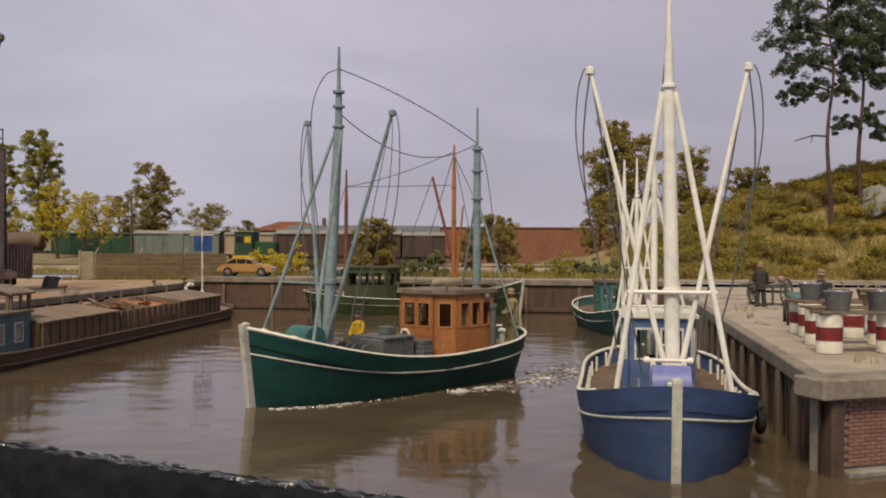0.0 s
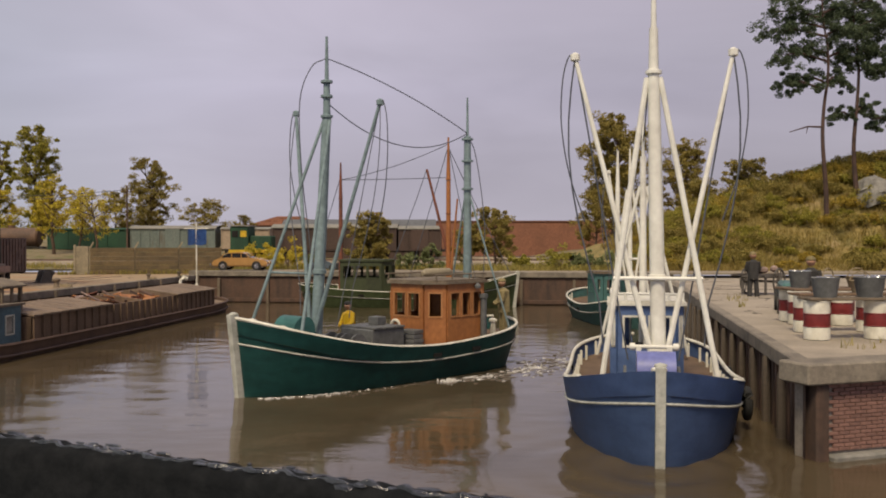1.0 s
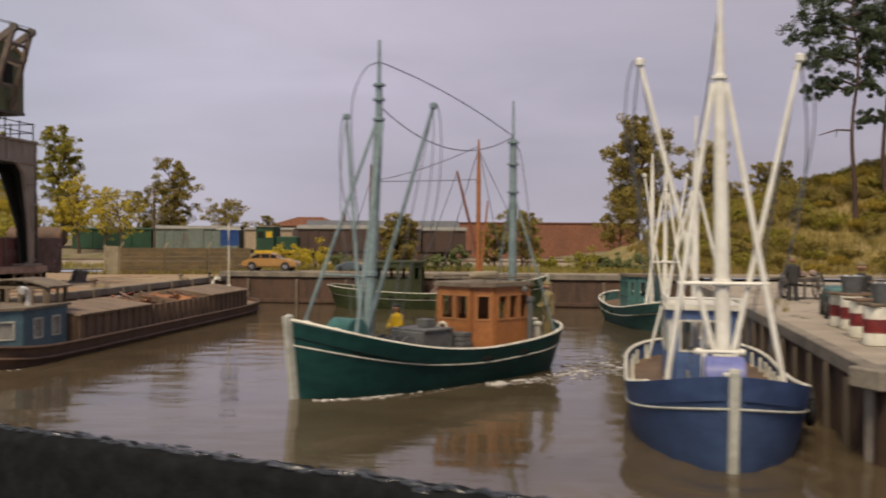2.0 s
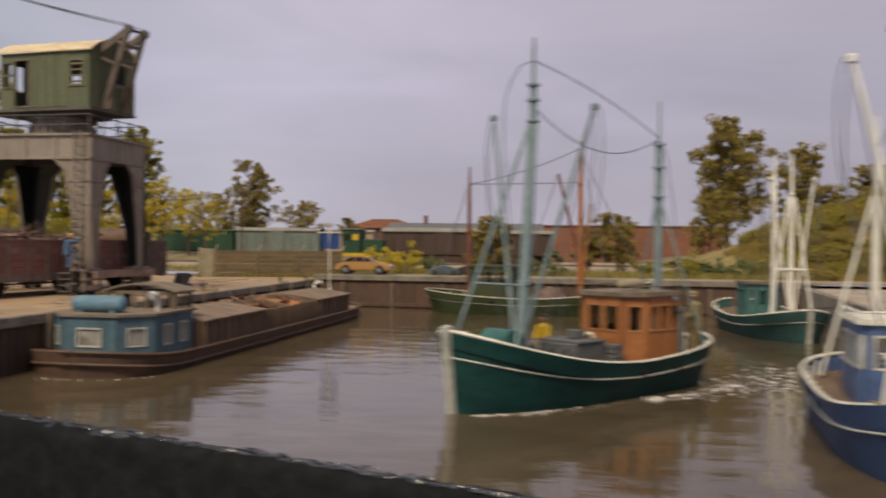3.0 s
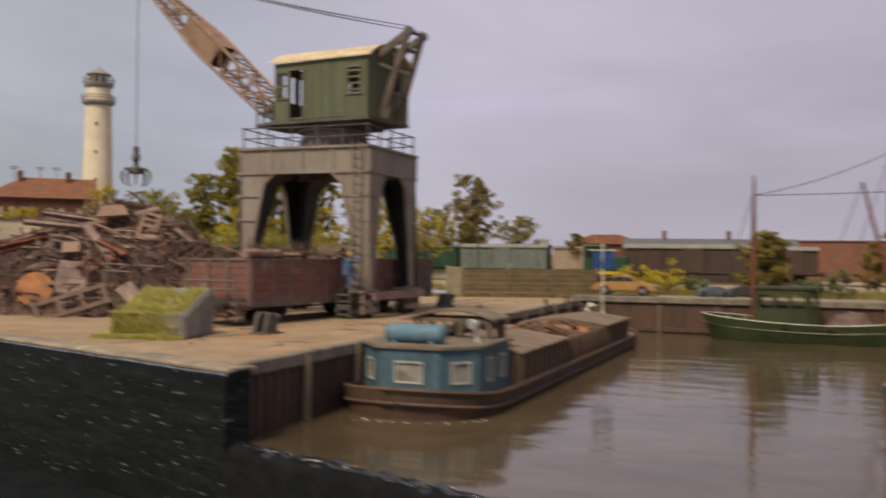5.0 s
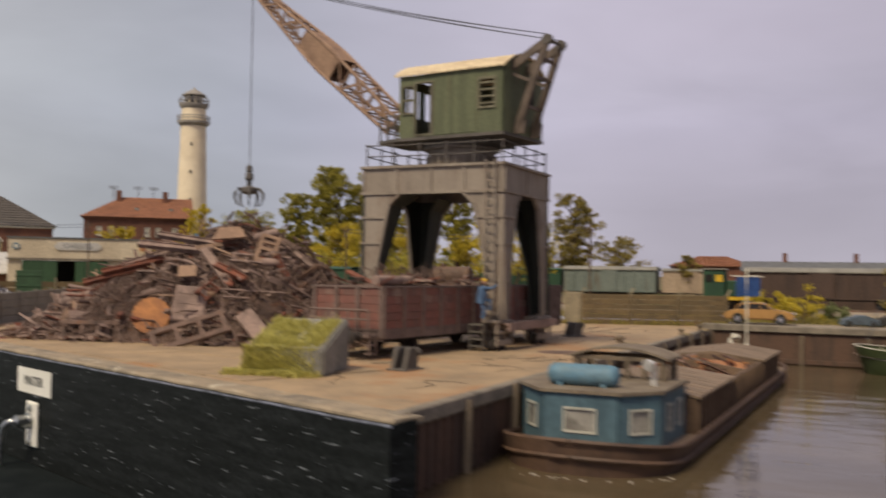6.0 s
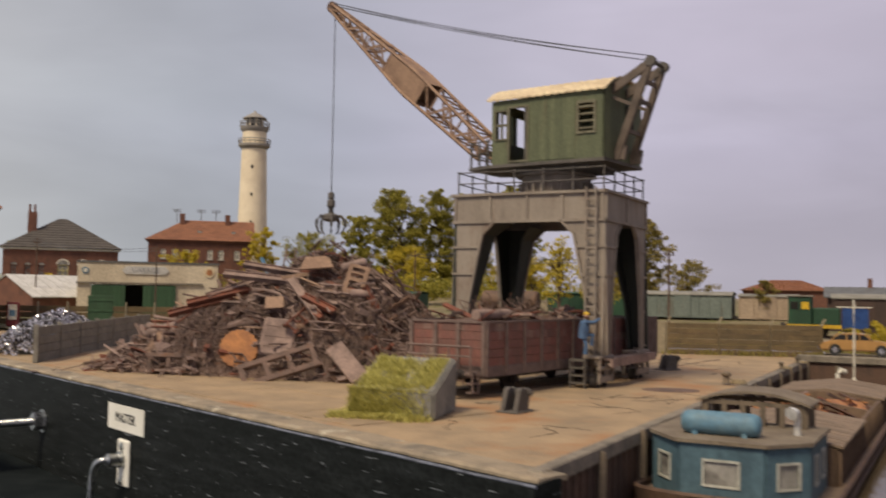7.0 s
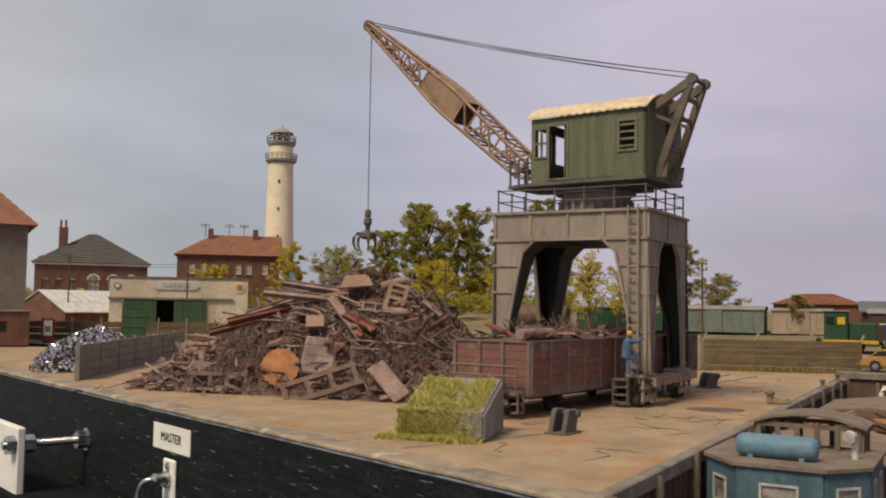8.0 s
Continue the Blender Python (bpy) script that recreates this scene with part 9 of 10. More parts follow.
def house(at, label, w, d, h, roof_h, wallm, roofm, windows, left=True, right=True, arched=False, band=None):
    b = thing("house", at, label, "house", "houses of the town")
    bm = B()
    opening_wall(bm, 0, w, 0, h, 0, 0.3, [(x - ww / 2, x + ww / 2, z, z + hh) for x, z, ww, hh in windows])
    part("front_wall", bm, wallm, b)
    bm = B()
    box(bm, 0, 0.3, 0.3, d, 0, h)
    box(bm, w - 0.3, w, 0.3, d, 0, h)
    box(bm, 0, w, d - 0.3, d, 0, h - 0.01)
    part("wall", bm, wallm, b)
    for x, z, ww, hh in windows:
        win = None
        bm = B()
        f = 0.12
        zm = z + hh * 0.62
        opening_wall(bm, x - ww / 2, x + ww / 2, z, z + hh, 0.08, 0.16, [(x - ww / 2 + f, x - 0.05, z + f, zm), (x + 0.05, x + ww / 2 - f, z + f, zm), (x - ww / 2 + f, x - 0.05, zm + 0.1, z + hh - f), (x + 0.05, x + ww / 2 - f, zm + 0.1, z + hh - f)])
        win = part("window", bm, (BRICKDARK if ww < 1 else YELLOWFRAME) if arched else WHITE, b)
        bm = B()
        box(bm, x - ww / 2, x + ww / 2, 0.18, 0.22, z, z + hh)
        part("pane", bm, PANE, win)
        bm = B()
        box(bm, x - ww / 2 - 0.1, x + ww / 2 + 0.1, -0.1, 0.05, z - 0.14, z, bev=0.02)
        part("sill", bm, MORTAR, win)
        if arched:
            bm = B()
            pts = [(x + (ww / 2 + 0.14) * math.cos(math.pi * i / 8), z + hh + (ww / 2 + 0.1) * math.sin(math.pi * i / 8)) for i in range(9)]
            inner = [(x + (ww / 2) * math.cos(math.pi * i / 8), z + hh + (ww / 2 - 0.05) * math.sin(math.pi * i / 8)) for i in range(9)]
            prism(bm, pts + inner[::-1], -0.06, 0.02, "y")
            part("arch", bm, WHITE if ww > 1 else BRICKDARK, win)
            bm = B()
            prism(bm, inner, -0.02, 0.02, "y")
            part("arch_pane", bm, PANE, win)
    bm = B()
    box(bm, -0.25, w + 0.25, -0.25, 0.0, h - 0.28, h, bev=0.04)
    part("cornice", bm, WHITE if band is None else band, b)
    hip_roof(b, -0.45, w + 0.45, -0.45, d + 0.45, h, roof_h, roofm, left, right)
    return b


def town():
    # brick house with a slate hip roof and arched windows
    hA = house(pose(-111.8, 95.1, 3.2, 0, 0, 45), "dark red brick house with a slate hip roof and arched windows", 13.6, 12.6, 6.5, 4.1, BRICKDARK, SLATE,
               [(1.3, 2.4, 0.75, 1.9), (2.9, 2.4, 0.75, 1.9), (4.5, 2.4, 0.75, 1.9), (7.0, 2.4, 1.3, 2.0), (9.4, 2.4, 1.3, 2.0), (11.6, 2.4, 1.3, 2.0)], arched=True)
    bm = B()
    box(bm, 2.6, 3.7, 3.2, 4.2, 7.5, 11.2)
    for x in (2.8, 3.4):
        tube(bm, [(x, 3.7, 11.2), (x, 3.7, 12.2)], 0.14, 8)
    part("chimney", bm, BRICKDARK, hA)
    # brick house with a red tiled roof
    hB = house(pose(-99.4, 107.1, 3.4, 0, 0, 37.5), "brown brick house with a red tiled roof", 13.3, 9, 7.8, 2.95, BRICKDARK, TILES,
               [(1.9, 5.35, 0.7, 1.25), (3.4, 5.35, 0.7, 1.25), (4.9, 5.35, 0.7, 1.25), (7.9, 5.35, 0.7, 1.25), (9.3, 5.35, 0.7, 1.25), (11.4, 5.35, 0.7, 1.25)], left=True, right=False, band=BRICKDARK)
    bm = B()
    faces_of(bm, [(13.3, 0, 7.8), (13.3, 9, 7.8), (13.3, 4.5, 10.7), (13.0, 0, 7.8), (13.0, 9, 7.8), (13.0, 4.5, 10.7)], ((0, 1, 2), (5, 4, 3), (0, 2, 5, 3), (1, 4, 5, 2)))
    part("gable", bm, BRICKDARK, hB)
    for x in (3.8, 9.8):
        bm = B()
        box(bm, x, x + 0.7, 3.4, 4.2, 9.4, 11.6)
        part("chimney", bm, BRICKDARK, hB)
    for x in (3.4, 6.6, 8.6):
        bm = B()
        tube(bm, [(x, 4.5, 10.5), (x, 4.5, 12.3)], 0.05, 5)
        for dz in (0.0, 0.25):
            tube(bm, [(x - 0.6, 4.5, 12.2 - dz), (x + 0.6, 4.5, 12.2 - dz)], 0.04, 4)
        part("aerial", bm, CRANE_DARK, hB)
    for x in (6.2, 10.6):
        bm = B()
        box(bm, x, x + 0.6, 1.3, 1.9, 8.85, 9.2)
        part("roof_light", bm, PANE, hB)
    # garage
    g = thing("garage", pose(-81.2, 76.5, LAND, 0, 0, 40.3), "cream rendered garage with green sliding doors and a faded sign", "garage")
    w, h = 12.8, 5.25
    bm = B()
    opening_wall(bm, 0, w, 0, h, 0, 0.3, [(1.2, 8.6, 0, 3.2)])
    part("front_wall", bm, RENDER, g)
    bm = B()
    prism(bm, [(0, 0), (0, h), (9, h - 1.0), (9, 0)], w - 0.3, w, "x", m=Matrix.Translation((0, 0.3, 0)))
    prism(bm, [(0, 0), (0, h), (9, h - 1.0), (9, 0)], 0, 0.3, "x", m=Matrix.Translation((0, 0.3, 0)))
    part("side_wall", bm, RENDER, g)
    bm = B()
    box(bm, -0.1, w + 0.1, -0.08, 0.35, h, h + 0.16)
    prism(bm, [(0.3, h + 0.02), (9.4, h - 1.0), (9.4, h - 0.85), (0.3, h + 0.17)], w - 0.4, w + 0.08, "x")
    part("parapet_cap", bm, GREYGEAR, g)
    bm = B()
    prism(bm, [(0.3, h - 0.3), (9.3, h - 1.25), (9.3, h - 1.1), (0.3, h - 0.15)], 0.3, w - 0.3, "x")
    part("roof", bm, SLATE, g)
    for x0, x1 in ((1.25, 4.3), (5.9, 8.9)):
        bm = B()
        box(bm, x0, x1, -0.12, -0.04, 0.02, 3.15)
        dr = part("sliding_door", bm, DOORGREEN, g)
        for k in range(8):
            bm = B()
            xx = x0 + (x1 - x0) * k / 8
            box(bm, xx + 0.02, xx + (x1 - x0) / 8 - 0.02, -0.16, -0.12, 0.05, 3.1)
            part("board", bm, DOORGREEN, dr)
    bm = B()
    box(bm, 1.2, 8.6, 2.5, 2.7, 0, 3.2)
    part("dark_inside", bm, VOID, g)
    bm = B()
    box(bm, -0.1, 11.4, -0.2, 0.0, 3.25, 3.42)
    part("door_rail", bm, COPING, g, "brown sliding-door rail")
    bm = B()
    prism(bm, [(4.3, 4.2), (7.9, 4.2), (8.25, 4.55), (7.9, 4.95), (4.3, 4.95), (3.95, 4.55)], -0.1, 0.0, "y")
    sg = part("sign", bm, SIGNWHITE, g, "pale grey sign board")
    lettering("letters", "GARAGE", 0.46, FADEDINK, sg, pose(6.1, -0.11, 4.57, 90, 0, 0))
    for x, r, m, lb in ((0.7, 0.32, BLUEPAINT, "small blue oval sign"), (12.0, 0.5, CABROOF, "round orange and cream sign")):
        bm = B()
        tube(bm, [(x, -0.08, 4.5), (x, 0.0, 4.5)], r, 18)
        sn = part("round_sign", bm, m, g, lb)
        bm = B()
        tube(bm, [(x, -0.1, 4.5), (x, -0.07, 4.5)], r * 0.6, 14)
        part("emblem", bm, RUSTORANGE if r > 0.4 else WHITE, sn)
    bm = B()
    box(bm, w - 0.02, w + 0.05, 3.0, 3.8, 0.9, 2.6)
    part("side_window", bm, VOID, g)
    bm = B()
    box(bm, -0.9, 0.9, -0.06, 0.06, 0, 2.3, bev=0.02)
    gate = thing("door_leaf", pose(-66.5, 64.0, LAND, 0, 0, 38), "weathered green door leaf standing before the garage", "door")
    part("leaf", bm, DOORGREEN, gate)
    for z in (0.35, 1.1, 1.9):
        bm = B()
        box(bm, -0.9, 0.9, -0.1, -0.06, z, z + 0.16)
        part("ledge", bm, DOORGREEN, gate)
    # annex: a low brick gable and a pale roof of sheets running back from it
    a = thing("annex", pose(-96.92, 79.35, LAND, 0, 0, -15), "red brick annex with a pale corrugated roof", "building")
    bm = B()
    prism(bm, [(0, 0), (0, 1.9), (5.2, 3.95), (10.4, 1.9), (10.4, 0)], 0, 0.3, "y")
    part("gable", bm, BRICKDARK, a)
    bm = B()
    box(bm, 0, 0.3, 0.3, 16, 0, 1.9)
    box(bm, 10.1, 10.4, 0.3, 16, 0, 1.9)
    part("wall", bm, BRICKDARK, a)
    for side in (-1, 1):
        for k in range(16):
            bm = B()
            y0 = -0.15 + 1.0 * k
            q = [(5.2 + side * 5.5, y0, 1.8), (5.2 + side * 5.5, y0 + 0.96, 1.8), (5.2, y0 + 0.96, 3.97), (5.2, y0, 3.97)]
            faces_of(bm, [*q, *[(p[0], p[1], p[2] + 0.1) for p in q]], ((0, 1, 2, 3), (4, 5, 6, 7), (0, 4, 5, 1), (2, 6, 7, 3), (0, 3, 7, 4), (1, 5, 6, 2)))
            part("roof_sheet", bm, SIGNWHITE, a)
    # tall grey store with a red tiled roof at the edge of the quay
    s = thing("warehouse", pose(-70.15, 57.1, LAND - 0.15, 0, 0, 142), "tall taupe warehouse with a red tiled roof", "warehouse")
    bm = B()
    box(bm, 0, 12, 0, 9, 2.4, 8.5)
    part("upper_wall", bm, GREYWALL, s)
    bm = B()
    box(bm, -0.3, 12.3, -0.3, 9.3, 0, 2.4)
    part("base_wall", bm, BRICKDARK, s)
    bm = B()
    box(bm, -0.4, 12.4, -0.4, 9.4, 2.36, 2.5, bev=0.03)
    part("string_course", bm, COPING, s)
    bm = B()
    box(bm, -0.34, -0.28, 1.2, 2.0, 1.0, 1.7)
    part("small_window", bm, VOID, s)
    hip_roof(s, -0.6, 12.6, -0.6, 9.6, 8.5, 5.0, TILES)
    # petrol pump
    p = thing("petrol_pump", pose(-70.1, 59.2, LAND, 0, 0, 40), "red petrol pump with a white panel", "petrol pump")
    bm = B()
    box(bm, -0.4, 0.4, -0.25, 0.25, 0, 1.75, bev=0.06)
    part("body", bm, DRUMRED, p)
    bm = B()
    box(bm, -0.28, 0.28, -0.29, -0.25, 0.5, 1.6)
    part("panel", bm, WHITE, p)
    bm = B()
    box(bm, -0.2, 0.2, -0.31, -0.29, 0.75, 1.2)
    part("dial", bm, BLUEPAINT, p)
    # yard fence in front of the garage
    f = thing("yard_fence", pose(-77.0, 62.0, LAND - 0.1, 0, 0, 38), "grey-brown yard fence with posts before the garage", "fence")
    for b in range(10):
        for k in range(3):
            bm = B()
            box(bm, b * 2.2 + 0.04, b * 2.2 + 2.16, -0.04, 0.04, 0.05 + 0.5 * k, 0.5 + 0.5 * k, bev=0.01)
            part("panel", bm, FENCEWOOD, f)
        bm = B()
        box(bm, b * 2.2 - 0.07, b * 2.2 + 0.07, -0.1, 0.1, 0, 1.85, bev=0.015)
        part("post", bm, FENCEEND, f)
    # telegraph poles and wires
    def pole(x, y, z, top, lean=0):
        t = thing("telegraph_pole", pose(x, y, z, 0, lean, 30), "dark wooden telegraph pole", "pole", "telegraph poles")
        bm = B()
        tube(bm, [(0, 0, 0), (0, 0, top - z)], [0.085, 0.06], 8)
        part("shaft", bm, BARK, t, smooth=True)
        bm = B()
        box(bm, -0.36, 0.36, -0.04, 0.04, top - z - 0.48, top - z - 0.4)
        for q in (-0.3, 0.3):
            tube(bm, [(q, 0, top - z - 0.38), (q, 0, top - z - 0.2)], 0.05, 6)
        part("crossarm", bm, BARK, t)
    pole(-88.5, 78.5, LAND, 9.6)
    pole(-74.5, 79.5, LAND, 8.9)
    pole(-26.6, 76.8, LAND, 8.3)
    pole(-48.0, 80.0, LAND, 8.4)
    for p, q, d in (((-26.6, 76.8, 8.0), (-48.0, 80.0, 8.1), 0.5), ((-74.5, 79.5, 8.6), (-88.5, 78.5, 9.2), 0.3)):
        for dz in (0, -0.25):
            bm = B()
            tube(bm, sag((p[0], p[1], p[2] + dz), (q[0], q[1], q[2] + dz), d, 12), 0.018, 4)
            solo("telegraph_wire", bm, WIRE, pose(0, 0, 0), "thin telegraph wire strung between two poles", "wire", "telegraph wires")
    # small blue crane arm and green railcar behind the heap
    c = thing("blue_derrick", pose(-66.0, 88.0, LAND, 0, 0, 150), "light blue lattice derrick arm behind the scrap heap", "derrick")
    bm = B()
    for s in (-0.25, 0.25):
        beam(bm, (0, s, 1.0), (5.0, s * 0.4, 6.2), 0.16, 0.16)
    for k in range(9):
        f = k / 9
        beam(bm, (5 * f, -0.25 * (1 - 0.6 * f), 1 + 5.2 * f), (5 * (f + 0.1), 0.25 * (1 - 0.6 * f), 1 + 5.2 * (f + 0.1)), 0.08, 0.08)
    part("arm", bm, BLUEPAINT, c)
    bm = B()
    box(bm, -1.2, 0.8, -0.9, 0.9, 0, 1.6, bev=0.05)
    part("base", bm, CRANE_DARK, c)
    van(-57.0, 88.0, 6.0, 5.0, WAGGREEN, WAGGREEN, "dark green rail vehicle behind the heap", ribs=3, curve=0.2, rz=0)


def lighthouse():
    x, y = -105.2, 138.6
    l = thing("lighthouse", pose(x, y, 3.0), "tall cream-white lighthouse with two dark galleries", "lighthouse")
    bm = B()
    lathe(bm, [(2.75, 0), (2.55, 4), (2.1, 22), (2.02, 25.3)], 32)
    part("tower", bm, LHWHITE, l, smooth=True)
    for z, r in ((25.3, 2.55), (28.2, 2.35)):
        bm = B()
        lathe(bm, [(2.0, z - 0.5), (r, z), (r, z + 0.3), (2.0, z + 0.3)], 32)
        gal = part("gallery", bm, LHGREY, l, "dark grey gallery", smooth=True)
        bm = B()
        for dz in (0.55, 0.95):
            tube(bm, [(r * math.cos(a), r * math.sin(a), z + dz + 0.2) for a in [2 * math.pi * i / 28 for i in range(29)]], 0.07, 5)
        for i in range(20):
            a = 2 * math.pi * i / 20
            tube(bm, [(r * math.cos(a), r * math.sin(a), z + 0.3), (r * math.cos(a), r * math.sin(a), z + 1.2)], 0.06, 4)
        part("railing", bm, LHGREY, gal)
    bm = B()
    lathe(bm, [(1.95, 25.6), (1.95, 27.8), (1.8, 27.9), (1.8, 28.2)], 28)
    part("watch_room", bm, LHWHITE, l, smooth=True)
    bm = B()
    lathe(bm, [(1.35, 28.5), (1.35, 29.9)], 20)
    part("lantern", bm, DARKGLASS, l, smooth=True)
    for i in range(8):
        a = 2 * math.pi * i / 8
        bm = B()
        tube(bm, [(1.4 * math.cos(a), 1.4 * math.sin(a), 28.5), (1.4 * math.cos(a), 1.4 * math.sin(a), 29.9)], 0.1, 5)
        part("lantern_bar", bm, LHWHITE, l)
    bm = B()
    lathe(bm, [(1.95, 29.85), (1.95, 30.0), (1.0, 30.6), (0.25, 31.0), (0.1, 31.3)], 24)
    part("cap", bm, LHGREY, l, smooth=True)
    for z in (8, 12.5, 17, 21.5):
        bm = B()
        a = math.radians(-62)
        r = 2.62 - 0.024 * z
        box(bm, r - 0.15, r + 0.06, -0.16, 0.16, z, z + 0.5, pose(0, 0, 0, 0, 0, -62))
        part("slit_window", bm, VOID, l)


golden_car()
low_cars()
parked_train()
station_sheds()
town()
lighthouse()

# ---- trees, hill and scrub ----
def leaf_cloud(bm, centres, per, size, rng, flat=1.0):
    """Small folded leaf cards in clumps: centres are (x, y, z, radius)."""
    for cx, cy, cz, r in centres:
        for _ in range(per):
            d = Vector((rng.gauss(0, 1), rng.gauss(0, 1), rng.gauss(0, 1)))
            d = d.normalized() * r * rng.random() ** 0.45
            p = Vector((cx + d.x, cy + d.y, cz + d.z * flat))
            e = size * rng.uniform(0.6, 1.35)
            a, b = Vector((rng.gauss(0, 1), rng.gauss(0, 1), rng.gauss(0, 0.7))).normalized(), Vector((rng.gauss(0, 1), rng.gauss(0, 1), rng.gauss(0, 0.7)))
            b = (b - a * b.dot(a)).normalized()
            n = a.cross(b) * e * 0.35
            vs = [bm.verts.new(p - a * e), bm.verts.new(p - b * e * 0.6 + n), bm.verts.new(p + a * e), bm.verts.new(p + b * e * 0.6 + n)]
            bm.faces.new(vs)


def tree(x, y, z, top, width, leaf, seed, label, crown_from=0.3, leaves=2600, size=0.2, name="tree", limbs=13, category="tree", gaps=1.0):
    """A bent trunk with limbs and twigs; small leaf clumps sit along the limbs, so the outline stays ragged."""
    rng = random.Random(seed)
    t = thing(name, pose(x, y, z, 0, 0, rng.uniform(0, 360)), label, category, "trees behind the harbour")
    H = top - z
    bm = B()
    bend = [Vector((0, 0, -0.3))]
    for i in range(1, 9):
        bend.append(bend[-1] + Vector((rng.gauss(0, 0.018) * H, rng.gauss(0, 0.018) * H, H * 0.9 / 8 + (0.3 if i == 1 else 0))))
    r0 = max(0.08, 0.019 * H)
    tube(bm, bend, [r0 * (1.3 - 1.15 * (i / 8) ** 0.8) for i in range(9)], 7)
    def stem_at(h):
        i = min(7, max(0, int(h / (H * 0.9) * 8)))
        return bend[i].lerp(bend[i + 1], min(1, max(0, h / (H * 0.9) * 8 - i)))
    cs = []
    def clump(p, r):
        cs.append((p.x, p.y, p.z, r))
    for k in range(limbs):
        f = crown_from + (0.98 - crown_from) * (k + rng.random() * 0.8) / limbs
        u = (f - crown_from) / (1 - crown_from)
        prof = math.sqrt(max(0.05, 1 - (abs(u - 0.42) / (0.62 if u > 0.42 else 0.75)) ** 2.4))
        a = 2.4 * k + rng.gauss(0, 0.5)
        reach = width / 2 * prof * rng.uniform(0.72, 1.22)
        s0 = stem_at(H * max(0.12, f - 0.16 - 0.1 * rng.random()))
        tip = Vector((s0.x + reach * math.cos(a), s0.y + reach * math.sin(a), min(H * 0.97, H * f + rng.uniform(-0.03, 0.05) * H)))
        mid = s0.lerp(tip, 0.5) + Vector((0, 0, -0.02 * H * rng.random()))
        tube(bm, [s0, mid, tip], [r0 * 0.42, r0 * 0.28, r0 * 0.06], 5)
        for q in range(8):
            g = 0.3 + 0.72 * (q + rng.random()) / 8
            c = s0.lerp(tip, g) + Vector((rng.gauss(0, 0.09), rng.gauss(0, 0.09), rng.gauss(0.02, 0.075))) * width
            c.z = min(c.z, H * 0.985)
            clump(c, width * rng.uniform(0.06, 0.135) * gaps)
            if q % 2:
                tube(bm, [s0.lerp(tip, g * 0.8), c], [r0 * 0.16, r0 * 0.04], 4)
    for q in range(5):
        clump(bend[-1] + Vector((rng.gauss(0, 0.06) * width, rng.gauss(0, 0.06) * width, H * rng.uniform(-0.02, 0.09))), width * rng.uniform(0.06, 0.1) * gaps)
    part("trunk", bm, BARK, t, smooth=True)
    bm = B()
    leaf_cloud(bm, cs, int(leaves * 6.0) // len(cs), size * 0.5, rng, 0.72)
    part("crown", bm, leaf, t)
    return t


def pine(x, y, z, top, seed, pads, dead=()):
    rng = random.Random(seed)
    t = thing("pine_tree", pose(x, y, z), "tall bare-stemmed pine with layered dark needles", "pine", "pines on the hill")
    H = top - z
    bm = B()
    pts = [Vector((0.2 * math.sin(i * 1.3 + seed), 0.14 * math.sin(i * 1.9), H * i / 9 - (0.5 if i == 0 else 0))) for i in range(10)]
    tube(bm, flow(pts, 3), [0.19 - 0.006 * i for i in range(28)], 8)
    cs = []
    for zz, a, ln, w in pads:
        o = pts[min(9, int(zz / H * 9))]
        s = Vector((o.x, o.y, zz - 0.3))
        e = Vector((o.x + ln * math.cos(a), o.y + ln * math.sin(a), zz + 0.05))
        m = s.lerp(e, 0.5) + Vector((0, 0, 0.35))
        tube(bm, [s, m, e], [0.1, 0.07, 0.025], 5)
        for k in range(24):
            f = 0.18 + 0.9 * (k + rng.random()) / 24
            p = (s.lerp(m, f * 2) if f < 0.5 else m.lerp(e, f * 2 - 1)) + Vector((rng.gauss(0, w * 0.3), rng.gauss(0, w * 0.3), rng.gauss(0.02, 0.3) - 0.45 * f * rng.random()))
            cs.append((p.x, p.y, p.z, w * rng.uniform(0.15, 0.32)))
    for zz, a, ln in dead:
        o = pts[min(9, int(zz / H * 9))]
        e = Vector((o.x + ln * math.cos(a), o.y + ln * math.sin(a), zz - 0.35))
        m = Vector((o.x, o.y, zz)).lerp(e, 0.45) + Vector((0, 0, 0.2))
        tube(bm, [(o.x, o.y, zz), m, e], [0.08, 0.06, 0.03], 5)
        tube(bm, [m, m + Vector((0.1 * math.cos(a), 0, -0.5))], [0.05, 0.02], 5)
    part("trunk", bm, PINEBARK, t, smooth=True)
    bm = B()
    leaf_cloud(bm, cs, 95, 0.08, rng, 0.8)
    part("crown", bm, LEAF_P, t)


def hill_z(x, y):
    f = max(0.0, min(1.0, (x - 10.0) / 20.0))
    ridge = 1.2 + 7.2 * f ** 0.9
    g = max(0.0, min(1.0, (y - 62.5) / 11.0))
    back = 1.0 if y < 78 else max(0.25, 1 - (y - 78) / 30)
    return LAND - 0.1 + ridge * (g * g * (3 - 2 * g)) * back * (0.93 + 0.14 * noise.noise((x * 0.16, y * 0.16, 3))) + 0.18 * noise.noise((x * 0.7, y * 0.7, 8)) * g


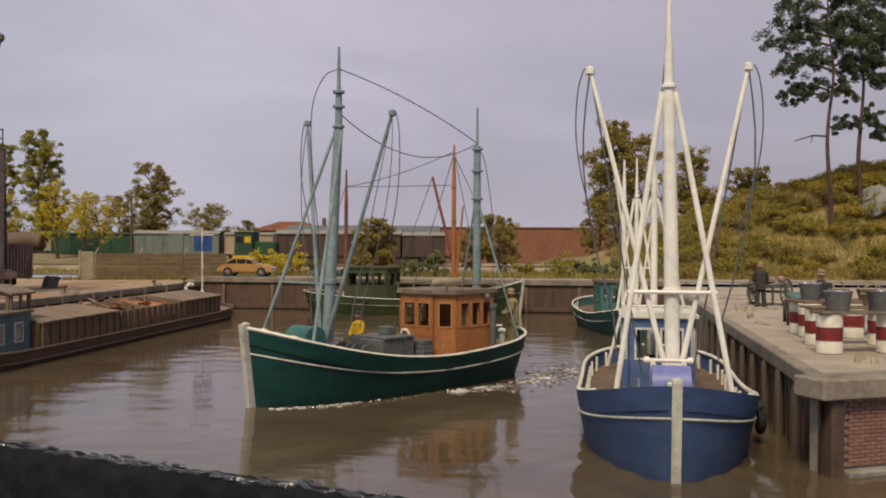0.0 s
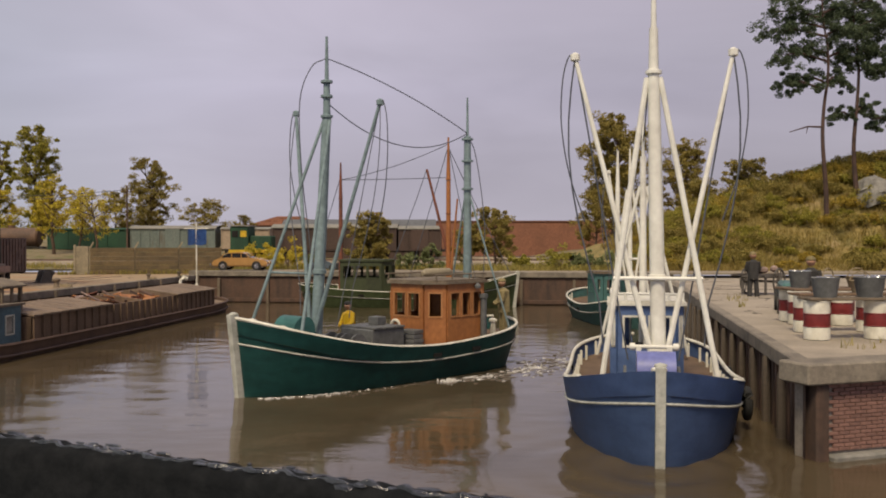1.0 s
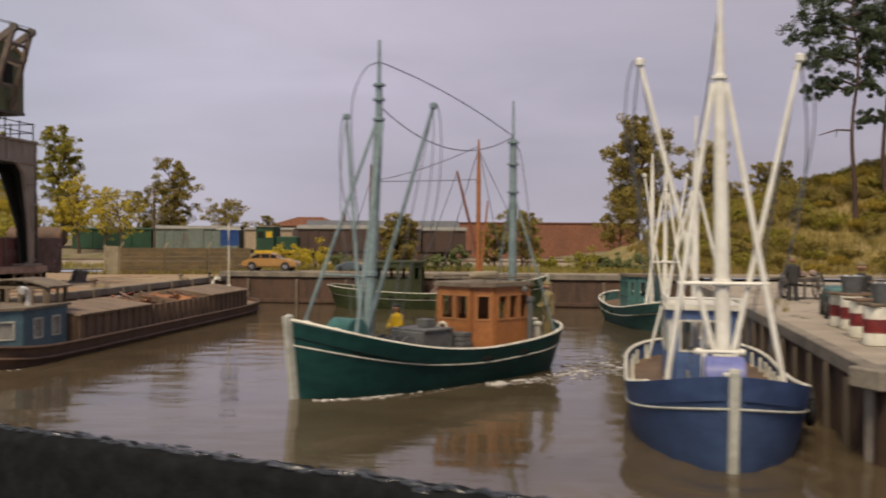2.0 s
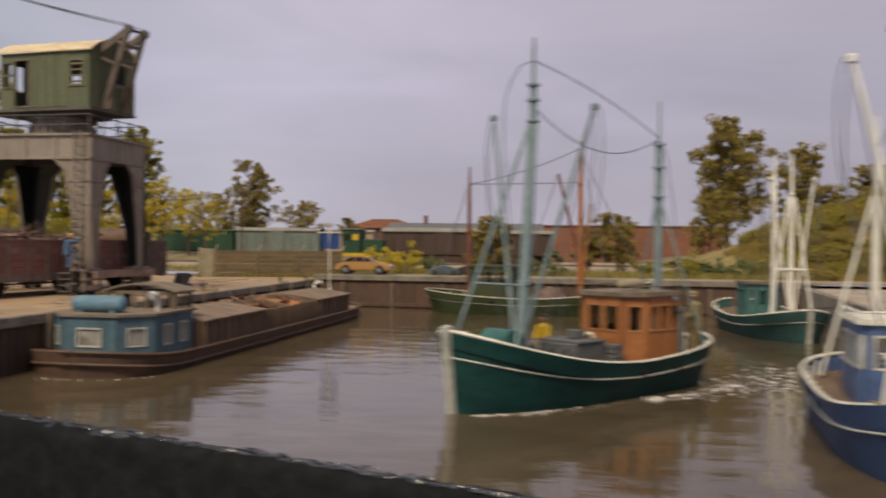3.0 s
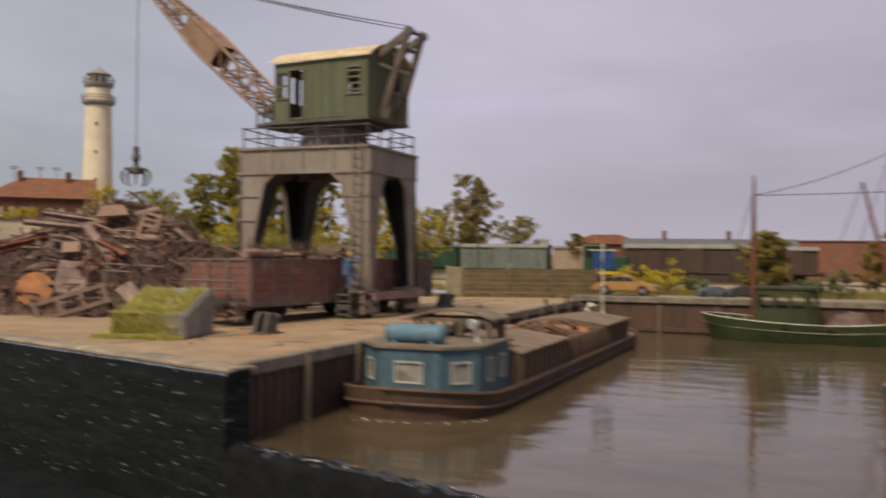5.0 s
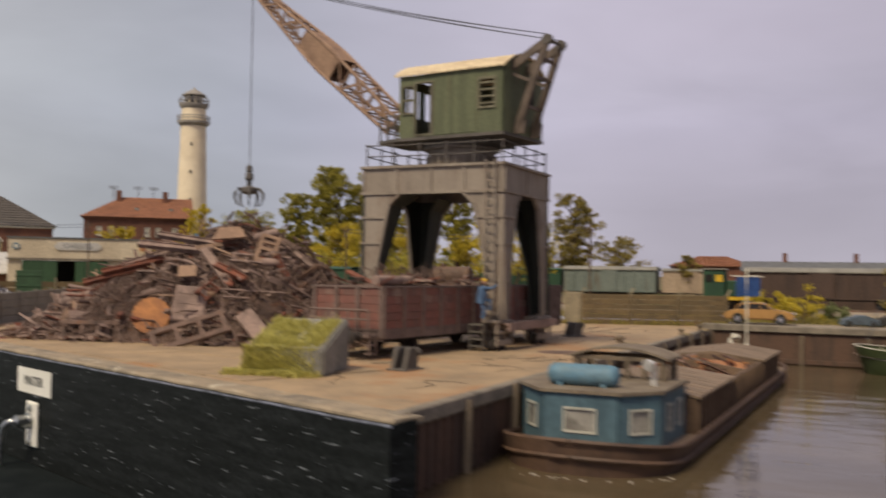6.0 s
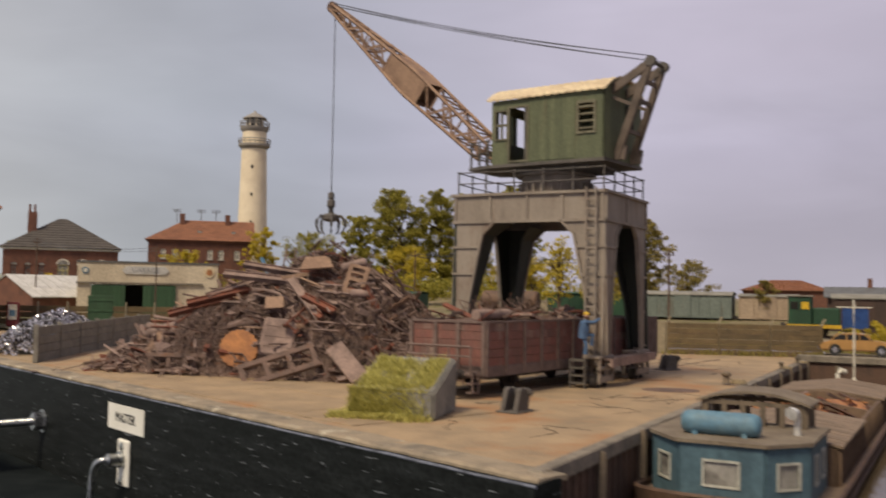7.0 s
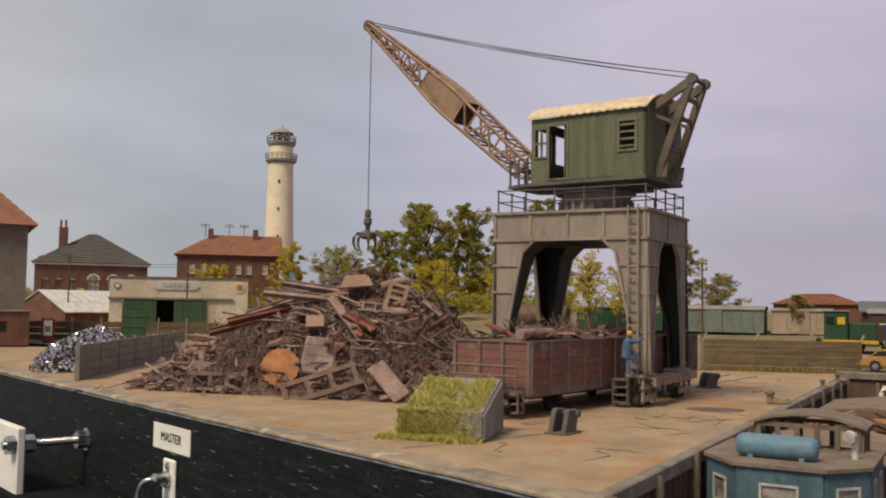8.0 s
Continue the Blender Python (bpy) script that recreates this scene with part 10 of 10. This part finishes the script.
def hillside():
    bm = B()
    xs = [9 + 0.9 * i for i in range(62)]
    ys = [62.6 + 0.8 * j for j in range(56)]
    vs = [[bm.verts.new((x, y, hill_z(x, y))) for y in ys] for x in xs]
    for a, b in zip(vs, vs[1:]):
        for j in range(len(ys) - 1):
            bm.faces.new((a[j], b[j], b[j + 1], a[j + 1]))
    solo("hill", bm, HILLSOIL, pose(0, 0, 0), "grassy hillside rising behind the quay", "hill", kind="structure", smooth=True)
    rng = random.Random(91)
    def bush(x, y, r, h, leaf, lab, n=420, size=0.13):
        t = thing("bush", pose(x, y, hill_z(x, y) - 0.1 if x > 9.5 else LAND - 0.05), lab, "bush", "bushes")
        bm = B()
        for k in range(5):
            a = rng.uniform(0, 6.28)
            tube(bm, [(0, 0, 0), (0.3 * r * math.cos(a), 0.3 * r * math.sin(a), h * 0.5)], [0.05, 0.02], 4)
        part("stem", bm, BARK, t)
        bm = B()
        cs = [(r * 0.85 * math.cos(a) * q, r * 0.85 * math.sin(a) * q, h * rng.uniform(0.05, 0.95) * (1.1 - 0.55 * q), r * rng.uniform(0.13, 0.3)) for a, q in [(rng.uniform(0, 6.28), rng.random() ** 0.5) for _ in range(26)]]
        leaf_cloud(bm, cs, n // 26, size, rng, 0.85)
        part("leaves", bm, leaf, t)
    for i in range(520):
        x = rng.uniform(13.5, 40)
        y = rng.uniform(64.0, 78)
        f = (y - 64) / 14
        if rng.random() > 0.3 + 0.75 * f:
            continue
        r = rng.uniform(0.7, 1.7)
        lf, lb = rng.choice(((LEAF_H, "gold-brown scrub bush on the hill"), (LEAF_B, "dark autumn bush on the hill"), (LEAF_A, "olive green bush on the hill"), (LEAF_B, "dark autumn bush on the hill"), (LEAF_B, "dark autumn bush on the hill"), (LEAF_A, "olive green bush on the hill")))
        bush(x, y, r * 1.15, r * rng.uniform(0.45, 0.8), lf, lb, n=2400, size=0.062)
    # dry grass on the hill
    bm = B()
    spots = []
    for _ in range(7000):
        x, y = rng.uniform(11, 38), rng.uniform(63.2, 75)
        spots.append((x, y, hill_z(x, y)))
    tufts(bm, spots, 0.42, 0.3, 5, rng, 0.02)
    solo("hill_grass", bm, GRASS_H, pose(0, 0, 0), "dry grass on the hillside", "grass", kind="stuff")
    # rock outcrop near the pines
    bm = B()
    lathe(bm, [(1.5, -0.5), (1.3, 0.6), (0.7, 1.3), (0.1, 1.6)], 9, Matrix.Translation((0, 0, 0)) @ Matrix.Diagonal((1.0, 0.8, 1, 1)))
    bmesh.ops.subdivide_edges(bm, edges=bm.edges, cuts=2, use_grid_fill=True)
    for v in bm.verts:
        v.co += Vector((noise.noise(v.co * 1.3), noise.noise(v.co * 1.3 + Vector((5, 0, 0))), noise.noise(v.co * 1.3 + Vector((0, 7, 0))))) * 0.35
    solo("rock", bm, PLASTERGREY, pose(29.3, 69.0, hill_z(29.3, 69.0)), "grey-brown rock outcrop on the hill", "rock")
    # far-quay bushes and weeds
    for x, y, r, h, lf, lb in ((-13.9, 67.3, 1.45, 2.6, LEAF_Y, "yellow-green bush beside the road"), (-12.0, 67.6, 1.4, 2.5, LEAF_Y, "yellow-green bush beside the road"), (-10.6, 68.2, 1.2, 1.6, LEAF_G, "grey-green bush beside the road"),
                               (6.6, 65.0, 1.5, 2.0, LEAF_A, "green bush behind the far quay"), (8.6, 65.4, 1.3, 1.5, LEAF_G, "grey-green weed clump behind the far quay"), (10.6, 64.9, 1.6, 1.5, LEAF_G, "grey-green weed clump behind the far quay"),
                               (-2.0, 66.5, 1.0, 1.9, LEAF_G, "grey-green shrub behind the far quay"), (-3.6, 67.0, 0.9, 1.6, LEAF_G, "grey-green shrub behind the far quay"), (4.2, 66.2, 1.0, 1.3, LEAF_A, "olive weed clump behind the far quay"), (13.0, 66.0, 1.6, 1.7, LEAF_A, "olive bush at the hill's foot")):
        bush(x, y, r, h, lf, lb, n=1800, size=0.075)
    bm = B()
    spots = []
    for _ in range(1500):
        x = rng.uniform(-26, 12)
        spots.append((x, rng.uniform(65.8, 71) - (x + 16) * 0.02, LAND))
    for _ in range(500):
        spots.append((rng.uniform(0, 11), rng.uniform(63.0, 65.5), LAND))
    for _ in range(900):
        spots.append((rng.uniform(-60, -24), rng.uniform(66, 76), LAND))
    tufts(bm, spots, 0.36, 0.3, 5, rng, 0.022)
    solo("verge_grass", bm, GRASS_D, pose(0, 0, 0), "rough grass verge behind the quay road", "grass", kind="stuff")


def woods():
    """Single trees, each with its place, base, top and width."""
    rows = (
        (-50.2, 115.0, 4.2, 17.8, 5.0, LEAF_A, 0.2, 3000, "olive-green tree behind the railway"),
        (-39.0, 92.0, 2.6, 10.2, 3.2, LEAF_Y, 0.35, 420, "thin yellow-leaved tree behind the railway"),
        (-34.5, 91.0, 2.4, 8.9, 3.9, LEAF_Y, 0.45, 520, "thin yellow-leaved young tree"),
        (-36.4, 92.0, 2.4, 8.0, 2.8, LEAF_Y, 0.45, 330, "thin yellow-leaved young tree"),
        (-34.6, 107.0, 3.0, 13.0, 4.7, LEAF_B, 0.22, 2900, "dark autumn tree behind the vans"),
        (-32.9, 123.5, 3.0, 9.2, 5.0, LEAF_B, 0.3, 1300, "small dark tree behind the vans"),
        (-21.7, 97.0, 3.0, 6.6, 1.9, LEAF_B, 0.4, 500, "small round tree in the distance"),
        (-6.2, 66.9, 1.95, 5.9, 2.7, LEAF_B, 0.1, 2600, "dense conical tree behind the olive cutter"),
        (2.4, 69.2, 1.95, 6.3, 2.9, LEAF_B, 0.3, 1900, "dark rounded tree behind the far quay"),
        (0.6, 70.0, 1.95, 5.2, 2.0, LEAF_B, 0.3, 900, "dark rounded tree behind the far quay"),
        (15.0, 92.5, 3.2, 16.0, 6.6, LEAF_B, 0.3, 4200, "tall brown-green tree behind the harbour"),
        (21.2, 93.2, 3.4, 13.8, 4.6, LEAF_B, 0.3, 2600, "brown-green tree behind the harbour"),
        (12.4, 88.5, 3.0, 8.6, 3.8, LEAF_B, 0.25, 1900, "low dark tree behind the harbour"),
        (23.0, 77.9, 6.5, 10.4, 3.6, LEAF_B, 0.25, 1300, "dark shrub tree on the hill's shoulder"),
        (20.0, 78.5, 5.5, 8.8, 3.4, LEAF_B, 0.2, 1400, "dark shrub tree on the hill's shoulder"),
        (-67.4, 117.5, 4.5, 17.8, 7.4, LEAF_A, 0.14, 5200, "large green tree behind the crane"),
        (-72.0, 115.5, 4.5, 14.4, 5.0, LEAF_A, 0.2, 2400, "large green tree behind the crane"),
        (-62.3, 118.5, 4.5, 18.0, 6.4, LEAF_A, 0.16, 4200, "large green tree behind the crane"),
        (-58.4, 119.0, 4.5, 16.6, 4.0, LEAF_A, 0.25, 1800, "olive tree behind the scrap heap"),
        (-81.8, 118.0, 4.6, 12.6, 6.0, LEAF_A, 0.15, 2200, "olive tree near the houses"),
        (-46.3, 117.0, 4.4, 10.4, 3.8, LEAF_Y, 0.4, 420, "thin yellow-leaved tree seen under the crane"),
        (-48.6, 113.0, 4.4, 9.0, 4.6, LEAF_Y, 0.3, 1200, "yellow-green tree seen under the crane"),
        (-84.6, 111.0, 4.6, 12.8, 4.4, LEAF_Y, 0.15, 1800, "yellow-green tree against the brown house"),
        (-89.0, 101.0, 4.4, 9.4, 4.4, LEAF_Y, 0.2, 1200, "yellow bush above the garage roof"),
        (-93.0, 84.0, 2.2, 6.2, 2.6, LEAF_Y, 0.15, 700, "yellow bush beside the annex"),
        (-118.0, 104.0, 4.6, 12.0, 4.5, LEAF_A, 0.2, 1200, "green tree behind the slate-roofed house"),
        (-58.0, 118.0, 3.8, 10.0, 6.0, LEAF_Y, 0.1, 2000, "yellow-green tree behind the wagons"),
        (-64.5, 112.0, 3.8, 10.4, 6.4, LEAF_Y, 0.1, 2000, "olive tree behind the wagons"),
        (-75.5, 112.0, 3.8, 10.2, 5.4, LEAF_A, 0.1, 1700, "olive tree behind the wagons"),
        (-38.5, 108.0, 3.0, 9.6, 4.4, LEAF_B, 0.15, 1400, "low olive tree behind the vans"),
    )
    for i, (x, y, z, top, w, leaf, cf, n, lab) in enumerate(rows):
        tree(x, y, z, top, w, leaf, 100 + i, lab, cf, n, size=0.25 if top > 14 else 0.2 if top > 9 else 0.15, limbs=26 if n > 2000 else 15)
    # hedge of low far scrub closing the horizon
    rng = random.Random(17)
    bm = B()
    cs = []
    for _ in range(330):
        x = rng.uniform(-170, -52)
        y = rng.uniform(100, 150)
        cs.append((x, y, LAND + 2.3 + rng.uniform(0, 1.6), rng.uniform(1.2, 2.4)))
    leaf_cloud(bm, cs, 230, 0.17, rng, 0.8)
    solo("far_scrub", bm, LEAF_A, pose(0, 0, 0), "low olive scrub along the horizon", "scrub", kind="stuff")


woods()
hillside()
pi = math.pi
pine(25.6, 68.4, hill_z(25.6, 68.4) - 0.2, 23.5, 1, [(9.6, pi, 3.3, 1.2), (10.1, pi * 0.88, 2.2, 1.2), (10.0, 0.3, 1.7, 1.1), (11.5, pi * 1.05, 3.9, 1.4), (12.1, pi * 0.85, 3.0, 1.4), (11.8, 0.2, 2.3, 1.3), (13.2, pi, 4.4, 1.5), (13.8, pi * 0.9, 3.4, 1.5), (13.4, 0.0, 2.2, 1.4), (14.5, pi * 1.05, 4.0, 1.6), (14.9, 0.3, 2.4, 1.5), (15.8, pi, 3.2, 1.6), (16.4, 0.5, 2.2, 1.4)], dead=((6.6, pi, 2.3),))
pine(28.1, 69.2, hill_z(28.1, 69.2), 23.5, 2, [(5.9, pi, 1.7, 1.0), (6.4, 0.3, 1.5, 1.0), (9.3, 0.2, 1.8, 1.2), (9.8, pi, 1.6, 1.2), (10.6, 0.2, 2.2, 1.3), (11.6, pi * 1.1, 2.0, 1.4), (12.4, 0.0, 2.6, 1.5), (13.2, pi, 2.2, 1.5), (14.0, 0.4, 2.4, 1.5), (15.0, pi, 2.0, 1.4)])
pine(31.2, 69.8, hill_z(31.2, 69.8), 23.5, 3, [(5.0, pi, 1.6, 1.0), (8.6, pi * 1.1, 2.2, 1.2), (9.8, pi, 2.8, 1.4), (11.2, pi * 0.9, 2.6, 1.4), (12.4, pi, 3.0, 1.6), (13.4, 0.3, 2.4, 1.4), (14.4, pi, 2.6, 1.5)])
